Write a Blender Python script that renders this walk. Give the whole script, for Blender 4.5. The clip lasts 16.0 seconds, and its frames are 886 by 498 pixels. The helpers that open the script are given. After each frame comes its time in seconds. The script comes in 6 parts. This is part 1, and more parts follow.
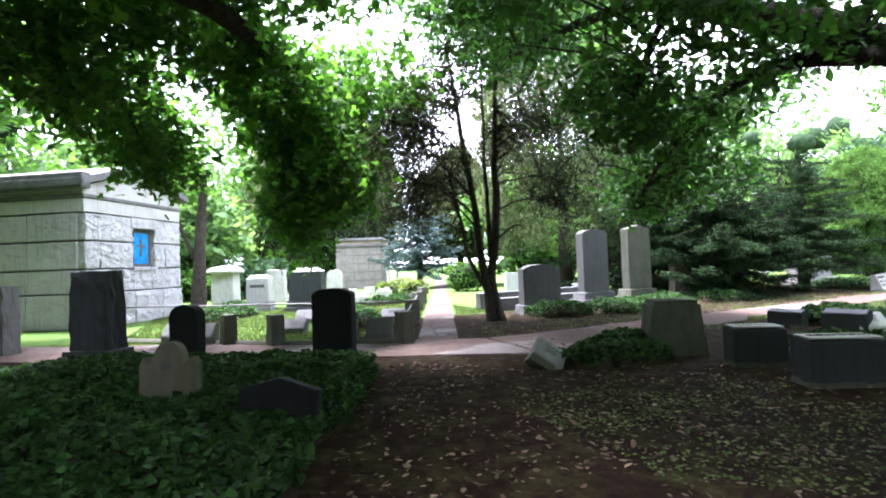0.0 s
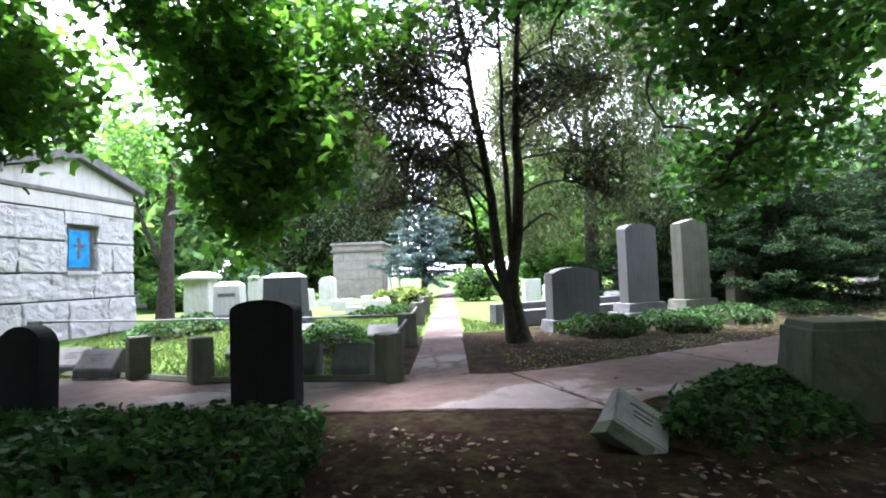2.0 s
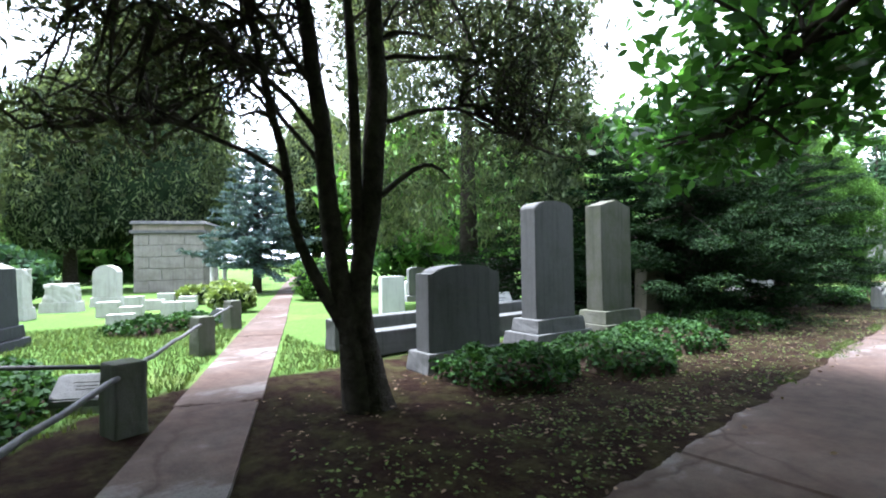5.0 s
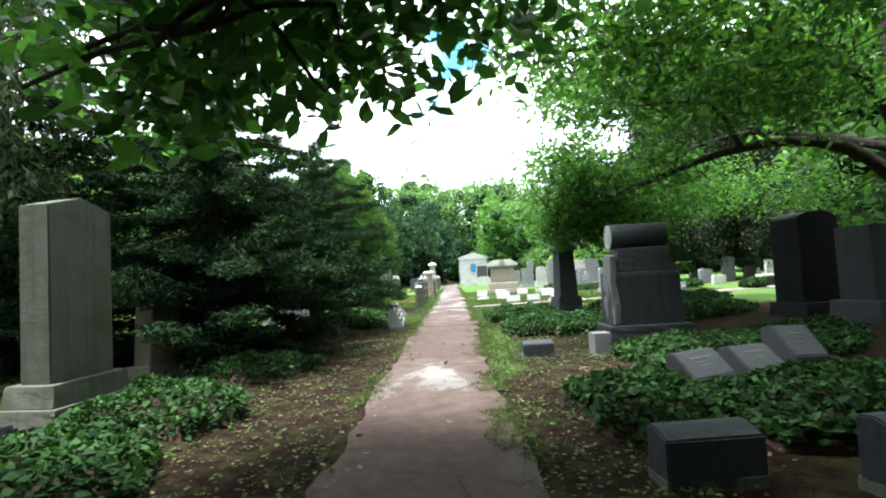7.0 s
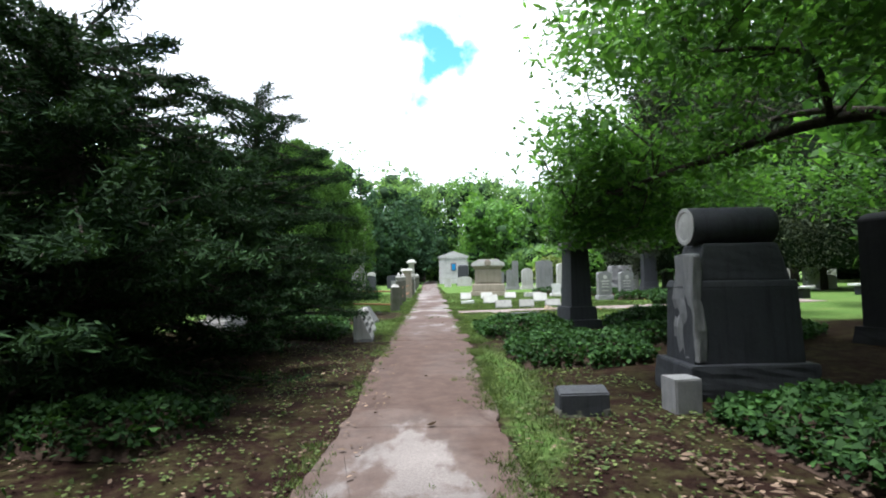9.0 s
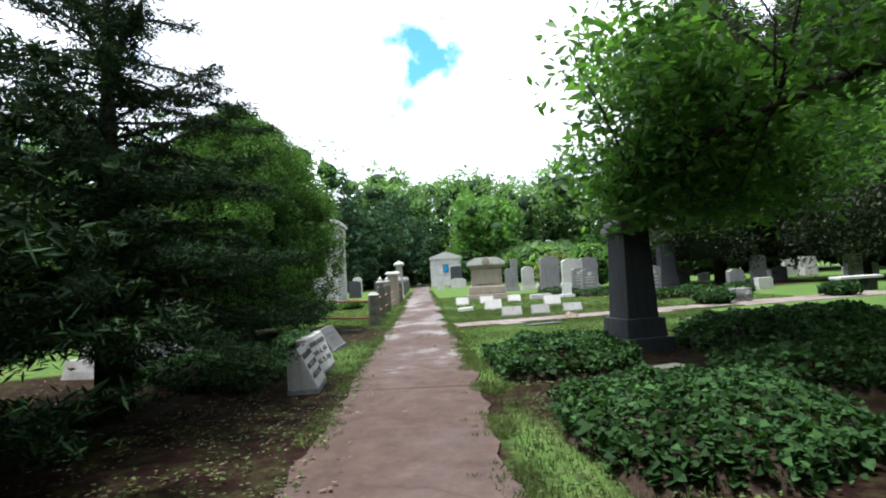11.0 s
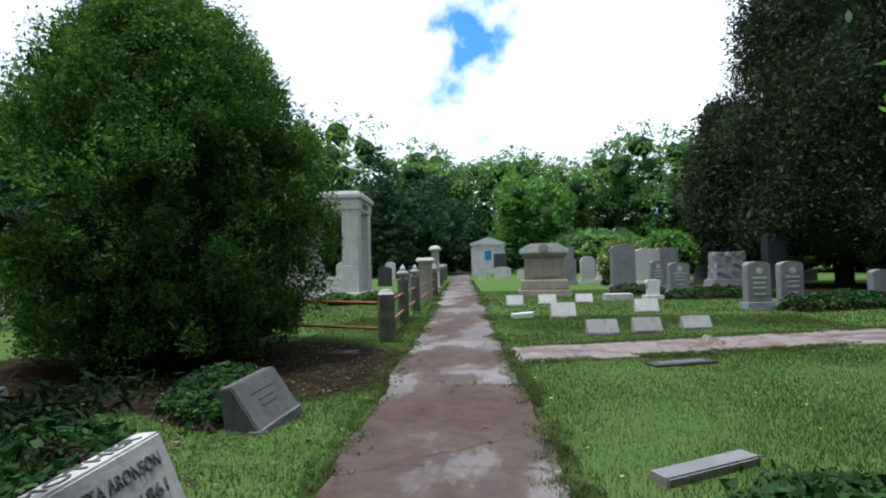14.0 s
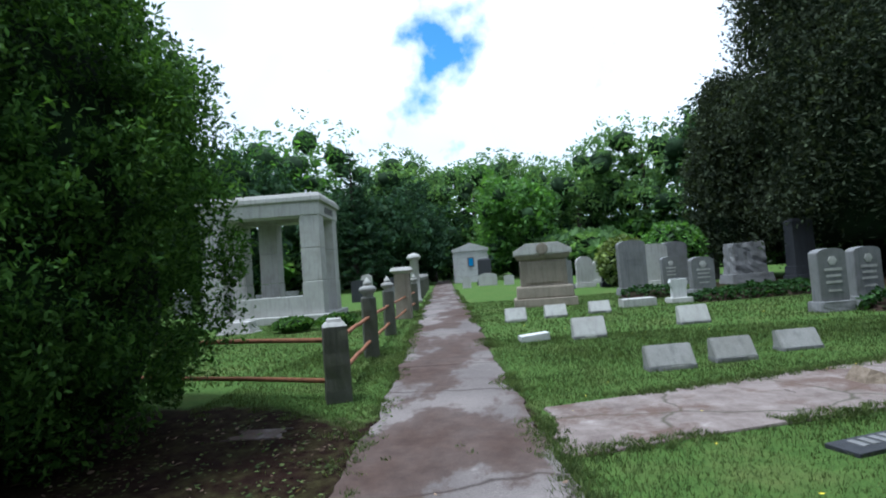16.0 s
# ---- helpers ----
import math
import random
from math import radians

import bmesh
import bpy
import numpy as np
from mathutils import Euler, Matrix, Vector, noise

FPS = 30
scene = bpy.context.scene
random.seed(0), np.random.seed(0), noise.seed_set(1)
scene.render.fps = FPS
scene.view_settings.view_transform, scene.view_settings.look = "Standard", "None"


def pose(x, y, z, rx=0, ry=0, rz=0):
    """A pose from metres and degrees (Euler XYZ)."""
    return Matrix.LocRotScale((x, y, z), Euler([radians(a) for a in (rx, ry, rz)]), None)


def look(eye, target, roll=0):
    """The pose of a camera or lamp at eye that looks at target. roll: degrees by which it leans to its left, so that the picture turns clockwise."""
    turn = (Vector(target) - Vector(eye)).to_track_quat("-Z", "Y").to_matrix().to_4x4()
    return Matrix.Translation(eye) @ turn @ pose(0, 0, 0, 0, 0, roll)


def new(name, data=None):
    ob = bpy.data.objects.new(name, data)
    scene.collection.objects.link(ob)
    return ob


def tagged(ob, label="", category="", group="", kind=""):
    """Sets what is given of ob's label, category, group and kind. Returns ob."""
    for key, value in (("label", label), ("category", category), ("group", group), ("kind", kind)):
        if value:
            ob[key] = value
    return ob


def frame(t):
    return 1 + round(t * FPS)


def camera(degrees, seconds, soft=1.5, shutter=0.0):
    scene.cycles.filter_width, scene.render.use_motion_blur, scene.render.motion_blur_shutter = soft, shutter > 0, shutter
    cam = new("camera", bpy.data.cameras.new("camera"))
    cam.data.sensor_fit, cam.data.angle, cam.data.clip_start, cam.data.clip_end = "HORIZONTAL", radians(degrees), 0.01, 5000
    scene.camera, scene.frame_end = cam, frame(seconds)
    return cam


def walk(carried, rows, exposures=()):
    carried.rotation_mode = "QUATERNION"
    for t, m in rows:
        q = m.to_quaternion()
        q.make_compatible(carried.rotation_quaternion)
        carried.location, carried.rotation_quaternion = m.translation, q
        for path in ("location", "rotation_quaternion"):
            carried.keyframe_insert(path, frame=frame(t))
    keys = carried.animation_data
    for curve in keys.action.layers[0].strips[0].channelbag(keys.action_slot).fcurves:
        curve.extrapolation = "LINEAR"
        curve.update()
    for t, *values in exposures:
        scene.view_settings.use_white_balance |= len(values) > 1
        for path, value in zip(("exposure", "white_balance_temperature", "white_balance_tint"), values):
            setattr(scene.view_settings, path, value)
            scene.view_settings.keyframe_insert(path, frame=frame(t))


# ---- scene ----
cam = camera(81.4, 16.0, soft=2.0)
PATH = [
    (0, (7.929, -0.411, 1.346), (6.085, 0.362, 1.408), -2.1),
    (0.5, (7.172, -0.15, 1.289), (5.317, 0.594, 1.363), -1.2),
    (1, (6.499, 0.118, 1.268), (4.639, 0.847, 1.352), -2.0),
    (1.5, (5.816, 0.398, 1.222), (3.939, 1.078, 1.33), -1.3),
    (2, (5.178, 0.789, 1.234), (3.325, 1.534, 1.33), -2.1),
    (2.5, (4.587, 1.145, 1.227), (2.735, 1.893, 1.327), -1.8),
    (3, (3.886, 1.461, 1.211), (2.052, 2.25, 1.338), -1.7),
    (5.5, (1.01, 3.62, 1.36), (-0.364, 5.073, 1.392), -1.9),
    (6, (0.819, 4.258, 1.271), (-0.186, 5.987, 1.326), -4.6),
    (6.5, (0.631, 4.975, 1.271), (0.013, 6.875, 1.346), -3.2),
    (7, (0.487, 5.736, 1.269), (0.298, 7.725, 1.376), -3.2),
    (7.5, (0.406, 6.482, 1.302), (0.32, 8.479, 1.388), -0.9),
    (8, (0.299, 7.256, 1.305), (0.367, 9.251, 1.416), -1.5),
    (8.5, (0.216, 8.025, 1.276), (0.19, 10.022, 1.381), -0.6),
    (8.7, (0.159, 8.304, 1.287), (0.056, 10.299, 1.386), -0.7),
    (11, (-0.106, 12.835, 1.299), (-0.18, 14.831, 1.405), -3.1),
    (11.5, (-0.189, 13.765, 1.299), (-0.383, 15.752, 1.418), -0.6),
    (12, (-0.193, 14.709, 1.324), (-0.349, 16.699, 1.441), -0.9),
    (12.5, (-0.312, 15.583, 1.324), (-0.495, 17.573, 1.422), -1.1),
    (13, (-0.388, 16.525, 1.362), (-0.537, 18.517, 1.46), -1.9),
    (13.5, (-0.498, 17.399, 1.376), (-0.677, 19.39, 1.439), -2.0),
    (14, (-0.558, 18.306, 1.408), (-0.79, 20.292, 1.466), -1.2),
    (14.5, (-0.55, 19.191, 1.358), (-0.735, 21.181, 1.428), -2.5),
    (15, (-0.664, 20.058, 1.365), (-0.834, 22.05, 1.438), -0.7),
    (15.5, (-0.746, 20.966, 1.373), (-0.815, 22.964, 1.445), -1.4),
    (16, (-0.934, 21.751, 1.402), (-1.087, 23.743, 1.492), -4.3),
]
walk(cam, [(t, look(eye, target, roll)) for t, eye, target, roll in PATH],
     [(0, 3.05, 5750, 23), (3, 2.9, 5700, 21), (5.5, 2.3, 5600, 10), (6, 2.2, 5650, 7), (7, 1.8, 6000, 4), (8.5, 1.2, 6000, 9), (11, 0.95, 6000, 11), (13.5, 0.25, 5800, 10), (16, 0.1, 5400, 8)])

# ---- world, sun, exposure ----
SUN_DIR = Vector((-0.22, -0.12, 1.0)).normalized()
world = bpy.data.worlds.new("world")
scene.world = world
world.use_nodes = True
wn, wl = world.node_tree.nodes, world.node_tree.links
wn.clear()
w_out = wn.new("ShaderNodeOutputWorld")
w_bg = wn.new("ShaderNodeBackground")
sky = wn.new("ShaderNodeTexSky")
sky.sky_type = "NISHITA"
sky.sun_disc = False
sky.sun_elevation = math.asin(SUN_DIR.z)
sky.sun_rotation = math.atan2(SUN_DIR.x, SUN_DIR.y)
w_tc = wn.new("ShaderNodeTexCoord")
w_noise = wn.new("ShaderNodeTexNoise")
w_noise.inputs["Scale"].default_value = 3.1
w_noise.inputs["Detail"].default_value = 6
w_noise.inputs["Roughness"].default_value = 0.55
w_ramp = wn.new("ShaderNodeValToRGB")
w_ramp.color_ramp.elements[0].position = 0.335
w_ramp.color_ramp.elements[1].position = 0.42
w_mix = wn.new("ShaderNodeMix")
w_mix.data_type = "RGBA"
w_shade = wn.new("ShaderNodeTexNoise")
w_shade.inputs["Scale"].default_value = 1.7
w_shade.inputs["Detail"].default_value = 4
w_cl = wn.new("ShaderNodeValToRGB")
w_cl.color_ramp.elements[0].position, w_cl.color_ramp.elements[0].color = 0.35, (8.5, 9.3, 10.5, 1)
w_cl.color_ramp.elements[1].position, w_cl.color_ramp.elements[1].color = 0.6, (14.0, 14.3, 14.6, 1)
wl.new(w_tc.outputs["Generated"], w_noise.inputs["Vector"])
wl.new(w_tc.outputs["Generated"], w_shade.inputs["Vector"])
# one ragged gap in the cloud over the far end of the path
w_dot = wn.new("ShaderNodeVectorMath")
w_dot.operation = "DOT_PRODUCT"
w_dot.inputs[1].default_value = (-0.055, 0.902, 0.428)
w_gap = wn.new("ShaderNodeMapRange")
w_gap.inputs["From Min"].default_value, w_gap.inputs["From Max"].default_value = 0.9915, 0.9985
w_gap.inputs["To Min"].default_value, w_gap.inputs["To Max"].default_value = 0.0, 0.15
w_fine = wn.new("ShaderNodeTexNoise")
w_fine.inputs["Scale"].default_value = 9.0
w_fine.inputs["Detail"].default_value = 5
w_sum = wn.new("ShaderNodeMath")
w_sum.operation = "SUBTRACT"
w_bias = wn.new("ShaderNodeMix")
w_bias.data_type = "FLOAT"
w_bias.inputs["Factor"].default_value = 0.55
wl.new(w_tc.outputs["Generated"], w_dot.inputs[0])
wl.new(w_tc.outputs["Generated"], w_fine.inputs["Vector"])
wl.new(w_dot.outputs["Value"], w_gap.inputs["Value"])
wl.new(w_noise.outputs["Fac"], w_bias.inputs["A"])
wl.new(w_fine.outputs["Fac"], w_bias.inputs["B"])
wl.new(w_bias.outputs["Result"], w_sum.inputs[0])
wl.new(w_gap.outputs["Result"], w_sum.inputs[1])
wl.new(w_sum.outputs[0], w_ramp.inputs["Fac"])
wl.new(w_shade.outputs["Fac"], w_cl.inputs["Fac"])
wl.new(w_ramp.outputs["Color"], w_mix.inputs["Factor"])
w_blue = wn.new("ShaderNodeMix")
w_blue.data_type, w_blue.blend_type = "RGBA", "MULTIPLY"
w_blue.inputs["Factor"].default_value = 1.0
w_blue.inputs["B"].default_value = (1.0, 2.0, 2.3, 1)
wl.new(sky.outputs["Color"], w_blue.inputs["A"])
wl.new(w_blue.outputs["Result"], w_mix.inputs["A"])
wl.new(w_cl.outputs["Color"], w_mix.inputs["B"])
wl.new(w_mix.outputs["Result"], w_bg.inputs["Color"])
w_bg.inputs["Strength"].default_value = 0.085
wl.new(w_bg.outputs["Background"], w_out.inputs["Surface"])

sun_data = bpy.data.lights.new("sun", "SUN")
sun_data.energy, sun_data.angle, sun_data.color = 5.0, radians(12), (1.0, 0.97, 0.92)
sun = new("sun", sun_data)
sun.matrix_basis = look(SUN_DIR * 50, (0, 0, 0))

# ---- materials ----


def material(name):
    m = bpy.data.materials.new(name)
    m.use_nodes = True
    m.node_tree.nodes.clear()
    return m, m.node_tree.nodes, m.node_tree.links


def noise_node(nodes, links, scale, detail=5, rough=0.6, vec=None):
    n = nodes.new("ShaderNodeTexNoise")
    n.inputs["Scale"].default_value, n.inputs["Detail"].default_value, n.inputs["Roughness"].default_value = scale, detail, rough
    if vec is not None:
        links.new(vec, n.inputs["Vector"])
    return n.outputs["Fac"]


def ramp_node(nodes, links, fac, stops):
    r = nodes.new("ShaderNodeValToRGB")
    while len(r.color_ramp.elements) < len(stops):
        r.color_ramp.elements.new(0.5)
    for e, (p, c) in zip(r.color_ramp.elements, stops):
        e.position, e.color = p, (*c, 1) if not isinstance(c, (int, float)) else (c, c, c, 1)
    links.new(fac, r.inputs["Fac"])
    return r.outputs["Color"]


def mix_node(nodes, links, fac, a, b, how="MIX"):
    n = nodes.new("ShaderNodeMix")
    n.data_type, n.blend_type = "RGBA", how
    if isinstance(fac, (int, float)):
        n.inputs["Factor"].default_value = fac
    else:
        links.new(fac, n.inputs["Factor"])
    for key, v in (("A", a), ("B", b)):
        if isinstance(v, tuple):
            n.inputs[key].default_value = (*v, 1)
        else:
            links.new(v, n.inputs[key])
    return n.outputs["Result"]


def surface(name, colour, bumps=(), rough=0.85, metal=0.0, translucent=0.0, spec=0.5):
    """colour(nodes, links, pos) gives a colour socket; bumps: (scale, strength, distance)."""
    m, nodes, links = material(name)
    out = nodes.new("ShaderNodeOutputMaterial")
    b = nodes.new("ShaderNodeBsdfPrincipled")
    pos = nodes.new("ShaderNodeNewGeometry").outputs["Position"]
    col = colour(nodes, links, pos)
    links.new(col, b.inputs["Base Color"])
    b.inputs["Roughness"].default_value, b.inputs["Metallic"].default_value = rough, metal
    b.inputs["Specular IOR Level"].default_value = spec
    last = None
    for scale, strength, dist in bumps:
        bump = nodes.new("ShaderNodeBump")
        bump.inputs["Strength"].default_value, bump.inputs["Distance"].default_value = strength, dist
        links.new(noise_node(nodes, links, scale, 6, 0.65, pos), bump.inputs["Height"])
        if last:
            links.new(last, bump.inputs["Normal"])
        last = bump.outputs["Normal"]
    if last:
        links.new(last, b.inputs["Normal"])
    if translucent:
        tr = nodes.new("ShaderNodeBsdfTranslucent")
        warm = mix_node(nodes, links, 1.0, col, (1.45, 1.5, 0.75), "MULTIPLY")
        links.new(warm, tr.inputs["Color"])
        mx = nodes.new("ShaderNodeMixShader")
        mx.inputs["Fac"].default_value = translucent
        links.new(b.outputs["BSDF"], mx.inputs[1])
        links.new(tr.outputs["BSDF"], mx.inputs[2])
        links.new(mx.outputs["Shader"], out.inputs["Surface"])
    else:
        links.new(b.outputs["BSDF"], out.inputs["Surface"])
    return m


def stone(name, base, dark, stain, speck=0.35, rough=0.8, stain_amount=0.5, hewn=0):
    def colour(n, l, pos):
        fine = ramp_node(n, l, noise_node(n, l, 90, 3, 0.8, pos), [(0.32, dark), (0.55, base), (0.75, tuple(min(1, c * 1.35) for c in base))])
        col = mix_node(n, l, speck, base, fine)
        big = ramp_node(n, l, noise_node(n, l, 2.3, 7, 0.7, pos), [(0.45, 0.0), (0.7, 1.0)])
        mul = n.new("ShaderNodeMath")
        mul.operation = "MULTIPLY"
        l.new(big, mul.inputs[0])
        mul.inputs[1].default_value = stain_amount
        col = mix_node(n, l, mul.outputs[0], col, stain)
        streak = n.new("ShaderNodeMapping")
        streak.inputs["Scale"].default_value = (14, 14, 0.9)
        l.new(pos, streak.inputs["Vector"])
        st = ramp_node(n, l, noise_node(n, l, 1.0, 4, 0.6, streak.outputs["Vector"]), [(0.5, 0.0), (0.75, 0.55)])
        col = mix_node(n, l, st, col, dark)
        lich = ramp_node(n, l, noise_node(n, l, 17, 5, 0.75, pos), [(0.6, 0.0), (0.68, 0.6)])
        return mix_node(n, l, lich, col, tuple(0.5 * a + 0.5 * b for a, b in zip(base, stain)))
    return surface(name, colour, [(5, 0.9, 0.09), (22, 0.9, 0.035), (80, 0.6, 0.01)] if hewn else [(7, 0.35, 0.03), (60, 0.35, 0.006)], rough, 0, 0, 0.16)


GRANITE = stone("grey granite", (0.19, 0.19, 0.19), (0.07, 0.07, 0.075), (0.10, 0.10, 0.08))
PALE = stone("pale weathered granite", (0.42, 0.41, 0.385), (0.19, 0.19, 0.18), (0.24, 0.23, 0.20), 0.3)
WHITE = stone("white marble", (0.52, 0.52, 0.505), (0.3, 0.3, 0.295), (0.34, 0.34, 0.32), 0.25)
DARK = stone("dark granite", (0.042, 0.044, 0.05), (0.016, 0.016, 0.019), (0.035, 0.038, 0.034), 0.4, 0.6)
SLATE = stone("weathered dark grey granite", (0.105, 0.105, 0.105), (0.04, 0.04, 0.042), (0.065, 0.067, 0.055), 0.4, 0.9)
BLACK = stone("black granite", (0.009, 0.009, 0.0105), (0.004, 0.004, 0.005), (0.014, 0.015, 0.013), 0.3, 0.75)
SAND = stone("brown sandstone", (0.15, 0.13, 0.10), (0.07, 0.06, 0.045), (0.085, 0.085, 0.06), 0.35, 0.95)
TOMB = stone("weathered tan granite", (0.25, 0.215, 0.17), (0.11, 0.095, 0.075), (0.14, 0.125, 0.10), 0.35, 0.9, 0.7)
MOSSY = stone("mossy granite", (0.10, 0.10, 0.082), (0.035, 0.038, 0.028), (0.06, 0.07, 0.035), 0.4, 0.95, 0.8)
ROCKFACE = stone("rock-faced granite", (0.47, 0.46, 0.46), (0.20, 0.20, 0.205), (0.32, 0.30, 0.285), 0.45, 0.9, 0.5, 1)
WEATHERED = stone("weathered buff granite", (0.25, 0.23, 0.21), (0.1, 0.088, 0.078), (0.14, 0.12, 0.1), 0.4, 0.9, 0.8)
MORTAR = stone("mortar", (0.20, 0.19, 0.18), (0.09, 0.09, 0.085), (0.14, 0.14, 0.12))
MIDGREY = stone("mid grey granite", (0.27, 0.265, 0.25), (0.11, 0.11, 0.105), (0.16, 0.155, 0.13), 0.4, 0.85, 0.6)
CUT = stone("cut letters", (0.10, 0.10, 0.095), (0.05, 0.05, 0.05), (0.08, 0.08, 0.07))


def plain(a, b, scale):
    def colour(n, l, pos):
        return ramp_node(n, l, noise_node(n, l, scale, 5, 0.65, pos), [(0.3, a), (0.7, b)])
    return colour


BARK = surface("bark", plain((0.022, 0.018, 0.016), (0.075, 0.062, 0.052), 9), [(30, 0.9, 0.04), (8, 0.5, 0.05)], 0.95, 0, 0, 0.1)
RUST = surface("rusty iron", plain((0.16, 0.06, 0.03), (0.30, 0.13, 0.06), 14), [(60, 0.4, 0.004)], 0.85, 0.2)
GLASS_BLUE = surface("blue stained glass", plain((0.015, 0.09, 0.27), (0.025, 0.29, 0.62), 5), [(20, 0.3, 0.01)], 0.15)
IRON = surface("dark window frame", plain((0.05, 0.05, 0.055), (0.11, 0.10, 0.10), 9), [], 0.6, 0.3)
ROOF = surface("dark weathered roof stone", plain((0.06, 0.06, 0.06), (0.14, 0.135, 0.13), 4), [(20, 0.5, 0.02)], 0.9)
SOIL = surface("dark soil", plain((0.025, 0.017, 0.013), (0.055, 0.038, 0.029), 11), [(25, 0.8, 0.03)], 0.95, 0, 0, 0.05)
WOOD = surface("weathered stump wood", plain((0.12, 0.09, 0.06), (0.24, 0.19, 0.14), 22), [(30, 0.6, 0.02)], 0.9)


def foliage(name, a, b, translucent=0.35, rough=0.55, spec=0.35):
    def colour(n, l, pos):
        rnd = n.new("ShaderNodeNewGeometry").outputs["Random Per Island"]
        col = ramp_node(n, l, rnd, [(0.0, a), (0.8, b), (1.0, tuple(min(1, c * 1.5) for c in b))])
        big = ramp_node(n, l, noise_node(n, l, 2.2, 3, 0.6, pos), [(0.35, 0.5), (0.65, 1.0)])
        return mix_node(n, l, 1.0, col, big, "MULTIPLY")
    return surface(name, colour, [], rough, 0.0, translucent, 0.1 if rough > 0.65 else spec)


MAPLE = foliage("maple leaves", (0.045, 0.115, 0.022), (0.10, 0.24, 0.04), 0.55)
MAGNOLIA = foliage("broad glossy leaves", (0.035, 0.095, 0.026), (0.08, 0.2, 0.045), 0.5, 0.4)
BROAD = foliage("broadleaf crown", (0.04, 0.1, 0.025), (0.1, 0.22, 0.046), 0.55)
BRIGHT = foliage("bright summer leaves", (0.06, 0.15, 0.03), (0.12, 0.26, 0.05), 0.4)
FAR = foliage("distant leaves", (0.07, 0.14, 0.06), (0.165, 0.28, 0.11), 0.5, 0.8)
FARDARK = foliage("distant dark leaves", (0.024, 0.055, 0.03), (0.05, 0.1, 0.05), 0.25, 0.8)
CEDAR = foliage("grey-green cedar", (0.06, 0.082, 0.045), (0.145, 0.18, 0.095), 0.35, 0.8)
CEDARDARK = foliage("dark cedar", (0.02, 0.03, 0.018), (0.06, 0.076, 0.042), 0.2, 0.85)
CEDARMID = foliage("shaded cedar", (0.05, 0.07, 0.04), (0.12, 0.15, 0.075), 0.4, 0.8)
TWIGGY = foliage("sparse grey foliage", (0.04, 0.05, 0.03), (0.09, 0.1, 0.06), 0.2, 0.85)
YEW = foliage("dark yew needles", (0.0065, 0.017, 0.0075), (0.023, 0.049, 0.017), 0.12, 0.9)
ARBOR = foliage("arborvitae sprays", (0.02, 0.056, 0.014), (0.1, 0.2, 0.04), 0.3, 0.7)
# dark greens for solid cores: the shade inside crowns is in these colours
FARSHADE = foliage("shade inside far trees", (0.02, 0.04, 0.018), (0.035, 0.065, 0.028), 0.0, 0.9)
SHADECORE = foliage("shade inside foliage", (0.008, 0.016, 0.007), (0.016, 0.03, 0.012), 0.0, 0.9)
SPRUCE = foliage("blue spruce needles", (0.05, 0.085, 0.085), (0.11, 0.16, 0.165), 0.15, 0.8)
IVY = foliage("ivy leaves", (0.013, 0.037, 0.012), (0.042, 0.095, 0.026), 0.25, 0.66)
HEDGE = foliage("clipped yellow-green box", (0.10, 0.15, 0.035), (0.20, 0.26, 0.07), 0.25)
GRASS = foliage("grass blades", (0.045, 0.08, 0.024), (0.115, 0.15, 0.052), 0.3, 0.75)
LITTER = foliage("dry fallen leaves", (0.06, 0.037, 0.026), (0.21, 0.15, 0.11), 0.15, 0.8)
FLOWER = foliage("yellow dandelions", (0.7, 0.55, 0.03), (0.85, 0.7, 0.05), 0.1)


def ground_colour(n, l, pos):
    attr = n.new("ShaderNodeAttribute")
    attr.attribute_name = "lawn"
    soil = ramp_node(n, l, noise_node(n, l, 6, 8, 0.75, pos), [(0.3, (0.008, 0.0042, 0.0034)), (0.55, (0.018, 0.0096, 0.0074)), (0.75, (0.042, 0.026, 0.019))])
    moss = ramp_node(n, l, noise_node(n, l, 3.0, 7, 0.75, pos), [(0.46, 0.0), (0.66, 0.5)])
    soil = mix_node(n, l, moss, soil, (0.045, 0.05, 0.016))
    turf = ramp_node(n, l, noise_node(n, l, 9, 8, 0.8, pos), [(0.3, (0.038, 0.072, 0.018)), (0.55, (0.07, 0.125, 0.03)), (0.78, (0.13, 0.16, 0.05))])
    patch = ramp_node(n, l, noise_node(n, l, 0.8, 5, 0.7, pos), [(0.5, 0.0), (0.72, 0.55)])
    turf = mix_node(n, l, patch, turf, (0.13, 0.135, 0.05))
    edge = n.new("ShaderNodeMath")
    edge.operation = "ADD"
    l.new(attr.outputs["Fac"], edge.inputs[0])
    l.new(noise_node(n, l, 5, 6, 0.8, pos), edge.inputs[1])
    half = n.new("ShaderNodeMath")
    half.operation = "MULTIPLY"
    half.inputs[1].default_value = 0.5
    l.new(edge.outputs[0], half.inputs[0])
    fac = ramp_node(n, l, half.outputs[0], [(0.42, 0.0), (0.58, 1.0)])
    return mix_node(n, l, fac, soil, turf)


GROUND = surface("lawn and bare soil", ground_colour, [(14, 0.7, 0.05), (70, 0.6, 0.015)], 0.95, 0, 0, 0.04)


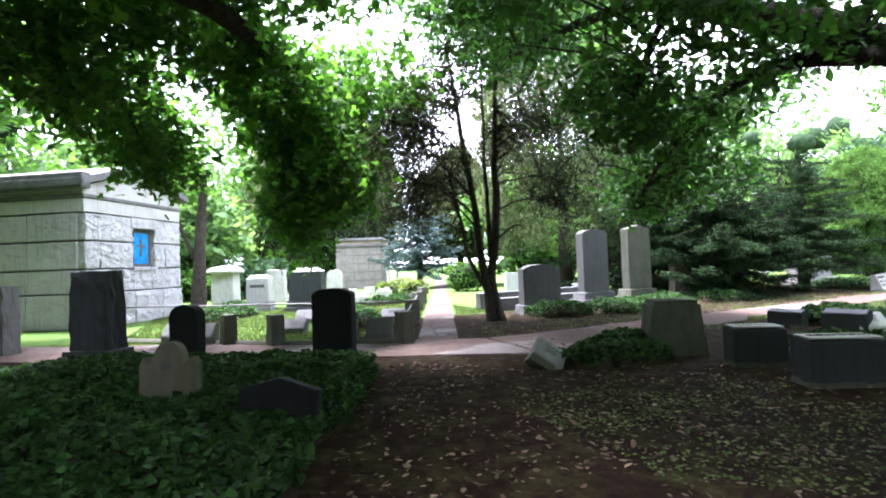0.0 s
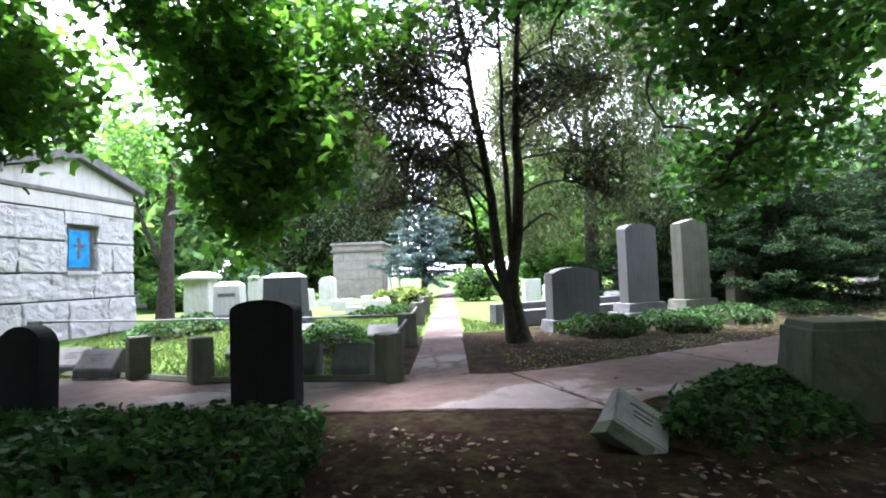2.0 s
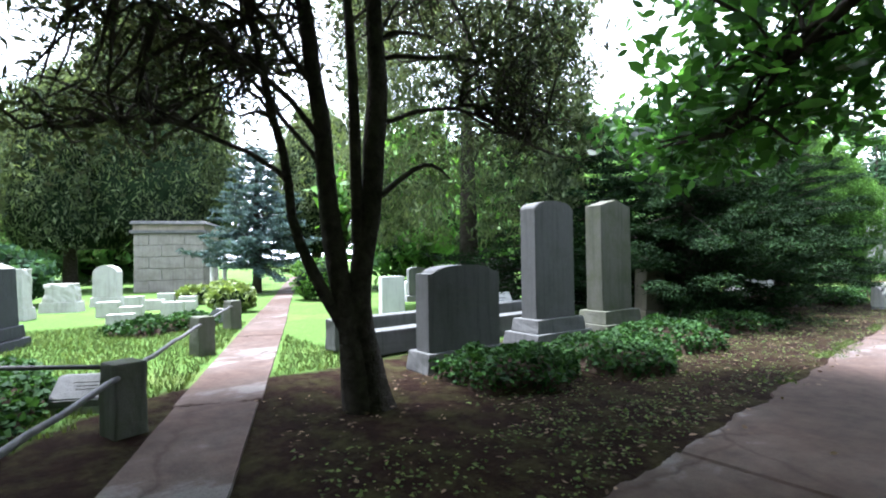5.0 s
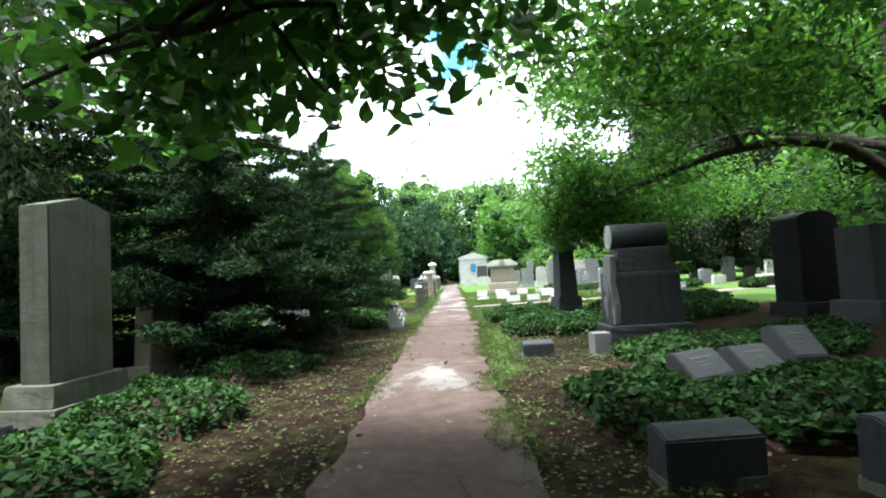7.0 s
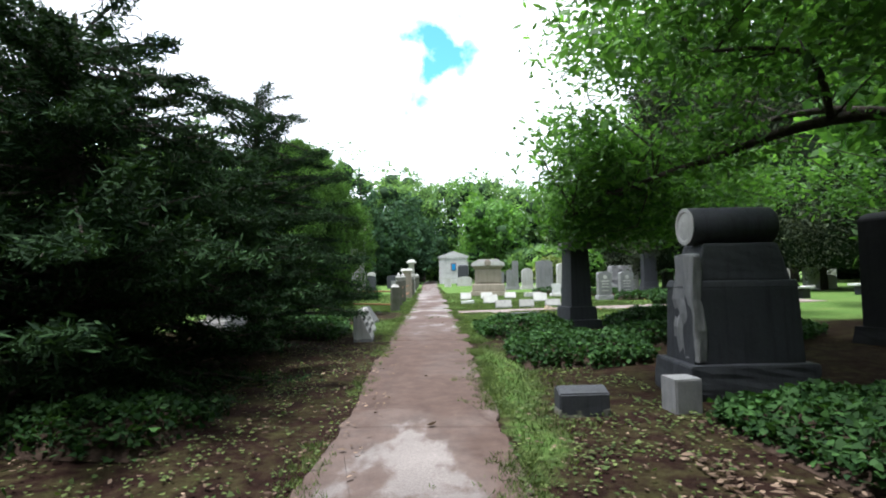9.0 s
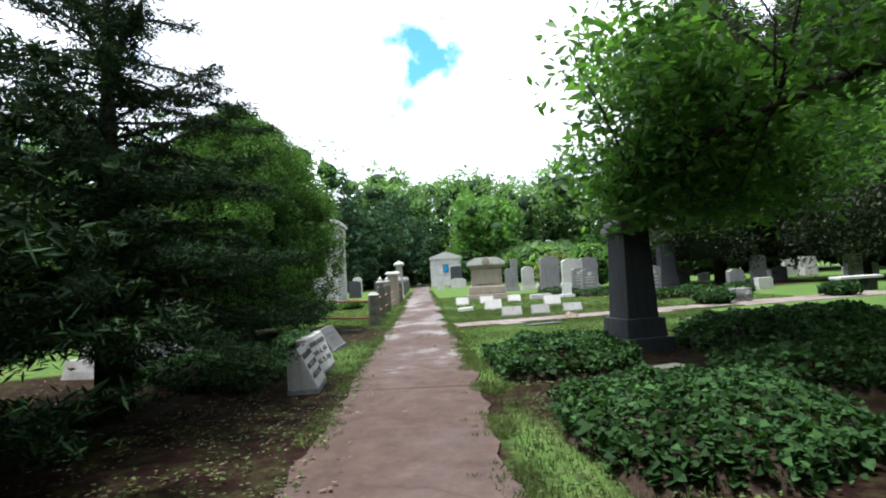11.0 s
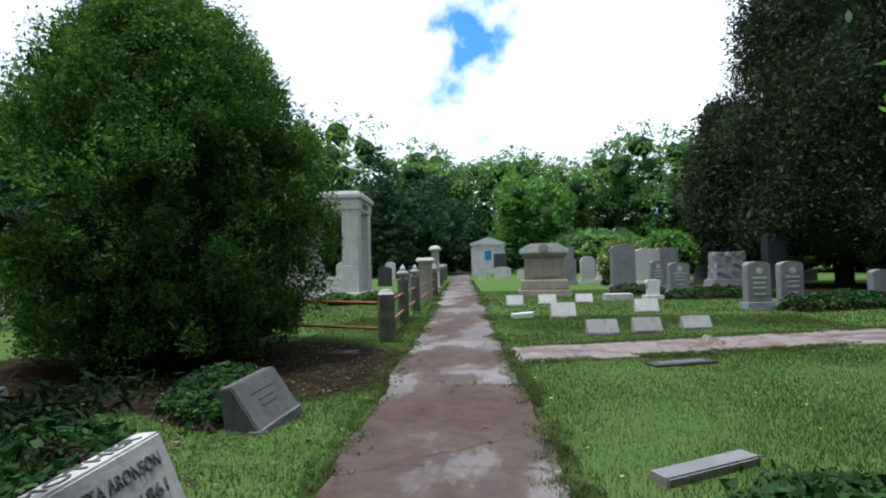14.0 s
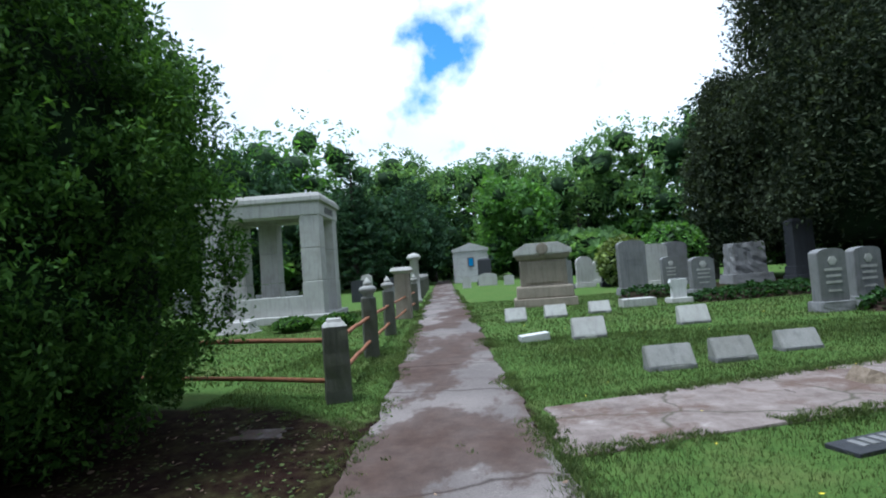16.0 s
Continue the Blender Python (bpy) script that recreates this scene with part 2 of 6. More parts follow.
def cracks(n, l, pos, scale, width):
    """Thin wandering cracks: 1 in the crack, 0 beside it."""
    wob = n.new("ShaderNodeVectorMath")
    wob.operation = "MULTIPLY_ADD"
    wob.inputs[1].default_value = (0.5, 0.5, 0.0)
    t = n.new("ShaderNodeTexNoise")
    t.inputs["Scale"].default_value, t.inputs["Detail"].default_value = 1.7, 7
    l.new(pos, t.inputs["Vector"])
    l.new(t.outputs["Color"], wob.inputs[0])
    l.new(pos, wob.inputs[2])
    v = n.new("ShaderNodeTexVoronoi")
    v.feature = "DISTANCE_TO_EDGE"
    v.inputs["Scale"].default_value = scale
    l.new(wob.outputs[0], v.inputs["Vector"])
    return ramp_node(n, l, v.outputs["Distance"], [(0.0, 0.85), (width, 0.0)])


def slab_colour(n, l, pos):
    tone = ramp_node(n, l, noise_node(n, l, 0.5, 4, 0.6, pos), [(0.35, (0.115, 0.1, 0.095)), (0.65, (0.19, 0.166, 0.156))])
    grit = ramp_node(n, l, noise_node(n, l, 60, 4, 0.8, pos), [(0.3, 0.7), (0.7, 1.2)])
    tone = mix_node(n, l, 1.0, tone, grit, "MULTIPLY")
    worn = ramp_node(n, l, noise_node(n, l, 3.2, 9, 0.8, pos), [(0.58, 0.0), (0.68, 0.5)])
    tone = mix_node(n, l, worn, tone, (0.3, 0.265, 0.25))
    tone = mix_node(n, l, cracks(n, l, pos, 0.42, 0.014), tone, (0.03, 0.022, 0.018))
    # a film of washed-in red-brown soil lying in broad ragged patches
    film = n.new("ShaderNodeMapping")
    film.inputs["Scale"].default_value = (0.62, 0.34, 0.5)
    film.inputs["Location"].default_value = (3.4, 1.3, 0.0)
    l.new(pos, film.inputs["Vector"])
    parts = n.new("ShaderNodeSeparateXYZ")
    l.new(pos, parts.inputs[0])
    more = n.new("ShaderNodeMapRange")
    more.inputs["From Min"].default_value, more.inputs["From Max"].default_value = 9.0, 15.0
    more.inputs["To Min"].default_value, more.inputs["To Max"].default_value = 0.0, 0.045
    l.new(parts.outputs["Y"], more.inputs["Value"])
    less = n.new("ShaderNodeMapRange")
    less.inputs["From Min"].default_value, less.inputs["From Max"].default_value = 20.0, 26.0
    less.inputs["To Min"].default_value, less.inputs["To Max"].default_value = 0.0, -0.09
    l.new(parts.outputs["Y"], less.inputs["Value"])
    drift = n.new("ShaderNodeMath")
    drift.operation = "ADD"
    l.new(more.outputs["Result"], drift.inputs[0])
    l.new(less.outputs["Result"], drift.inputs[1])
    total = n.new("ShaderNodeMath")
    total.operation = "ADD"
    l.new(noise_node(n, l, 1.0, 12, 0.62, film.outputs["Vector"]), total.inputs[0])
    l.new(drift.outputs[0], total.inputs[1])
    soil = ramp_node(n, l, total.outputs[0], [(0.42, 0.0), (0.455, 0.75), (0.56, 0.95)])
    red = ramp_node(n, l, noise_node(n, l, 4, 8, 0.75, pos), [(0.3, (0.04, 0.025, 0.02)), (0.7, (0.085, 0.056, 0.045))])
    tone = mix_node(n, l, soil, tone, red)
    spots = ramp_node(n, l, noise_node(n, l, 5.5, 8, 0.8, pos), [(0.6, 0.0), (0.72, 0.6)])
    return mix_node(n, l, spots, tone, (0.055, 0.038, 0.031))


CONCRETE = surface("worn reddish concrete", slab_colour, [(5, 0.4, 0.02), (50, 0.5, 0.006)], 0.9, 0, 0, 0.12)


def pale_slab_colour(n, l, pos):
    a = ramp_node(n, l, noise_node(n, l, 3, 8, 0.75, pos), [(0.35, (0.12, 0.095, 0.085)), (0.6, (0.22, 0.185, 0.17)), (0.75, (0.36, 0.335, 0.315))])
    a = mix_node(n, l, cracks(n, l, pos, 0.75, 0.02), a, (0.05, 0.05, 0.03))
    dirt = ramp_node(n, l, noise_node(n, l, 1.3, 9, 0.72, pos), [(0.5, 0.0), (0.6, 0.85)])
    return mix_node(n, l, dirt, a, (0.10, 0.066, 0.052))


PALECONCRETE = surface("broken pale concrete", pale_slab_colour, [(6, 0.6, 0.03), (45, 0.5, 0.008)], 0.9, 0, 0, 0.12)

# ---- helpers for things ----
rng = np.random.default_rng(7)


def mesh_of(name, verts, faces, mat, smooth=False):
    me = bpy.data.meshes.new(name)
    me.from_pydata(verts, [], faces)
    me.materials.append(mat)
    if smooth:
        me.polygons.foreach_set("use_smooth", [True] * len(me.polygons))
    me.update()
    return me


def attach(name, me, parent, label=""):
    ob = new(name, me)
    if parent is not None:
        ob.parent = parent
    if label:
        tagged(ob, label)
    return ob


def part(name, bm, mat, parent, label="", smooth=False):
    me = bpy.data.meshes.new(name)
    bmesh.ops.recalc_face_normals(bm, faces=bm.faces)
    bm.to_mesh(me)
    bm.free()
    me.materials.append(mat)
    if smooth:
        me.polygons.foreach_set("use_smooth", [True] * len(me.polygons))
    return attach(name, me, parent, label)


def thing(name, label, category, m, group="", kind=""):
    ob = new(name)
    ob.empty_display_size = 0.2
    ob.matrix_basis = m
    return tagged(ob, label, category, group, kind)


def box(cx, cy, z0, w, d, h, tx=1.0, ty=1.0, bevel=0.012, rough=0.0, cuts=5, seed=0.0, bm=None):
    """A box standing on z0, its top scaled by tx, ty; rough: depth of hewn relief."""
    own = bmesh.new()
    r = bmesh.ops.create_cube(own, size=1)
    for v in r["verts"]:
        top = v.co.z > 0
        v.co = (v.co.x * w * (tx if top else 1), v.co.y * d * (ty if top else 1), (v.co.z + 0.5) * h)
    if bevel:
        bmesh.ops.bevel(own, geom=own.edges[:], offset=min(bevel, 0.2 * min(w, d, h)), segments=2, affect="EDGES", profile=0.6)
    if rough:
        bmesh.ops.subdivide_edges(own, edges=[e for e in own.edges if e.calc_length() > 0.06], cuts=cuts, use_grid_fill=True)
        for v in own.verts:
            p = Vector((v.co.x * 6 + seed, v.co.y * 6 + seed * 2, v.co.z * 6))
            n = noise.noise_vector(p) + 0.5 * noise.noise_vector(p * 2.7)
            keep = 0.0 if v.co.z < 0.004 else 1.0
            v.co += Vector((n.x, n.y, n.z * 0.4 * keep)) * rough
    for v in own.verts:
        v.co += Vector((cx, cy, z0))
    if bm is None:
        return own
    me = bpy.data.meshes.new("tmp")
    own.to_mesh(me)
    own.free()
    bm.from_mesh(me)
    bpy.data.meshes.remove(me)
    return bm


def outline(top, w, h):
    """Front outline of a headstone, from its lower left corner round."""
    a = w / 2
    pts = [(-a, 0)]
    n = 14
    if top == "round":
        pts += [(-a * math.cos(math.pi * i / n), h - a * 0.75 + a * 0.75 * math.sin(math.pi * i / n)) for i in range(n + 1)]
    elif top == "arch":
        pts += [(-a * math.cos(math.pi * i / n), h - a * 0.32 + a * 0.32 * math.sin(math.pi * i / n)) for i in range(n + 1)]
    elif top == "serpentine":
        s = h * 0.07
        pts += [(-a, h - s)] + [(-a + w * i / n, h - s + s * math.sin(math.pi * min(1, max(0, (i - 2) / (n - 4))))) for i in range(1, n)] + [(a, h - s)]
    elif top == "shouldered":
        s, c = h * 0.1, a * 0.82
        pts += [(-a, h - s), (-c, h - s * 0.9)] + [(-c * math.cos(math.pi * i / n), h - s * 0.9 + s * 0.9 * math.sin(math.pi * i / n)) for i in range(1, n)] + [(c, h - s * 0.9), (a, h - s)]
    elif top == "gable":
        pts += [(-a, h - w * 0.14), (0, h), (a, h - w * 0.14)]
    elif top == "gothic":
        r = a * 0.48
        pts += [(-a, h * 0.74), (-a * 0.86, h * 0.82), (-a * 0.7, h * 0.74), (-a * 0.55, h * 0.7)]
        pts += [(-r * math.cos(math.pi * i / n), h - r + r * math.sin(math.pi * i / n)) for i in range(n + 1)]
        pts += [(a * 0.55, h * 0.7), (a * 0.7, h * 0.74), (a * 0.86, h * 0.82), (a, h * 0.74)]
    else:
        pts += [(-a, h), (a, h)]
    pts += [(a, 0)]
    out = []
    for p in pts:
        if not out or (Vector(p) - Vector(out[-1])).length > 1e-4:
            out.append(p)
    return out


def prism(pts, d, z0=0.0, y0=0.0, bevel=0.012):
    bm = bmesh.new()
    f = [bm.verts.new((x, y0 - d / 2, z + z0)) for x, z in pts]
    b = [bm.verts.new((x, y0 + d / 2, z + z0)) for x, z in pts]
    bm.faces.new(f)
    bm.faces.new(b[::-1])
    for i in range(len(pts)):
        j = (i + 1) % len(pts)
        bm.faces.new((f[j], f[i], b[i], b[j]))
    if bevel:
        rim = [e for e in bm.edges if abs(e.verts[0].co.y - e.verts[1].co.y) < 1e-6]
        bmesh.ops.bevel(bm, geom=rim, offset=bevel, segments=2, affect="EDGES")
    return bm


def ring(bm, pts, radii, segs=10, close=True, lump=0.0):
    """A tube along points."""
    rows = []
    pts = [Vector(p) for p in pts]
    for i, p in enumerate(pts):
        t = (pts[min(i + 1, len(pts) - 1)] - pts[max(i - 1, 0)]).normalized()
        u = t.cross(Vector((0.3, 1, 0.2)) if abs(t.z) > 0.8 else Vector((0, 0, 1))).normalized()
        v = t.cross(u)
        row = []
        for k in range(segs):
            a = 2 * math.pi * k / segs
            r = radii[i] * (1 + lump * noise.noise(Vector((p.x * 2 + 3 * math.cos(a), p.y * 2 + 3 * math.sin(a), p.z * 1.3))))
            row.append(bm.verts.new(p + (u * math.cos(a) + v * math.sin(a)) * r))
        rows.append(row)
    for a, b in zip(rows, rows[1:]):
        for k in range(segs):
            bm.faces.new((a[k], a[(k + 1) % segs], b[(k + 1) % segs], b[k]))
    if close:
        bm.faces.new(rows[0][::-1])
        bm.faces.new(rows[-1])
    return bm


def lathe(profile, segs=20):
    bm = bmesh.new()
    rows = [[bm.verts.new((r * math.cos(2 * math.pi * k / segs), r * math.sin(2 * math.pi * k / segs), z)) for k in range(segs)] for r, z in profile]
    for a, b in zip(rows, rows[1:]):
        for k in range(segs):
            bm.faces.new((a[k], a[(k + 1) % segs], b[(k + 1) % segs], b[k]))
    bm.faces.new(rows[0][::-1])
    bm.faces.new(rows[-1])
    return bm


def letters(parent, text, size, m, mat, width=None):
    """Raised writing lying in the XY plane of the pose m, centred."""
    cu = bpy.data.curves.new("inscription", "FONT")
    cu.body, cu.size, cu.extrude, cu.align_x, cu.align_y = text, size, 0.004, "CENTER", "CENTER"
    tmp = bpy.data.objects.new("tmp", cu)
    me = bpy.data.meshes.new_from_object(tmp)
    bpy.data.objects.remove(tmp)
    if width:
        xs = [v.co.x for v in me.vertices]
        k = width / (max(xs) - min(xs))
        me.transform(Matrix.Diagonal((k, 1, 1, 1)))
    me.materials.clear()
    me.materials.append(mat)
    ob = attach("inscription", me, parent)
    ob.matrix_basis = m
    return ob


def bars(parent, rows, m, mat):
    """Writing too far off to read: rows of (centre x, centre y, width, height) in the pose m."""
    for x, y, w, h in rows:
        ob = part("inscription", box(x, y, 0, w, h, 0.006, bevel=0), mat, parent)
        ob.matrix_basis = m
    return ob


FACE = pose(0, 0, 0, 90, 0, 0)  # writing upright on a front that looks along -y


def on_front(y, z, tilt=0.0):
    return pose(0, y, z, 90 - tilt, 0, 0)


def leaf_mesh(name, centres, size, mat, r, flat=0.0, droop=0.0, long=1.0, shape="diamond", spread=0.35):
    """Many leaves in one mesh. flat: how level they lie; long: length over width."""
    c = np.asarray(centres, float)
    n = len(c)
    s = size * (1 + spread * r.standard_normal(n)).clip(0.4, 1.8)
    u = r.standard_normal((n, 3))
    u[:, 2] = u[:, 2] * (1 - flat) - droop
    u /= np.linalg.norm(u, axis=1)[:, None]
    w = r.standard_normal((n, 3))
    w[:, 2] *= 1 - flat
    w -= (w * u).sum(1)[:, None] * u
    w /= np.linalg.norm(w, axis=1)[:, None] + 1e-9
    nn = np.cross(u, w)
    if shape == "maple":
        ang = np.radians([-90, -40, 8, 38, 90, 142, 172, 220])
        rad = np.array([0.35, 0.8, 1.0, 0.5, 1.12, 0.5, 1.0, 0.8])
    elif shape == "ivy":
        ang = np.radians([-90, -28, 32, 90, 148, 208])
        rad = np.array([0.45, 0.9, 0.66, 1.08, 0.66, 0.9])
    elif shape == "oval":
        ang = np.radians([-90, -30, 30, 90, 150, 210])
        rad = np.array([1.0, 0.62, 0.62, 1.0, 0.62, 0.62])
    else:
        ang = np.radians([-90, 0, 90, 180])
        rad = np.array([1.0, 0.5, 1.0, 0.5])
    k = len(ang)
    x, y = np.cos(ang) * rad / long, np.sin(ang) * rad
    bend = -0.25 * np.abs(x) + 0.0 * y
    v = c[:, None, :] + s[:, None, None] * (w[:, None, :] * x[None, :, None] + u[:, None, :] * y[None, :, None] + nn[:, None, :] * bend[None, :, None])
    me = bpy.data.meshes.new(name)
    me.vertices.add(n * k)
    me.vertices.foreach_set("co", v.reshape(-1))
    me.loops.add(n * k)
    me.loops.foreach_set("vertex_index", np.arange(n * k, dtype=np.int32))
    me.polygons.add(n)
    me.polygons.foreach_set("loop_start", np.arange(0, n * k, k, dtype=np.int32))
    me.materials.append(mat)
    me.update(calc_edges=True)
    return me


def blob_points(r, blobs, clump=0.25, per=14, shell=0.55):
    """Leaf centres in clumps within ellipsoids (x, y, z, rx, ry, rz, count)."""
    out = []
    for x, y, z, rx, ry, rz, count in blobs:
        k = max(3, count // per)
        d = r.standard_normal((k, 3))
        d /= np.linalg.norm(d, axis=1)[:, None]
        d *= (shell + (1 - shell) * r.random(k) ** 0.5)[:, None] * (0.85 + 0.3 * r.random(k))[:, None]
        cc = np.array((x, y, z)) + d * (rx, ry, rz)
        pts = np.repeat(cc, per, 0) + r.standard_normal((k * per, 3)) * clump * np.array((1, 1, 0.7))
        out.append(pts)
    return np.concatenate(out)


def bend(stem, parts=4):
    """A stem with more joints, gently crooked."""
    p = [np.array(q, float) for q in stem]
    out = []
    for i in range(len(p) - 1):
        a, b, c, d = p[max(i - 1, 0)], p[i], p[i + 1], p[min(i + 2, len(p) - 1)]
        for k in range(parts):
            f = k / parts
            q = 0.5 * (2 * b + (c - a) * f + (2 * a - 5 * b + 4 * c - d) * f * f + (3 * b - a - 3 * c + d) * f ** 3)
            q[3] = max(0.004, q[3])
            w = noise.noise_vector(Vector(q[:3]) * 1.7) * min(0.09, 0.5 * (0.12 / (q[3] + 0.04)) * 0.09) * (0 if i == 0 and k == 0 else 1)
            out.append((q[0] + w.x, q[1] + w.y, q[2] + w.z, q[3]))
    out.append(tuple(p[-1]))
    return out


def tree(name, label, base, stems, blobs, mat, size, leaf="diamond", per=14, clump=0.25, shell=0.5, twigs=0, flat=0.2, droop=0.1, long=1.0, seed=1, category="tree", group="", bark=None, segs=9, more=1.0, slim=1.0, high=1.0):
    """stems: lists of (x, y, z, radius) relative to the base."""
    r = np.random.default_rng(seed)
    # high scales leaf counts above 6.4 m, mostly unseen crowns added for shade
    blobs = [(*b[:6], int(b[6] * more * (high if b[2] > 6.4 else 1))) for b in blobs]
    t = thing(name, label, category, pose(*base), group)
    bm = bmesh.new()
    for s in stems:
        s = bend(s)
        ring(bm, [p[:3] for p in s], [p[3] * slim for p in s], segs, lump=0.25)
    if twigs:
        tips = [Vector(a[:3]).lerp(Vector(b[:3]), f) for s in stems for a, b in zip(s[1:], s[2:]) for f in (0.0, 0.25, 0.5, 0.75, 1.0)]
        for b in blobs:
            c = Vector(b[:3])
            close = sorted(tips, key=lambda p: (p - c).length)[:9]
            for k in range(twigs):
                near = close[int(r.integers(len(close)))]
                off = Vector(r.standard_normal(3)) * 0.45
                e = c + Vector((off.x * b[3], off.y * b[4], off.z * b[5]))
                mid = near.lerp(e, 0.5) + Vector(r.standard_normal(3)) * 0.12 * (e - near).length
                ring(bm, [near, near.lerp(mid, 0.5) + Vector((0, 0, 0.05)), mid, mid.lerp(e, 0.5) + Vector(r.standard_normal(3)) * 0.06, e], [0.022, 0.017, 0.013, 0.009, 0.004], 5, False)
    part("trunk", bm, bark or BARK, t, smooth=True)
    attach("crown", leaf_mesh("crown", blob_points(r, blobs, clump, per, shell), size, mat, r, flat, droop, long, leaf), t)
    return t


def area_points(r, poly, density):
    """Random points in a polygon of the plan."""
    p = np.array(poly, float)
    lo, hi = p.min(0), p.max(0)
    n = int((hi - lo).prod() * density)
    q = lo + r.random((n, 2)) * (hi - lo)
    inside = np.zeros(n, bool)
    j = len(p) - 1
    for i in range(len(p)):
        a, b = p[i], p[j]
        cross = (a[1] > q[:, 1]) != (b[1] > q[:, 1])
        xs = (b[0] - a[0]) * (q[:, 1] - a[1]) / (b[1] - a[1] + 1e-12) + a[0]
        inside ^= cross & (q[:, 0] < xs)
        j = i
    return q[inside]


def edge_distance(q, poly):
    p = np.array(poly, float)
    d = np.full(len(q), 1e9)
    for i in range(len(p)):
        a, b = p[i], p[(i + 1) % len(p)]
        t = (((q - a) @ (b - a)) / ((b - a) @ (b - a))).clip(0, 1)
        d = np.minimum(d, np.linalg.norm(q - (a + t[:, None] * (b - a)), axis=1))
    return d


def ivy_bed(poly, height, seed, density=520, size=0.05, label="low bed of glossy dark green ivy on bare soil", mat=None):
    """A mound of soil covered with ivy over a polygon of the plan."""
    r = np.random.default_rng(seed)
    cx, cy = np.mean(np.array(poly), 0)
    t = thing("ivy_bed", label, "ivy", pose(cx, cy, 0), "ivy beds", "stuff")
    shift = np.array((cx, cy))
    n = len(poly)
    bm = bmesh.new()
    rows = []
    for k, (s, z) in enumerate(((1.0, 0.0), (0.9, 0.45), (0.62, 0.8), (0.3, 0.85))):
        row = []
        for i in range(n):
            for f in (0, 0.5):
                a, b = Vector(poly[i]), Vector(poly[(i + 1) % n])
                p = a.lerp(b, f) - Vector((cx, cy))
                p *= s * (1 + 0.1 * noise.noise(Vector((p.x * 2, p.y * 2, seed))))
                row.append(bm.verts.new((p.x, p.y, max(-0.01, z * height * 0.75 - 0.01))))
        rows.append(row)
    for a, b in zip(rows, rows[1:]):
        for i in range(2 * n):
            bm.faces.new((a[i], a[(i + 1) % (2 * n)], b[(i + 1) % (2 * n)], b[i]))
    bm.faces.new(rows[-1])
    part("soil", bm, SOIL, t, smooth=True)
    q = area_points(r, poly, density * 2.1)
    d = edge_distance(q, poly)
    reach = 0.4 * max(0.3, d.max())
    lift = np.sqrt((d / reach).clip(0, 1))
    wob = np.array([noise.noise(Vector((x * 3.1, y * 3.1, seed))) for x, y in q])
    z = height * lift * (0.82 + 0.35 * wob) + r.random(len(q)) * 0.05 + 0.015
    rim = q[d < 0.16]
    side = np.column_stack((rim - shift + r.standard_normal(rim.shape) * 0.05, r.random(len(rim)) * height * 0.7))
    pts = np.concatenate((np.column_stack((q - shift, z)), side))
    attach("ivy_leaves", leaf_mesh("ivy_leaves", pts, size * 0.6, mat or IVY, r, 0.55, 0.05, 1.0, "ivy"), t)
    return t

# ---- ground and paths ----
LEFT = [(-9.0, -9.0), (-3.56, -2.54), (-2.3, 0.2), (-1.05, 1.7), (-0.5, 2.7), (-0.3, 4.2), (-0.36, 5.5), (-0.52, 7.0), (-0.74, 9.0), (-0.86, 10.6), (-1.13, 13.9), (-1.3, 16.1), (-1.7, 20.6), (-1.94, 24.1), (-2.1, 27.8), (-2.25, 29.0), (-3.14, 38.8), (-5.7, 69.5), (-9.0, 110.0)]
RIGHT = [(-6.3, -9.0), (-1.49, -2.16), (-0.2, 0.6), (0.8, 1.5), (1.45, 2.7), (1.5, 3.8), (1.4, 4.8), (1.15, 5.8), (0.72, 7.4), (0.57, 9.2), (0.44, 10.5), (0.28, 13.7), (0.21, 16.0), (-0.1, 20.2), (-0.33, 24.0), (-0.65, 27.0), (-0.8, 28.6), (-1.4, 37.5), (-3.4, 62.4), (-6.9, 110.0)]


def edge_x(line, y):
    for (x0, y0), (x1, y1) in zip(line, line[1:]):
        if y0 <= y <= y1:
            return x0 + (x1 - x0) * (y - y0) / (y1 - y0)
    return line[-1][0]


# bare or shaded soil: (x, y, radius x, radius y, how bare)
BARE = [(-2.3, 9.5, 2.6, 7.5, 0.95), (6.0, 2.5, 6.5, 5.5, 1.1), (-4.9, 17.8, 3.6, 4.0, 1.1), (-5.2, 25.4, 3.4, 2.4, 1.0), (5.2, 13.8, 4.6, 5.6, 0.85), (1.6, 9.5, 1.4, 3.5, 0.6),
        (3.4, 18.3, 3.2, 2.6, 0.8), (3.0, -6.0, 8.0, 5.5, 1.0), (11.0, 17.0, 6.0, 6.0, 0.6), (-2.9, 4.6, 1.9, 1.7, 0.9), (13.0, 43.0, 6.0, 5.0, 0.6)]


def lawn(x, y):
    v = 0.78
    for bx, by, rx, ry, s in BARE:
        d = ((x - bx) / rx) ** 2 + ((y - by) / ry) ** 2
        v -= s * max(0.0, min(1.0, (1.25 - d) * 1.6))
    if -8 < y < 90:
        lx, rx_ = edge_x(LEFT, y), edge_x(RIGHT, y)
        d = max(lx - x, x - rx_)
        v -= 0.5 * max(0.0, 1 - max(0.0, d + 0.05) / 0.22)
    return max(-0.3, min(1.0, v + 0.18 * noise.noise(Vector((x * 0.9, y * 0.9, 0)))))


def ground_z(x, y):
    d = max(0.0, 1 - max(abs(x), abs(y - 18)) / 60)
    return -0.012 + 0.022 * d * noise.noise(Vector((x * 0.7, y * 0.7, 5)))


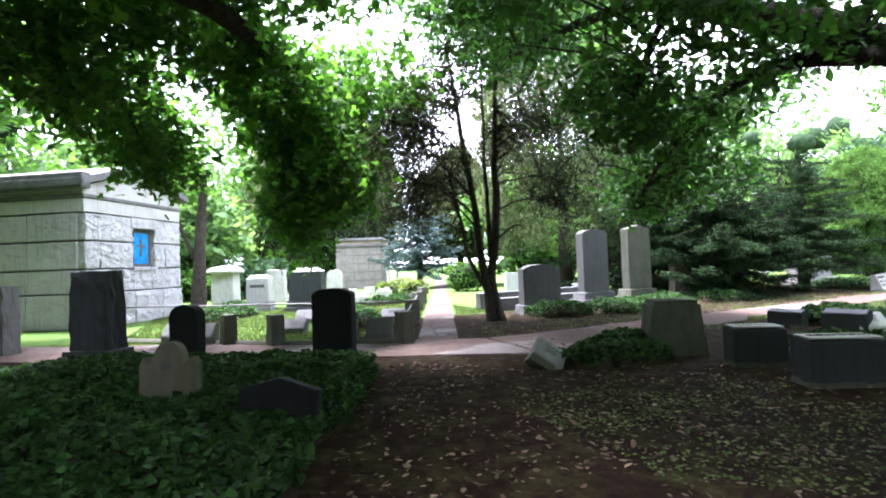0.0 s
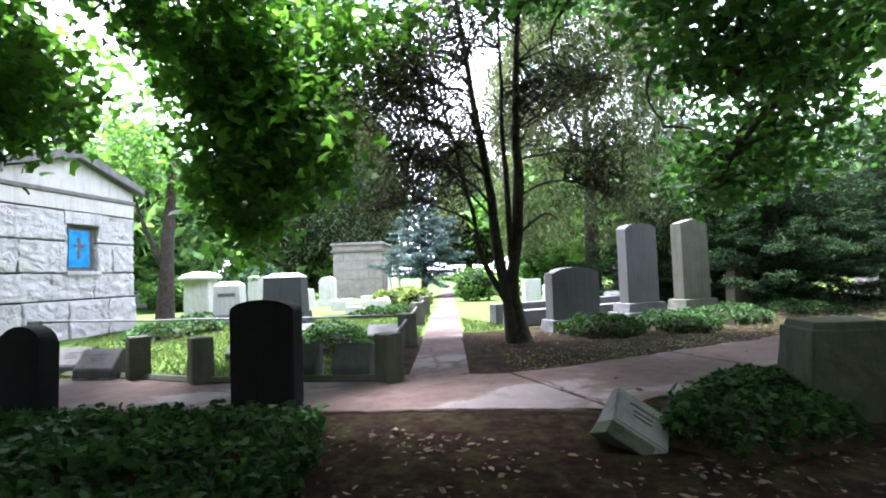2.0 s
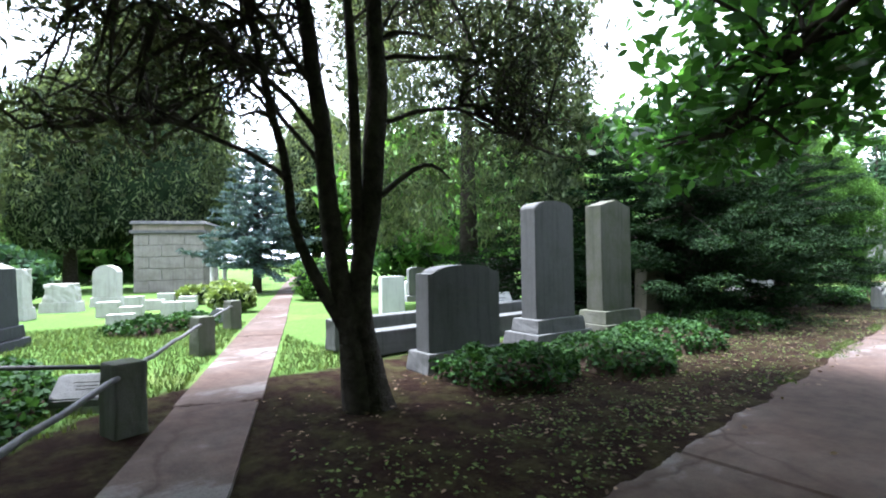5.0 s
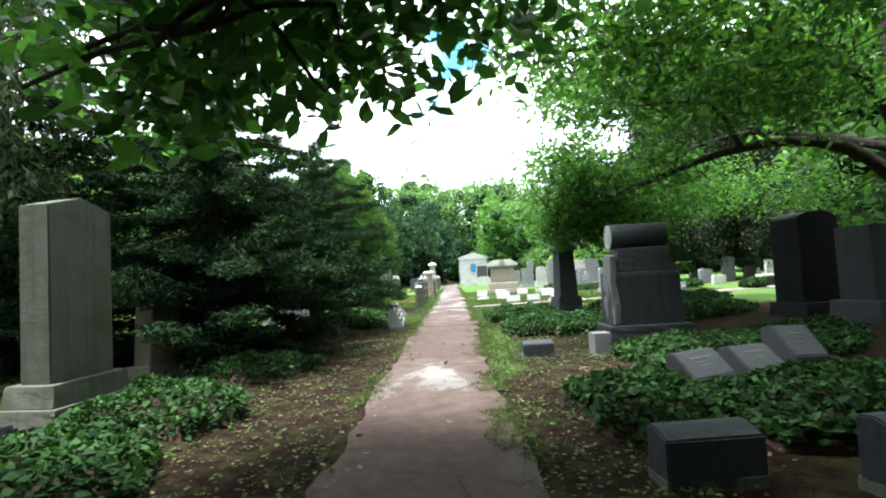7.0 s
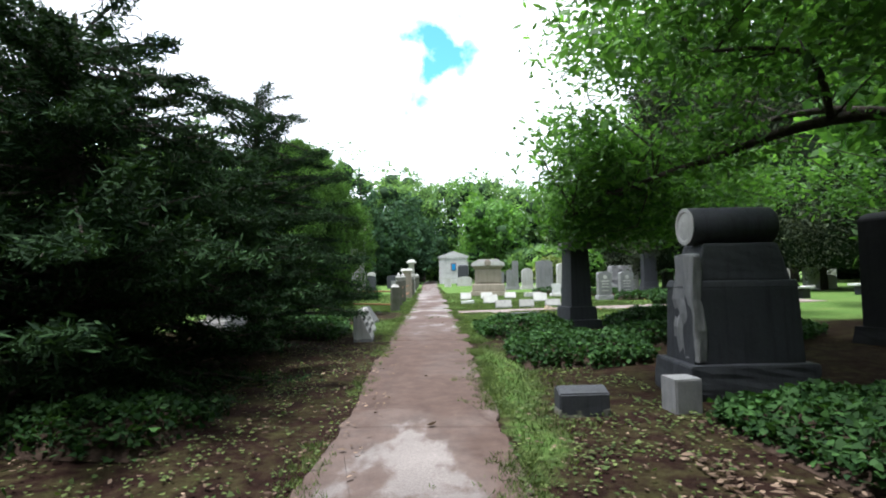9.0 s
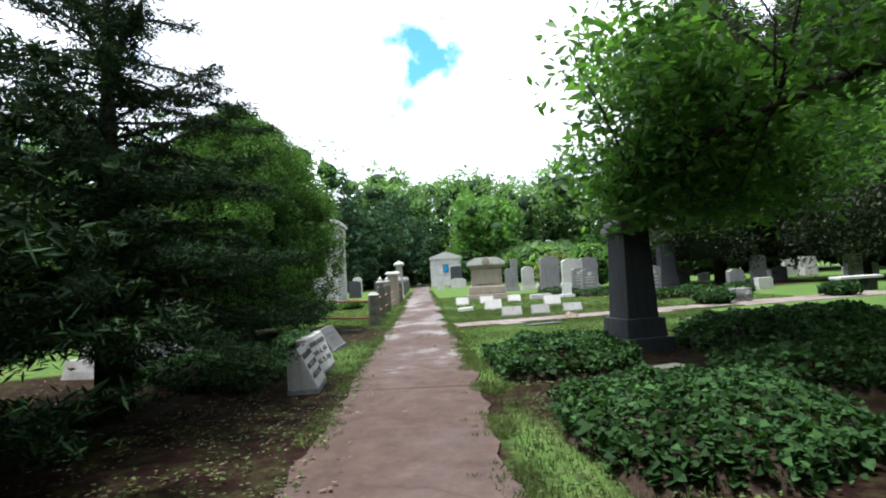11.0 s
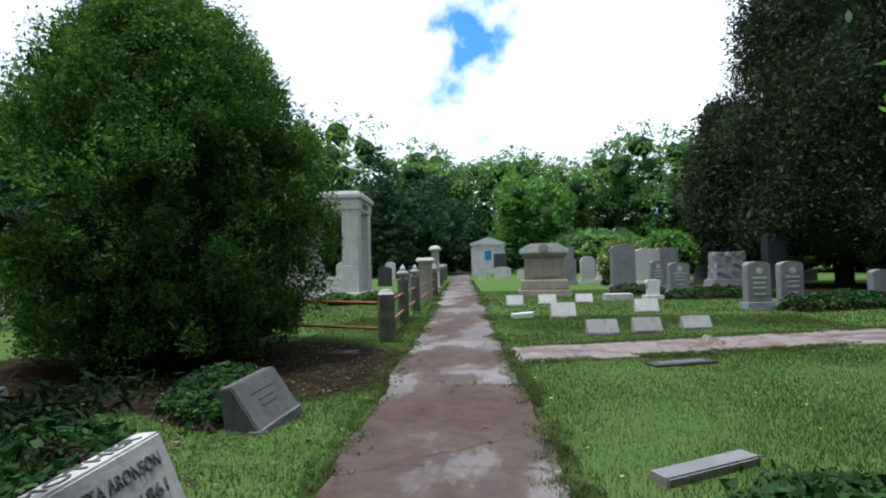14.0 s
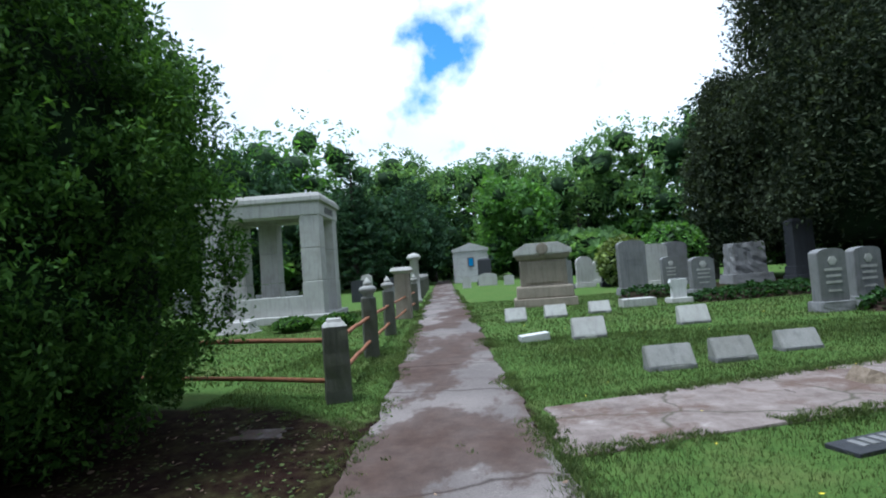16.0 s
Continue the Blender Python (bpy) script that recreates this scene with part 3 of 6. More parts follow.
def steps(lo, a, b, hi, fine):
    xs = [a]
    while xs[-1] < b:
        xs.append(xs[-1] + fine)
    s = fine
    while xs[-1] < hi:
        s *= 1.28
        xs.append(xs[-1] + s)
    s, left = fine, [a]
    while left[-1] > lo:
        s *= 1.28
        left.append(left[-1] - s)
    return left[:0:-1] + xs


gx, gy = steps(-900, -12, 10, 900, 0.16), steps(-900, -5, 40, 900, 0.16)
gv = [(x, y, ground_z(x, y)) for y in gy for x in gx]
nx = len(gx)
gf = [(j * nx + i, j * nx + i + 1, (j + 1) * nx + i + 1, (j + 1) * nx + i) for j in range(len(gy) - 1) for i in range(nx - 1)]
ground_mesh = mesh_of("ground", gv, gf, GROUND, True)
att = ground_mesh.attributes.new("lawn", "FLOAT", "POINT")
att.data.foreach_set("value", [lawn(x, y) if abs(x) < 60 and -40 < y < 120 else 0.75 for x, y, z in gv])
ground = tagged(new("ground", ground_mesh), "cemetery ground of mown lawn and bare brown soil", "ground", kind="structure")


def slab(parent, quad, mat, z=0.028, seed=0, thick=0.09, n=7, wob=0.035):
    """One cast slab: a ragged-edged plate over four plan corners."""
    pts = []
    for k in range(4):
        a, b = Vector(quad[k]), Vector(quad[(k + 1) % 4])
        out = Vector(((b - a).y, -(b - a).x)).normalized()
        for i in range(n):
            p = a.lerp(b, i / n)
            amp = wob if k % 2 else 0.01
            p += out * amp * (noise.noise(Vector((p.x * 1.3, p.y * 1.3, 3.0))) + 0.35 * noise.noise(Vector((p.x * 6, p.y * 6, 5.0))) + 0.2 * noise.noise(Vector((p.x * 17, p.y * 17, 5.0))))
            pts.append(p)
    c = sum(pts, Vector((0, 0))) / len(pts)
    bm = bmesh.new()
    tilt = (noise.noise(Vector((c.x, c.y, 9))) * 0.004, noise.noise(Vector((c.x, c.y, 3))) * 0.004)
    top, mid, low = [], [], []
    for p in pts:
        h = z + (p.x - c.x) * tilt[0] + (p.y - c.y) * tilt[1]
        q = c + (p - c) * 0.993
        top.append(bm.verts.new((q.x, q.y, h)))
        mid.append(bm.verts.new((p.x, p.y, h - 0.014)))
        low.append(bm.verts.new((p.x, p.y, h - thick)))
    m = len(pts)
    for a, b in ((low, mid), (mid, top)):
        for i in range(m):
            bm.faces.new((a[i], a[(i + 1) % m], b[(i + 1) % m], b[i]))
    bm.faces.new(top)
    return part("slab", bm, mat, parent)


path = thing("path_long", "worn reddish concrete path of cracked slabs", "path", pose(0, 0, 0), kind="structure")
y, k = -8.5, 0
while y < 108:
    step = (5.2 + 2.6 * math.sin(k * 2.3)) * (1 if y < 45 else 2)
    y1 = y + step
    slab(path, [(edge_x(LEFT, y), y), (edge_x(RIGHT, y), y), (edge_x(RIGHT, y1 - 0.006), y1 - 0.006), (edge_x(LEFT, y1 - 0.006), y1 - 0.006)], CONCRETE, 0.014 + 0.003 * (k % 2), k, n=70, wob=0.1)
    y, k = y1, k + 1

small_path = thing("path_small", "narrow worn concrete footpath through the lawn", "path", pose(0, 0, 0), kind="structure")
A0, A1 = Vector((-0.72, 3.05)), Vector((-40.0, 19.3))
along = (A1 - A0).normalized()
side = Vector((-along.y, along.x))
s, k = 0.0, 0
while s < 42:
    step = 3.4 + 1.2 * math.sin(k * 1.7)
    a, b = A0 + along * s, A0 + along * (s + step - 0.02)
    hw = 0.37 + 0.03 * math.sin(k)
    slab(small_path, [a - side * -hw, b - side * -hw, b + side * -hw, a + side * -hw][::-1], CONCRETE, 0.012, 40 + k, n=40, wob=0.16)
    s, k = s + step, k + 1

side_path = thing("path_side", "broken pale concrete side path crossing the lawn", "path", pose(0, 0, 0), kind="structure")
xs = [-0.42, 1.9, 4.3, 6.6, 9.2, 14.0]
for k, (x0, x1) in enumerate(zip(xs, xs[1:])):
    lo = lambda x: 25.6 + 0.29 * (x + 0.4)
    up = lambda x: 26.95 + 0.31 * (x + 0.4)
    slab(side_path, [(x0 + 0.02, lo(x0)), (x1 - 0.02, lo(x1)), (x1 - 0.02, up(x1)), (x0 + 0.02, up(x0))], PALECONCRETE, 0.008 + 0.003 * (k % 2), 80 + k, n=36, wob=0.22)
stub = thing("path_stub", "sunken flat stones in the grass beside the path", "path", pose(0, 0, 0), kind="structure")
for k, (x0, x1, y0, y1) in enumerate(((-3.5, -2.9, 26.4, 26.7),)):
    slab(stub, [(x0, y0), (x1, y0), (x1, y1), (x0, y1)], CONCRETE, 0.004, 95 + k, n=24, wob=0.3)

# ---- kinds of gravestone ----


def headstone(name, label, x, y, rz, w, d, h, top, mat, base=None, plinth=None, rows=(), tilt=(0, 0), group="", rough=0.0, cut=CUT, sides=None):
    """An upright slab that looks along -y before it is turned by rz; base, plinth: (width, depth, height)."""
    t = thing(name, label, "gravestone", pose(x, y, 0, tilt[0], tilt[1], rz), group)
    z = -0.02
    for nm, b in (("plinth", plinth), ("base", base)):
        if b:
            part(nm, box(0, 0, z, *b, 0.94, 0.92, rough=0.012, cuts=4, seed=x), mat, t)
            z += b[2] - 0.002
    bm = prism(outline(top, w, h - z), d, z)
    if rough:
        bm.free()
        bm = box(0, 0, z, w, d, h - z, 0.92, 0.9, rough=rough, cuts=6, seed=x + y)
    part("slab", bm, mat, t)
    if rows:
        bars(t, [(rx * w, z + rz_ * (h - z), rw * w, rh) for rx, rz_, rw, rh in rows], pose(0, -d / 2 - 0.004, 0, 90, 0, 0), cut)
    return t


def slant(name, label, x, y, rz, w, d, h, mat, tilt=(0, 0), rows=True, group="", lines=(), crown="", cut=CUT, nose=0.35):
    """A low marker with a sloping front that looks along -y."""
    t = thing(name, label, "grave marker", pose(x, y, 0, tilt[0], tilt[1], rz), group)
    bm = bmesh.new()
    prof = [(-d / 2, -0.03), (-d / 2, h * nose), (d * 0.12, h), (d / 2, h * 0.96), (d / 2, -0.03)]
    a = [bm.verts.new((-w / 2, py, pz)) for py, pz in prof]
    b = [bm.verts.new((w / 2, py, pz)) for py, pz in prof]
    bm.faces.new(a)
    bm.faces.new(b[::-1])
    for i in range(5):
        j = (i + 1) % 5
        bm.faces.new((a[i], b[i], b[j], a[j]))
    bmesh.ops.bevel(bm, geom=bm.edges[:], offset=0.012, segments=2, affect="EDGES")
    part("block", bm, mat, t)
    part("foot", box(0, 0, -0.05, w * 1.03, d * 1.05, 0.1, 0.98, 0.97, 0.01, 0.012, 4, x), MOSSY if mat in (DARK, GRANITE) else GRANITE, t, "rough unpolished foot")
    run, rise = d * 0.62, h * (1 - nose)
    ang = math.degrees(math.atan2(rise, run))
    ln = math.hypot(run, rise)
    mid = pose(0, -d / 2 + run / 2, h * nose + rise / 2, ang, 0, 0) @ pose(0, 0, 0.004)
    if mat in (WHITE, PALE) and not lines:
        cut = GRANITE
    if lines:
        for k, s in enumerate(lines):
            sz = ln / (len(lines) + 0.9)
            letters(t, s, sz * 0.72, mid @ pose(0, ln / 2 - sz * (k + 0.85), 0), cut, min(0.82 * w, 0.062 * len(s) * w))
    elif rows:
        bars(t, [(0, 0.22 * ln, 0.5 * w, 0.022), (0, 0.05 * ln, 0.36 * w, 0.012), (0, -0.08 * ln, 0.34 * w, 0.012)], mid @ pose(0, 0, -0.005), MOSSY if mat in (DARK, GRANITE) else cut)
    if crown:
        letters(t, crown, d * 0.3, pose(0, d * 0.31, h * 0.98 + 0.002, -math.degrees(math.atan2(h * 0.04, d * 0.38)), 0, 0), cut, 0.78 * w)
    return t


def stone_post(label, x, y, w, h, group, finial=False, mat=None, cap=True):
    t = thing("fence_post", label, "post", pose(x, y, 0, rz=20), group)
    part("shaft", box(0, 0, -0.03, w, w, h * (0.8 if finial else 0.93), 0.94, 0.94, 0.02, 0.01, 5, x), mat or MOSSY, t)
    if finial:
        z = h * 0.77
        part("collar", box(0, 0, z - 0.03, w * 0.8, w * 0.8, 0.06, 1.12, 1.12, 0.012), MIDGREY, t)
        part("urn", lathe([(w * 0.34, z + 0.025), (w * 0.4, z + 0.05), (w * 0.34, z + 0.07), (w * 0.56, z + 0.12), (w * 0.62, z + 0.17), (w * 0.5, z + 0.21), (w * 0.28, z + 0.235)], 18), MIDGREY, t, smooth=True)
        part("finial", lathe([(w * 0.2, z + 0.23), (w * 0.3, z + 0.26), (w * 0.26, z + 0.3), (w * 0.12, z + 0.34), (w * 0.04, z + 0.38)], 14), PALE, t, smooth=True)
    elif cap:
        part("cap", box(0, 0, h * 0.9 - 0.01, w * 0.96, w * 0.96, h * 0.055, 0.72, 0.72, 0.01), PALE if mat is None else mat, t)
        part("cap_top", box(0, 0, h * 0.95 - 0.008, w * 0.62, w * 0.62, h * 0.045, 0.86, 0.86, 0.012), PALE if mat is None else mat, t)
    return t


def rail(label, a, b, r, group, mat=RUST):
    t = thing("fence_rail", label, "rail", pose(*a), group)
    v = Vector(b) - Vector(a)
    n = 8
    part("pipe", ring(bmesh.new(), [v * (i / n) + Vector((0, 0, 0.008 * math.sin(i * 2.1))) for i in range(n + 1)], [r] * (n + 1), 8), mat, t, smooth=True)
    return t


# ---- the corner where the walk begins ----
ROWROT = 57
headstone("headstone", "tall black granite headstone with a curved top in ivy", 0.2, 1.03, ROWROT, 0.62, 0.2, 1.06, "arch", BLACK, (0.72, 0.34, 0.1))
headstone("headstone", "small dark round-topped headstone on a low base", -0.62, -0.98, ROWROT, 0.46, 0.2, 0.9, "round", BLACK, (0.62, 0.34, 0.14))
headstone("headstone", "rough-hewn dark granite headstone on a stepped base", -1.9, -2.35, ROWROT, 0.72, 0.4, 1.45, "flat", DARK, (0.9, 0.55, 0.22), rough=0.035)
headstone("headstone", "rough grey granite headstone beside the mausoleum", -3.9, -4.35, ROWROT, 0.8, 0.35, 1.25, "flat", GRANITE, rough=0.03)
headstone("headstone", "brown sandstone headstone with a trefoil top sunk in ivy", 2.62, -0.92, ROWROT + 4, 0.54, 0.13, 0.74, "gothic", SAND, tilt=(-3, 0), rows=((0, 0.72, 0.2, 0.06),))
headstone("headstone", "low black headstone with a peaked top in ivy", 3.42, -0.05, ROWROT + 8, 0.66, 0.14, 0.46, "gable", BLACK, tilt=(-5, 3))
headstone("footstone", "small round-topped sandstone footstone in ivy", 2.55, -0.42, ROWROT, 0.3, 0.12, 0.26, "round", SAND)
headstone("footstone", "low mossy stone kerb block at the path's edge", -0.15, -0.2, ROWROT, 0.5, 0.16, 0.13, "flat", MOSSY)

FG = "short stone fence posts"
P1 = "short weathered stone fence post with mossy sides"
POSTS = [(-4.5, -2.6), (-2.62, -0.42), (-1.86, 0.36), (-0.72, 2.43), (-3.5, 3.55), (-6.75, 4.85), (-9.6, 6.05)]
for x, y in POSTS:
    stone_post(P1, x, y, 0.26, 0.64, FG, cap=False)
for a, b in zip(POSTS[3:], POSTS[4:]):
    rail("grey iron rail between stone posts", (*a, 0.46), (*b, 0.46), 0.022, "grey rails", IRON)
rail("grey iron rail between stone posts", (-3.5, 3.55, 0.52), (-8.6, -3.3, 0.5), 0.02, "grey rails", IRON)
stone_post(P1, -8.6, -3.3, 0.26, 0.6, FG, cap=False)
kerb = thing("kerb", "low stone kerb along the grave plot", "kerb", pose(0, 0, 0))
bm = bmesh.new()
for a, b in zip(POSTS[:4], POSTS[1:4]):
    n = 5
    ring(bm, [Vector((*a, 0.03)).lerp(Vector((*b, 0.03)), i / n) for i in range(n + 1)], [0.06] * (n + 1), 6)
part("stones", bm, MOSSY, kerb)
for x, y, w, h in ((-1.5, 1.5, 0.5, 0.42), (-1.15, 2.1, 0.46, 0.42), (-5.25, 1.4, 0.56, 0.36), (-6.6, 2.3, 0.62, 0.24), (-4.54, 3.4, 0.6, 0.3), (-2.95, -0.9, 0.55, 0.4), (-3.6, -1.35, 0.5, 0.38), (-3.6, 0.9, 0.5, 0.3)):
    slant("grave_marker", "low dark granite grave marker on the lawn", x, y, 64, w, 0.34, h, SLATE, group="dark low markers", nose=0.4)


def block_monument(label, x, y, rz, w, h, mat, base_mat, foot=0.35, cap=True, top=None):
    t = thing("block_monument", label, "monument", pose(x, y, 0, rz=rz))
    part("plinth", box(0, 0, -0.02, w * 1.25, w * 0.85, foot * 0.45, 0.97, 0.97, 0.02), base_mat, t)
    part("base", box(0, 0, foot * 0.42, w * 1.12, w * 0.74, foot * 0.58, 0.97, 0.97, 0.02), base_mat, t)
    part("die", box(0, 0, foot - 0.005, w, w * 0.62, h - foot, 0.94, 0.92, 0.02), mat, t)
    if cap:
        part("top", box(0, 0, h - 0.006, w * 0.95, w * 0.58, 0.12, 0.6, 0.5, 0.01), top or mat, t)
    return t


block_monument("dark granite block monument with a pale top on the lawn", -9.75, 2.05, 66, 1.1, 1.3, DARK, DARK, top=MIDGREY)
cb = block_monument("pale yellowish block monument with a worn inscription", -11.1, 0.6, 66, 0.8, 1.12, PALE, GRANITE, 0.3)
bars(cb, [(0, 0.85, 0.5, 0.1)], pose(0, -0.24, 0, 90, 0, 0), CUT)
t = thing("capped_monument", "pale stone monument with a mushroom-shaped cap", "monument", pose(-16.8, -0.5, 0, rz=66))
part("body", box(0, 0, 0, 1.0, 0.8, 1.35, 0.95, 0.95, 0.05, 0.03, 5, 3), PALE, t)
part("cap", lathe([(0.75, 1.33), (0.8, 1.42), (0.62, 1.56), (0.3, 1.64), (0.05, 1.66)], 20), PALE, t, smooth=True)
for k, (x, y, w, h) in enumerate(((-16.0, 1.6, 0.75, 1.4), (-15.2, 2.4, 0.6, 1.25), (-18.4, 4.6, 0.7, 1.3), (-17.0, 3.4, 0.8, 0.8))):
    headstone("headstone", "pale rough-hewn gravestone on the bright lawn", x, y, 66, w, 0.5, h, "round", PALE, (w * 1.2, 0.6, 0.3), rough=0.04 if k != 2 else 0, group="pale stones")
for k in range(9):
    headstone("grave_marker", "small pale marker in the bright grass", -11.5 - 1.1 * (k % 5) - 0.3 * k, 4.3 + 0.9 * (k // 3) + 0.35 * (k % 2), 66, 0.5, 0.28, 0.28 + 0.05 * (k % 3), "flat", PALE, group="pale small markers")


def leafy_bush(name, label, x, y, r_, h, mat, count, seed, size=0.06, core=True, flat_top=False):
    r = np.random.default_rng(seed)
    t = thing(name, label, "bush", pose(x, y, 0))
    # solid blob in near-black green, standing for shade between the leaves
    if core:
        bm = bmesh.new()
        bmesh.ops.create_icosphere(bm, subdivisions=3, radius=1)
        for v in bm.verts:
            n = 1 + 0.18 * noise.noise(v.co * 2.2 + Vector((seed, 0, 0)))
            v.co = Vector((v.co.x * r_ * 0.84 * n, v.co.y * r_ * 0.84 * n, h * 0.5 + v.co.z * h * 0.44 * n))
        part("shade_core", bm, SHADECORE, t, smooth=True)
    d = r.standard_normal((count, 3))
    d /= np.linalg.norm(d, axis=1)[:, None]
    if flat_top:
        d = np.sign(d) * np.abs(d) ** 0.7
    k = np.array([1 + 0.18 * noise.noise(Vector(v) * 2.2 + Vector((seed, 0, 0))) for v in d])
    p = d * (k * (0.82 + 0.2 * r.random(count)))[:, None] * (r_, r_, h * 0.5) + (0, 0, h * 0.5)
    p = p[p[:, 2] > 0.02]
    attach("leaves", leaf_mesh("leaves", p, size, mat, r, 0.1), t)
    return t


for k, (x, y, r_, h) in enumerate(((-13.2, 7.0, 0.6, 0.75), (-17.0, 7.0, 0.6, 0.6), (-18.2, 8.2, 0.6, 0.7), (-15.6, 10.6, 0.9, 1.5))):
    leafy_bush("round_bush", "clipped round yellow-green bush on the lawn", x, y, r_, h, HEDGE if k < 3 else ARBOR, 1500, 60 + k, 0.07, flat_top=True)
leafy_bush("shrub", "dark green shrub behind pale stones", -20.5, 1.5, 1.8, 2.0, FARDARK, 2600, 71, 0.14)
leafy_bush("shrub", "dark green shrub behind pale stones", -21.0, -1.5, 1.6, 1.6, BROAD, 2200, 72, 0.14)


# ---- the stone mausoleum beside the first path ----
MC, MU = Vector((-8.1, -3.86)), Vector((-0.86, 0.51))
mau_turn = math.degrees(math.atan2(0.51, -0.86))
MW, MD = 3.85, 6.0
mau = thing("mausoleum", "granite mausoleum of rock-faced blocks with a blue stained-glass window", "mausoleum", pose(MC.x, MC.y, 0, rz=mau_turn))
# local frame: x along the gable face, y into the building (the gable looks along -y)
part("wall", box(MW / 2, MD / 2, -0.05, MW - 0.24, MD - 0.24, 3.2, bevel=0), MORTAR, mau)
WX0, WX1, WZ0, WZ1 = 1.72, 2.62, 1.5, 2.75
courses = [(0.0, 0.93, -0.06), (0.95, 0.63, 0), (1.6, 0.74, 0), (2.36, 0.72, 0)]
for ci, (z0, ch, out) in enumerate(courses):
    cuts_x = [0.0, 1.3, 2.5, MW] if ci % 2 else [0.0, 0.55, 1.7, 2.9, MW]
    if ci >= 2:
        cuts_x = [0.0, 0.5, WX0, WX1, 3.1, MW] if ci == 2 else [0.0, WX0, WX1, MW]
    for a, b in zip(cuts_x, cuts_x[1:]):
        if ci >= 2 and abs(a - WX0) < 0.01:
            continue
        part("block", box((a + b) / 2, 0.06 + out * 0.5, z0, b - a - 0.025, 0.2 - out, ch - 0.025, bevel=0.03, rough=0.04, cuts=8, seed=a + ci), ROCKFACE, mau)
    n = 4
    for k in range(n):
        a, b = MD * k / n + 0.17, MD * (k + 1) / n + 0.17
        part("block", box(0.05 + out * 0.5, (a + b) / 2, z0, 0.2 - out, b - a - 0.025, ch - 0.025, bevel=0.03, rough=0.014, cuts=5, seed=k + 9 * ci), ROCKFACE, mau)
part("lintel", box((WX0 + WX1) / 2, 0.06, WZ1 + 0.02, 1.1, 0.24, 0.3, bevel=0.02, rough=0.014, seed=4), ROCKFACE, mau)
part("sill", box((WX0 + WX1) / 2, 0.03, 1.52, 1.0, 0.26, 0.1, bevel=0.02), ROCKFACE, mau)
win = part("window_frame", box((WX0 + WX1) / 2, 0.13, 1.6, WX1 - WX0 - 0.06, 0.06, WZ1 - 1.58, bevel=0.005), IRON, mau, "dark metal window frame")
part("glass", box((WX0 + WX1) / 2, 0.092, 1.72, 0.6, 0.02, 0.92, bevel=0.004), GLASS_BLUE, win, "blue stained glass with a cross")
bm = box((WX0 + WX1) / 2, 0.076, 1.95, 0.07, 0.012, 0.5, bevel=0)
box((WX0 + WX1) / 2, 0.076, 2.22, 0.3, 0.012, 0.07, bevel=0, bm=bm)
part("cross", bm, IRON, win)
part("frieze", box(MW / 2, MD / 2, 3.1, MW + 0.04, MD + 0.04, 0.36, bevel=0.015), PALE, mau)
part("architrave", box(MW / 2, MD / 2, 3.465, MW + 0.12, MD + 0.12, 0.1, bevel=0.02), ROOF, mau)
part("pediment", prism([(-MW / 2 - 0.02, 0), (MW / 2 + 0.02, 0), (MW / 2 + 0.02, 0.22), (0, 0.85), (-MW / 2 - 0.02, 0.22)], MD, 3.56, 0, 0.01), PALE, mau).matrix_basis = pose(MW / 2, MD / 2, 0)
part("roof", prism([(-MW / 2 - 0.25, 0.2), (0, 0.86), (MW / 2 + 0.25, 0.2), (MW / 2 + 0.25, 0.4), (0, 1.1), (-MW / 2 - 0.25, 0.4)], MD + 0.4, 3.56, 0, 0.02), ROOF, mau).matrix_basis = pose(MW / 2, MD / 2, 0)
part("parapet", box(-0.06, MD / 2, 3.7, 0.3, MD + 0.3, 0.42, bevel=0.03, rough=0.01), ROOF, mau)


def mausoleum(label, x, y, rz, w, d, h, mat, gable):
    t = thing("mausoleum", label, "mausoleum", pose(x, y, 0, rz=rz))
    part("wall", box(0, 0, -0.05, w - 0.08, d - 0.08, h, bevel=0), MORTAR, t)
    n = 5
    for k in range(n):
        z0 = h * k / n
        cuts_x = [-w / 2, -w * 0.1, w / 2] if k % 2 else [-w / 2, -w * 0.28, w * 0.22, w / 2]
        for a, b in zip(cuts_x, cuts_x[1:]):
            part("block", box((a + b) / 2, -d / 2 + 0.06, z0, b - a - 0.02, 0.16, h / n - 0.02, bevel=0.02, rough=0.01, cuts=3, seed=a + k), mat, t)
        part("block", box(w / 2 - 0.06, 0.06, z0, 0.16, d - 0.1, h / n - 0.02, bevel=0.02, rough=0.01, cuts=4, seed=k), mat, t)
        part("block", box(-w / 2 + 0.06, 0.06, z0, 0.16, d - 0.1, h / n - 0.02, bevel=0.02, rough=0.01, cuts=4, seed=k + 3), mat, t)
    if gable:
        part("pediment", prism([(-w / 2 - 0.1, 0), (w / 2 + 0.1, 0), (w / 2 + 0.1, 0.25), (0, w * 0.24), (-w / 2 - 0.1, 0.25)], d + 0.2, h, 0, 0.02), mat, t)
        wf = part("window_frame", box(0, -d / 2 - 0.04, h * 0.5, 0.72, 0.06, h * 0.3, bevel=0.01), IRON, t)
        part("glass", box(0, -d / 2 - 0.08, h * 0.53, 0.5, 0.02, h * 0.24, bevel=0), GLASS_BLUE, wf)
    else:
        part("cornice", box(0, 0, h - 0.01, w + 0.25, d + 0.25, 0.14, bevel=0.02), ROOF, t)
        part("attic", box(0, 0, h + 0.12, w + 0.05, d + 0.05, 0.3, bevel=0.02), TOMB, t)
        part("roof", box(0, 0, h + 0.41, w + 0.3, d + 0.3, 0.16, 0.96, 0.96, 0.03), ROOF, t)
    return t


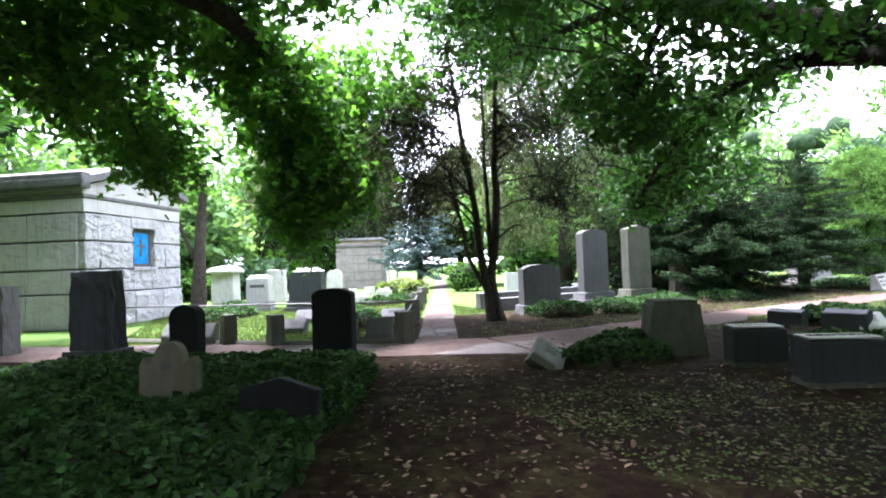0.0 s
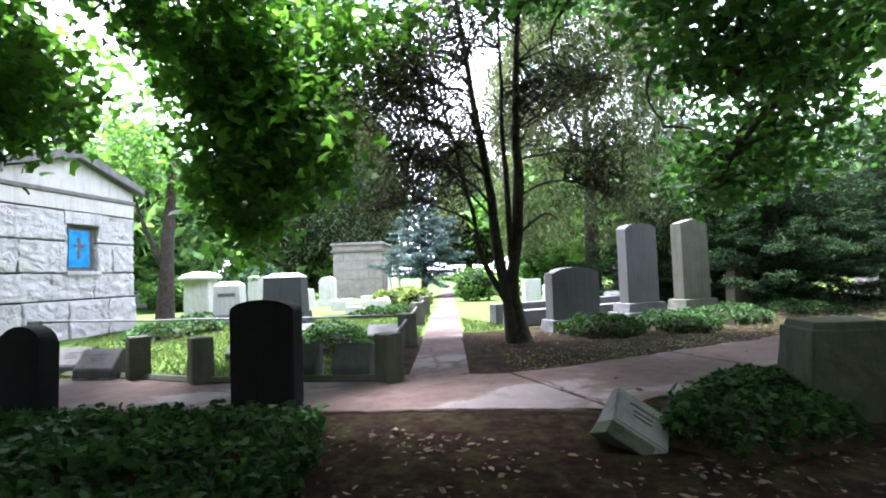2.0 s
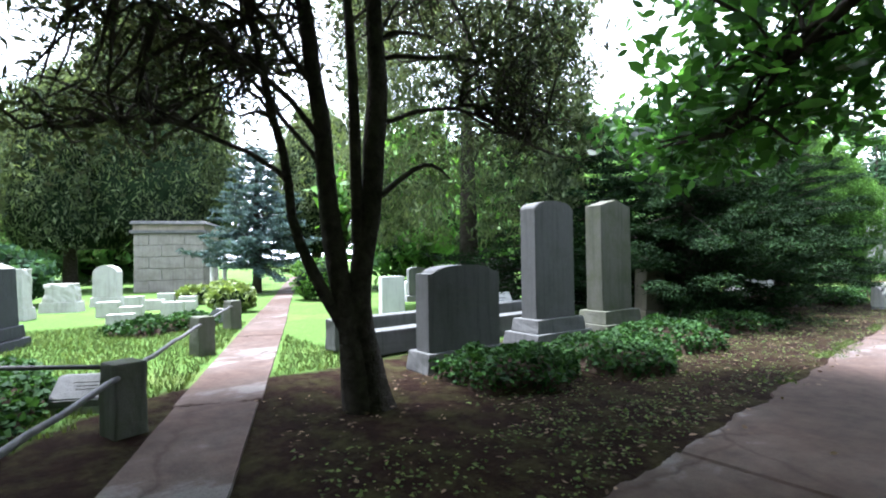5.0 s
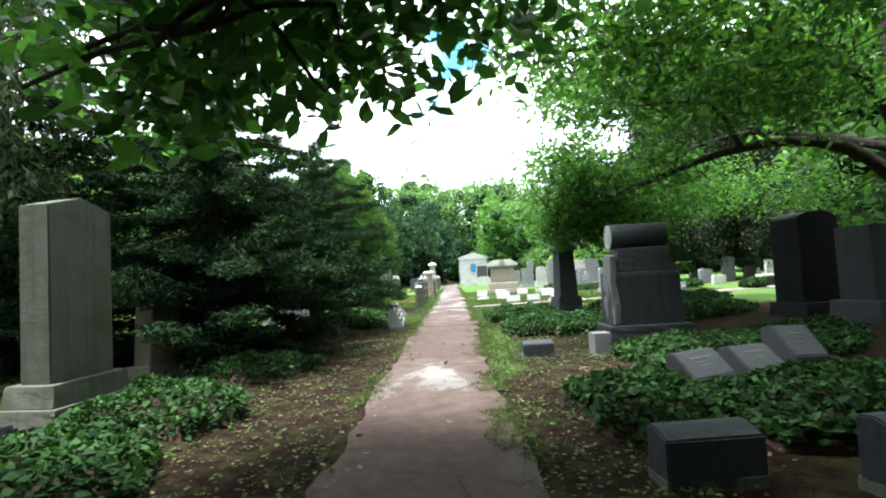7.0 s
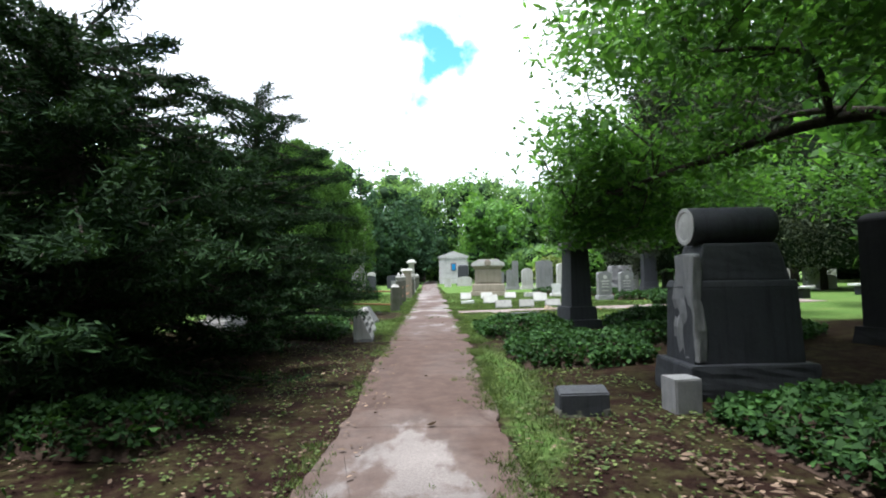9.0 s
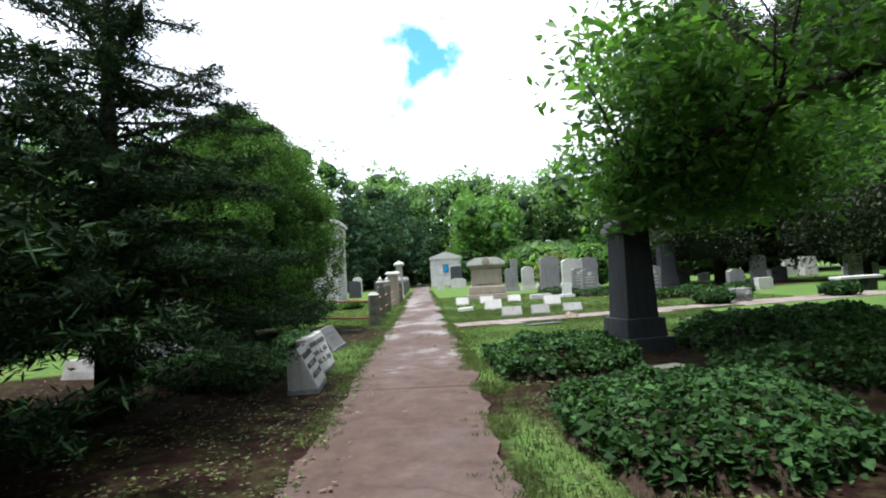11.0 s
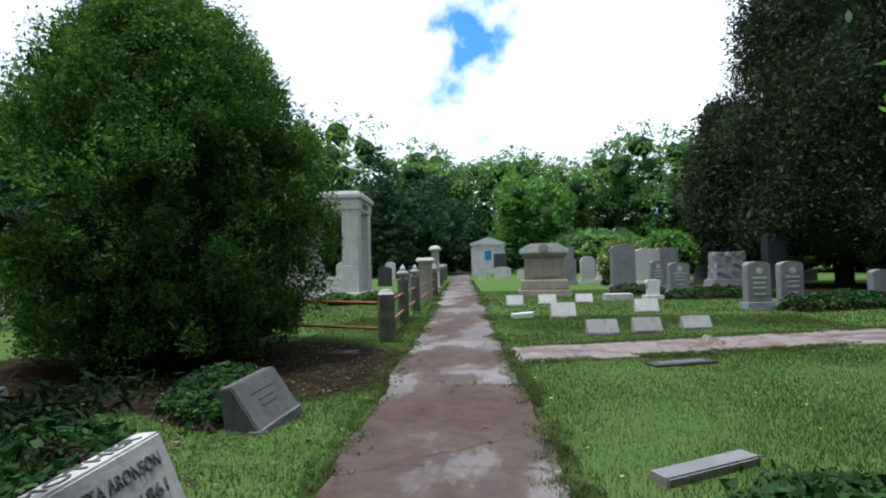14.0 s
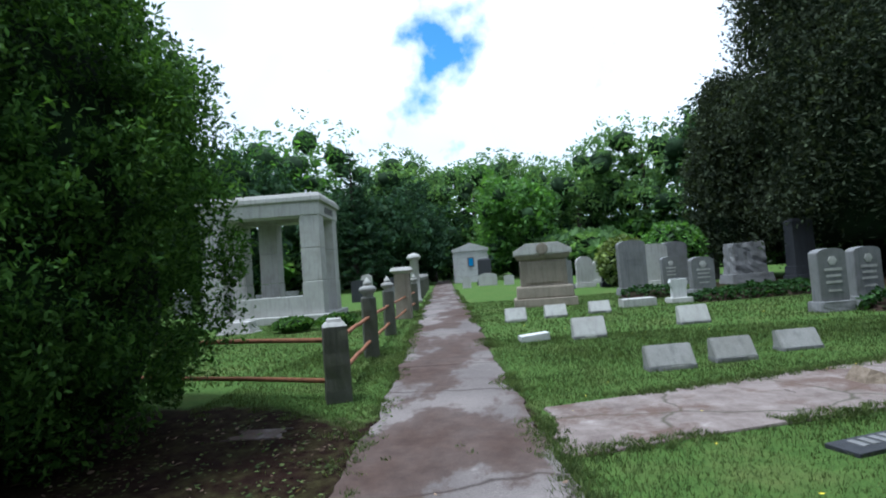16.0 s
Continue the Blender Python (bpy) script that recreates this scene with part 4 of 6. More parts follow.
mausoleum("weathered tan granite mausoleum with a flat cornice under dark trees", -27.2, 8.3, 66, 3.0, 3.6, 2.75, WEATHERED, False)
mausoleum("distant white mausoleum with a gabled front at the path's end", -2.4, 84.0, 0, 4.1, 5.0, 3.6, ROCKFACE, True)
mausoleum("small white mausoleum on the far lawn", -29.0, -4.5, 66, 3.2, 3.5, 2.6, ROCKFACE, False)
for k in range(2):
    t = thing("column", "slender white stone column beside the mausoleum", "column", pose(-23.6 + 0.3 * k, 9.0 + 0.45 * k, 0), "white columns")
    part("shaft", lathe([(0.16, 0), (0.16, 0.1), (0.1, 0.14), (0.085, 2.2), (0.15, 2.25), (0.15, 2.35)], 14), PALE, t, smooth=True)

# ---- stones between the two paths ----
headstone("headstone", "wide grey granite headstone with a curved shoulder on a base", -3.78, 7.25, 88, 1.13, 0.3, 1.27, "shouldered", SLATE, (1.32, 0.5, 0.24), rows=((0, 0.7, 0.5, 0.03), (0, 0.6, 0.36, 0.025), (0, 0.5, 0.42, 0.025)))
headstone("headstone", "tall narrow grey granite headstone with an arched top", -3.95, 9.16, 88, 0.84, 0.32, 2.2, "arch", SLATE, (1.06, 0.56, 0.2), (1.26, 0.75, 0.26))
headstone("headstone", "tall mossy grey headstone with a peaked top", -4.0, 10.8, 88, 0.8, 0.34, 2.32, "gable", MOSSY, (1.0, 0.58, 0.22), (1.15, 0.75, 0.24))
headstone("headstone", "dark weathered headstone in the shade of the yew", -4.7, 13.2, 84, 0.6, 0.3, 1.35, "flat", SAND, (0.8, 0.45, 0.2), tilt=(0, 4))
t = thing("stone_kerb", "pair of long pale granite kerb beams on edge", "kerb", pose(-5.1, 6.4, 0, rz=4))
part("beam", box(0, 2.3, 0.0, 0.34, 4.6, 0.34, 0.95, 1, 0.02, 0.008, 7, 2), SLATE, t)
part("beam", box(-0.6, 2.3, 0.02, 0.3, 4.6, 0.46, 0.95, 1, 0.02, 0.008, 7, 5), SLATE, t)
headstone("headstone", "white marble pillar stone on the bright lawn", -8.4, 9.1, 70, 0.5, 0.4, 0.98, "flat", WHITE, (0.65, 0.55, 0.14))
for k, (x, y) in enumerate(((-7.1, 11.2), (-7.6, 11.7))):
    slant("grave_marker", "leaning white marble grave marker", x, y, 76, 0.6, 0.24, 0.55, WHITE, (-14, 0), group="white leaning markers")
headstone("headstone", "grey slab headstone on the lawn behind the beams", -10.5, 14.5, 70, 0.8, 0.3, 1.35, "arch", GRANITE, (1.0, 0.5, 0.25))
headstone("headstone", "grey slab headstone on the lawn behind the beams", -12.5, 12.6, 70, 0.6, 0.3, 1.1, "arch", GRANITE, (0.8, 0.5, 0.2))
headstone("headstone", "small grey rounded stone beside the narrow path", -10.8, 6.1, 66, 0.36, 0.25, 0.32, "round", GRANITE)
headstone("headstone", "small white stone on the bright lawn", -14.2, 13.6, 70, 0.6, 0.3, 0.6, "arch", WHITE)
headstone("headstone", "pale table-like stone in the shade behind the tall headstones", -8.6, 15.0, 80, 1.6, 0.7, 0.7, "flat", WHITE, group="pale slabs")

# ---- right of the first path ----
t = thing("pedestal_stone", "broad mossy granite pedestal stone with sloping sides", "monument", pose(2.42, 5.35, 0, rz=62))
part("block", box(0, 0, -0.03, 0.78, 0.6, 0.72, 0.82, 0.78, 0.02, 0.016, 5, 7), MOSSY, t)
part("top", box(0, 0, 0.675, 0.6, 0.44, 0.07, 0.94, 0.94, 0.015), MOSSY, t)
slant("grave_marker", "fallen grey granite marker tipped back against the ivy", 2.25, 3.3, 62, 0.42, 0.3, 0.34, GRANITE, (-22, 34), nose=0.2)
gm = slant("grave_marker", "dark granite marker with a pale lettered top", 3.55, 5.5, 60, 0.6, 0.34, 0.47, DARK, rows=False, nose=0.93, crown="", group="pale-topped markers")
gs = slant("grave_marker", "dark granite marker with a family name along its pale top", 4.6, 5.3, 62, 0.72, 0.36, 0.48, DARK, rows=False, nose=0.93, group="pale-topped markers")
part("pale_top", box(0, 0, 0.456, 0.56, 0.28, 0.02, bevel=0.004), PALE, gm, "pale polished top")
bars(gm, [(0.07 * k - 0.17, 0, 0.045, 0.1) for k in range(6)], pose(0, 0, 0.473), CUT)
for ob in (gs,):
    part("pale_top", box(0, 0, 0.466, 0.68, 0.3, 0.02, bevel=0.004), PALE, ob, "pale polished top")
    letters(ob, "GOLDSMITH", 0.13, pose(0, 0.0, 0.492), CUT, 0.58)
slant("grave_marker", "pale marble marker leaning beside the path", 3.0, 8.9, 70, 0.5, 0.26, 0.36, WHITE, (-8, 0))
slant("grave_marker", "low dark granite marker with a lettered top at the ivy's edge", 1.66, 8.95, 8, 0.58, 0.26, 0.32, DARK, rows=False, nose=0.86)
slant("grave_marker", "low dark granite marker at the ivy's edge", 2.75, 8.75, 10, 0.6, 0.3, 0.4, DARK, rows=False, nose=0.86)
slant("grave_marker", "small flat dark marker in the grass", 1.08, 13.65, 6, 0.46, 0.2, 0.24, DARK, rows=False, nose=0.8)
for k, (x, y, h) in enumerate(((2.55, 11.3, 0.36), (3.2, 11.6, 0.35), (3.82, 11.95, 0.5))):
    slant("grave_marker", "tilted dark granite slant marker set in ivy", x, y, 22, 0.5, 0.4, h, DARK, (-4, 3 * k - 3), group="tilted slant markers")

roll = thing("scroll_monument", "dark granite monument topped by a stone scroll with a carved end", "monument", pose(2.86, 14.5, 0, rz=4))
part("base", box(0, 0, -0.02, 1.36, 0.86, 0.36, 0.95, 0.93, 0.03, 0.02, 5, 1), DARK, roll)
part("die", box(0, 0, 0.33, 1.14, 0.64, 0.78, 0.95, 0.95, 0.02, 0.006, 4, 2), DARK, roll)
part("ledge", box(0, 0, 1.1, 1.12, 0.62, 0.08, 0.94, 0.94, 0.02), DARK, roll)
part("upper_block", box(0.02, 0, 1.17, 0.98, 0.52, 0.4, 0.8, 0.8, 0.03, 0.012, 4, 3), DARK, roll)
cyl = part("scroll", lathe([(0.19, -0.45), (0.205, -0.43), (0.205, 0.43), (0.19, 0.45)], 28), DARK, roll, smooth=True)
cyl.matrix_basis = pose(0.0, 0, 1.76, 0, 90, 0)
disc = part("scroll_end", lathe([(0.195, 0), (0.2, 0.014), (0.165, 0.018), (0.15, 0.006), (0.05, 0.02), (0.01, 0.02)], 26), PALE, roll, "pale carved disc")
disc.matrix_basis = pose(-0.452, 0, 1.76, 0, -90, 0)
part("carved_corner", box(-0.5, -0.1, 0.36, 0.12, 0.5, 1.1, 0.9, 0.8, 0.03, 0.035, 6, 6), GRANITE, roll, "rough pale carved end")
headstone("corner_stone", "small square granite corner block in the ivy", 2.02, 13.75, 10, 0.26, 0.26, 0.3, "flat", GRANITE)

ob = thing("obelisk", "dark tapered granite pillar on a stepped base in ivy", "monument", pose(2.56, 21.2, 0, rz=16))
part("plinth", box(0, 0, -0.02, 0.86, 0.86, 0.22, 0.97, 0.97, 0.02), DARK, ob)
part("base", box(0, 0, 0.195, 0.7, 0.7, 0.3, 0.96, 0.96, 0.02), DARK, ob)
part("shaft", box(0, 0, 0.49, 0.54, 0.54, 1.35, 0.84, 0.84, 0.015), DARK, ob)
part("cap", box(0, 0, 1.835, 0.62, 0.62, 0.16, 0.92, 0.92, 0.02), GRANITE, ob)
part("peak", box(0, 0, 1.99, 0.5, 0.5, 0.1, 0.5, 0.5, 0.01), GRANITE, ob)
headstone("headstone", "massive dark monument with a rounded cap in deep shade", 7.4, 17.9, 20, 1.1, 0.7, 2.25, "arch", BLACK, (1.3, 0.95, 0.3))
headstone("headstone", "massive dark square monument with a rough base in deep shade", 7.9, 16.5, 20, 1.15, 0.7, 1.8, "flat", DARK, (1.45, 1.0, 0.4))
headstone("headstone", "massive dark square monument with a rough base in deep shade", 10.3, 18.3, 20, 1.0, 0.7, 1.7, "flat", DARK, (1.2, 0.9, 0.3))
for x, y, w, rz in ((2.0, 18.55, 0.5, 22), (4.4, 19.7, 0.7, 30), (6.8, 24.3, 0.9, 30), (4.7, 23.6, 0.8, 25)):
    headstone("corner_stone", "low dark granite edging block in the ivy", x, y, rz, w, 0.22, 0.2, "flat", MOSSY, group="edging blocks")
headstone("ledger", "flat pale stone marker flush with the grass", 0.75, 21.95, 30, 0.85, 0.16, 0.05, "flat", GRANITE)

# ---- father, mother and the small marker beside the long path ----
slant("grave_marker", "leaning pale granite grave marker lettered for a father", -2.14, 19.33, 97, 0.65, 0.36, 0.52, PALE, (0, -2), lines=("LOUIS ARONSON", "AUG. 25, 1861", "APRIL 18, 1937"), crown="FATHER", nose=0.1, group="leaning parents' markers")
slant("grave_marker", "leaning pale granite grave marker lettered for a mother", -2.36, 20.46, 90, 0.84, 0.36, 0.54, PALE, (3, -3), lines=("AUGUSTA ARONSON", "JUNE 13, 1861", "DEC. 22, 1946"), crown="MOTHER", nose=0.1, group="leaning parents' markers")
slant("grave_marker", "grey granite slant marker tilted at the ivy's edge", -2.74, 22.8, 80, 0.62, 0.36, 0.44, SLATE, (-6, -6), nose=0.08)
bigstone = headstone("headstone", "large grey family headstone half hidden by yew branches", -6.0, 21.9, 82, 1.9, 0.45, 1.2, "serpentine", MIDGREY, (2.3, 0.8, 0.3))
letters(bigstone, "ARONSON", 0.3, pose(0.12, -0.232, 0.72, 90, 0, 0), CUT, 1.62)

# ---- the fence along the long path ----
FB = "square stone posts with finials"
stone_post("square weathered stone corner post with a pale cap", -2.75, 27.75, 0.3, 0.97, "corner posts", mat=None)
FP = [(-2.75, 27.75), (-3.05, 30.9), (-3.3, 34.1), (-3.75, 42.0), (-4.6, 51.0), (-4.95, 55.0), (-5.4, 60.0), (-5.8, 65.0)]
for x, y in FP[1:]:
    stone_post("tall weathered stone post with a carved finial", x, y, 0.26, 1.34, FB, True)
for a, b in zip(FP[:3], FP[1:4]):
    for z in (0.28, 0.7):
        rail("rusty iron pipe rail between stone posts", (*a, z), (*b, z), 0.03, "rusty rails")
for z in (0.22, 0.7):
    rail("rusty iron pipe rail between stone posts", (-2.75, 27.75, z), (-12.9, 31.2, z), 0.03, "rusty rails")
stone_post("square weathered stone corner post with a pale cap", -12.9, 31.2, 0.32, 1.0, "corner posts")
rail("rusty iron pipe rail between stone posts", (-12.9, 31.2, 0.7), (-13.6, 38, 0.7), 0.03, "rusty rails")
t = thing("pillar", "thick pale stone gate pillar with a moulded cap", "pillar", pose(-3.62, 38.4, 0, rz=3))
part("shaft", box(0, 0, -0.03, 0.5, 0.5, 1.5, 0.95, 0.95, 0.02), TOMB, t)
part("cap", box(0, 0, 1.45, 0.5, 0.5, 0.1, 1.4, 1.4, 0.02), PALE, t)
part("cap_top", box(0, 0, 1.55, 0.72, 0.72, 0.12, 0.8, 0.8, 0.02), PALE, t)
t = thing("pillar", "tall round pale stone pillar with a domed cap", "pillar", pose(-4.4, 47.3, 0))
part("shaft", lathe([(0.3, 0), (0.3, 0.15), (0.24, 0.2), (0.22, 2.1), (0.3, 2.15)], 22), PALE, t, smooth=True)
part("cap", lathe([(0.3, 2.14), (0.36, 2.2), (0.36, 2.28), (0.24, 2.4), (0.05, 2.46)], 22), PALE, t, smooth=True)

# ---- the open temple ----
tm = thing("temple", "open white stone temple of square columns under a heavy entablature", "monument", pose(-9.0, 41.2, 0, rz=4))
TW, TD = 4.4, 3.0
part("floor", box(0, 0, -0.05, TW + 0.4, TD + 0.4, 0.3, bevel=0.03), PALE, tm)
for cx, cy in ((-TW / 2 + 0.4, -TD / 2 + 0.4), (TW / 2 - 0.4, -TD / 2 + 0.4), (-TW / 2 + 0.4, TD / 2 - 0.4), (TW / 2 - 0.4, TD / 2 - 0.4), (-0.5, TD / 2 - 0.4)):
    c = part("column", box(cx, cy, 0.24, 0.74, 0.74, 1.2, bevel=0.025), PALE, tm)
    for k in (1, 2):
        part("drum", box(cx, cy, 0.24 + 1.2 * k + 0.012, 0.72, 0.72, 1.19, bevel=0.025), PALE, c)
bm = bmesh.new()
for args in ((0, -TD / 2 + 0.4, TW, 0.8), (0, TD / 2 - 0.4, TW, 0.8)):
    box(args[0], args[1], 3.84, args[2], args[3], 0.5, bevel=0.02, bm=bm)
for sx in (-1, 1):
    box(sx * (TW / 2 - 0.4), 0, 3.841, 0.79, TD - 1.6, 0.5, bevel=0.02, bm=bm)
part("architrave", bm, PALE, tm)
part("cornice", box(0, 0, 4.335, TW + 0.2, TD + 0.2, 0.2, 1.0, 1.0, 0.04), PALE, tm)
part("roof", box(0, 0, 4.53, TW + 0.1, TD + 0.1, 0.12, 0.97, 0.97, 0.02), PALE, tm)
bars(tm, [(0.2 * k - 0.6, 4.08, 0.12, 0.24) for k in range(7)], pose(TW / 2 + 0.002, 0, 0, 90, 0, 90), CUT)
part("low_wall", box(0.2, -TD / 2 + 0.3, 0.24, 2.6, 0.5, 0.7, bevel=0.03), PALE, tm)
block_monument("low pale stone block beside the temple", -8.6, 37.2, 0, 0.9, 0.35, PALE, PALE, 0.12, False)
for k, (x, y) in enumerate(((-5.4, 36.8), (-6.6, 36.5), (-9.8, 36.0))):
    leafy_bush("low_bush", "low dark green bush on the lawn", x, y, 0.6, 0.42, ARBOR, 900, 90 + k, 0.07)

# ---- the lawn of markers and stones ----
tb = thing("tomb", "large weathered tan block tomb with a carved gabled lid", "monument", pose(1.1, 40.1, 0, rz=-3))
part("plinth", box(0, 0, -0.03, 2.15, 1.5, 0.3, 0.98, 0.98, 0.03, 0.01, 4, 2), TOMB, tb)
part("base", box(0, 0, 0.265, 1.95, 1.3, 0.42, 0.97, 0.97, 0.06), TOMB, tb)
part("die", box(0, 0, 0.68, 1.6, 1.0, 0.95, 0.98, 0.98, 0.02), TOMB, tb)
bm = box(0, -0.5, 0.8, 1.25, 0.05, 0.7, bevel=0.015)
part("panel", bm, TOMB, tb, "raised carved panel")
part("lid", box(0, 0, 1.6, 1.7, 1.1, 0.16, 1.12, 1.15, 0.03), TOMB, tb)
part("gable", prism([(-0.98, 0), (0.98, 0), (0.98, 0.16), (0.55, 0.4), (-0.55, 0.4), (-0.98, 0.16)], 1.28, 1.76, 0, 0.03), PALE, tb, "pale sloping lid")
part("medallion", lathe([(0.2, 0), (0.2, 0.04), (0.14, 0.05)], 18), TOMB, tb).matrix_basis = pose(0, -0.62, 1.95, 90, 0, 0)

MK = "small white slant marker on the lawn"
for x, y, w, h in ((-0.22, 35.2, 0.54, 0.31), (0.85, 35.6, 0.58, 0.3), (2.1, 36.1, 0.57, 0.28), (0.9, 31.5, 0.61, 0.34), (3.2, 32.6, 0.62, 0.33), (1.28, 28.45, 0.6, 0.26), (2.18, 28.75, 0.55, 0.26), (3.25, 29.2, 0.58, 0.24)):
    slant("grave_marker", MK, x, y, 8, w, 0.2, h * 1.12, PALE if y > 30 else MIDGREY, group="white lawn markers", nose=0.15, rows=False)
headstone("ledger", "flat white marker tilted in the grass", -0.1, 31.6, 12, 0.55, 0.26, 0.12, "flat", WHITE, tilt=(0, -4))
headstone("ledger", "flat pale ledger block in the grass", 3.45, 37.3, 6, 0.95, 0.5, 0.22, "flat", PALE)
headstone("ledger", "flat pale ledger block in the grass", 7.4, 37.6, 6, 0.9, 0.4, 0.14, "flat", PALE, group="ledgers")
headstone("ledger", "flat pale ledger block in the grass", 9.0, 38.6, 6, 0.9, 0.4, 0.14, "flat", PALE, group="ledgers")
sc = thing("scroll_marker", "small white curved scroll marker on the lawn", "grave marker", pose(4.75, 37.6, 0, rz=6))
part("base", box(0, 0, -0.02, 0.66, 0.5, 0.16, 0.95, 0.95, 0.015), PALE, sc)
part("scroll", prism([(-0.22, 0), (0.22, 0), (0.2, 0.3), (0.27, 0.46), (0.22, 0.56), (-0.22, 0.56), (-0.27, 0.46), (-0.2, 0.3)], 0.16, 0.13), WHITE, sc)


def star_stone(x, y, rz, w, h, group="matching arched headstones"):
    t = headstone("headstone", "grey granite headstone with an arched top, carved star and lettering", x, y, rz, w, 0.24, h, "arch", GRANITE, (w * 1.18, 0.42, 0.22), group=group, rows=((0, 0.6, 0.6, 0.06), (0, 0.48, 0.5, 0.05), (0, 0.36, 0.55, 0.05), (0, 0.2, 0.45, 0.04)), cut=PALE)
    part("carved_star", lathe([(w * 0.16, 0), (w * 0.16, 0.008), (w * 0.1, 0.01)], 6), PALE, t).matrix_basis = pose(0, -0.122, h * 0.8, 90, 0, 0)
    return t


star_stone(6.25, 33.2, 10, 0.66, 1.3)
star_stone(7.45, 33.9, 10, 0.66, 1.28)
star_stone(6.35, 39.8, 8, 0.8, 1.28)
star_stone(6.6, 43.5, 8, 0.7, 1.35)
headstone("headstone", "tall blue-grey granite headstone with a rounded top", 4.75, 42.2, 6, 1.05, 0.3, 2.1, "arch", GRANITE, (1.25, 0.5, 0.3), rows=((0, 0.6, 0.5, 0.08), (0, 0.5, 0.4, 0.06)), cut=GRANITE)
headstone("headstone", "broad pale headstone with rounded shoulders", 6.9, 46.5, 6, 1.3, 0.4, 2.0, "arch", PALE, (1.5, 0.6, 0.3))
headstone("headstone", "broad pale headstone with rounded shoulders", 8.1, 47.2, 6, 1.2, 0.4, 2.05, "arch", GRANITE, (1.4, 0.6, 0.3))
headstone("headstone", "rough-hewn grey boulder monument", 10.3, 45.0, 8, 1.5, 0.8, 1.7, "flat", GRANITE, (1.9, 1.0, 0.4), rough=0.06)
for k, (x, y, w, h) in enumerate(((3.3, 50, 0.9, 1.6), (4.6, 51, 0.9, 1.7), (5.7, 50, 0.8, 1.3), (3.9, 54, 0.5, 2.4), (6.4, 55, 1.1, 1.5), (9.3, 52, 0.9, 1.6), (10.9, 50, 0.9, 1.4), (12.1, 48, 0.8, 1.9), (7.7, 53, 0.9, 1.9), (2.6, 57, 1.0, 1.5))):
    headstone("headstone", "grey headstone among the far rows", x, y, 5, w, 0.3, h, ("arch", "round", "flat")[k % 3], (GRANITE, PALE, DARK)[k % 3], (w * 1.25, 0.5, 0.25), group="far rows")
block_monument("dark pedestal column monument in the cedars' shade", 11.8, 43.6, 6, 0.9, 2.4, DARK, DARK, 0.6)
block_monument("dark block monument beside the far path", -0.9, 70.0, 0, 1.3, 2.3, DARK, DARK, 0.5)
headstone("headstone", "pale wide headstone beside the far path", -0.7, 66.0, 0, 1.6, 0.4, 1.05, "arch", PALE)
headstone("headstone", "pale headstone beside the far path", 1.0, 64.0, 0, 0.8, 0.3, 0.8, "arch", PALE, group="far rows")
headstone("headstone", "pale headstone beside the far path", -2.4, 63.0, 0, 0.7, 0.3, 0.9, "round", PALE, group="far rows")
t = thing("obelisk", "slim white spire with an urn on the far lawn", "monument", pose(24.0, 50.0, 0))
part("shaft", box(0, 0, 0, 0.9, 0.9, 2.6, 0.7, 0.7, 0.03), PALE, t)
part("urn", lathe([(0.2, 2.58), (0.38, 2.8), (0.3, 3.05), (0.1, 3.3), (0.05, 3.7)], 14), PALE, t, smooth=True)
for x, y in ((14.0, 32.0), (19.0, 34.5)):
    t = thing("bench", "white stone bench on a dark block leg", "bench", pose(x, y, 0, rz=12), "stone benches")
    part("seat", box(0, 0, 0.42, 1.8, 0.5, 0.1, bevel=0.02), WHITE, t)
    part("leg", box(-0.4, 0, -0.02, 0.4, 0.36, 0.44, bevel=0.02), DARK, t)
    part("leg", box(0.5, 0, -0.02, 0.4, 0.36, 0.44, bevel=0.02), DARK, t)
headstone("headstone", "small rough grey stone on the lawn", 8.6, 29.6, 15, 0.6, 0.4, 0.42, "flat", GRANITE, rough=0.04)
for k in range(14):
    x, y = 13 + (k * 5.3) % 17, 36 + (k * 7.7) % 16
    headstone("headstone", "grey headstone on the shaded far lawn", x, y, 10, 0.7 + 0.1 * (k % 3), 0.3, 0.5 + 0.35 * (k % 4), ("flat", "arch")[k % 2], (PALE, GRANITE, WHITE)[k % 3], group="shaded far rows")
for k in range(12):
    x, y = -16 - (k * 3.7) % 12, 33 + (k * 5.9) % 22
    headstone("headstone", "pale headstone beyond the fence", x, y, -10, 0.9, 0.35, 0.7 + 0.3 * (k % 4), ("flat", "arch", "round")[k % 3], (PALE, GRANITE, WHITE)[k % 3], group="stones beyond the fence")
for k in range(10):
    x, y = -5.6 - (k * 2.9) % 9, 48 + (k * 4.3) % 18
    headstone("headstone", "grey headstone behind the fence posts", x, y, 0, 0.9, 0.35, 0.9 + 0.4 * (k % 3), ("flat", "arch", "round")[k % 3], (GRANITE, DARK, PALE)[k % 3], group="stones behind the fence")
plq = thing("plaque", "flat dark bronze grave plaque flush with the grass", "plaque", pose(1.8, 25.62, 0.0, rz=20))
part("plate", box(0, 0, -0.02, 0.95, 0.24, 0.045, bevel=0.006), DARK, plq)
bars(plq, [(-0.3 + 0.1 * k, 0.02, 0.06, 0.12) for k in range(7)], pose(0, 0, 0.024), GRANITE)
stump = thing("stump", "small weathered tree stump in the grass", "stump", pose(2.85, 27.3, 0))
part("wood", ring(bmesh.new(), [(0, 0, -0.03), (0, 0, 0.05), (0.02, 0, 0.1)], [0.24, 0.19, 0.16], 12, lump=0.5), WOOD, stump)

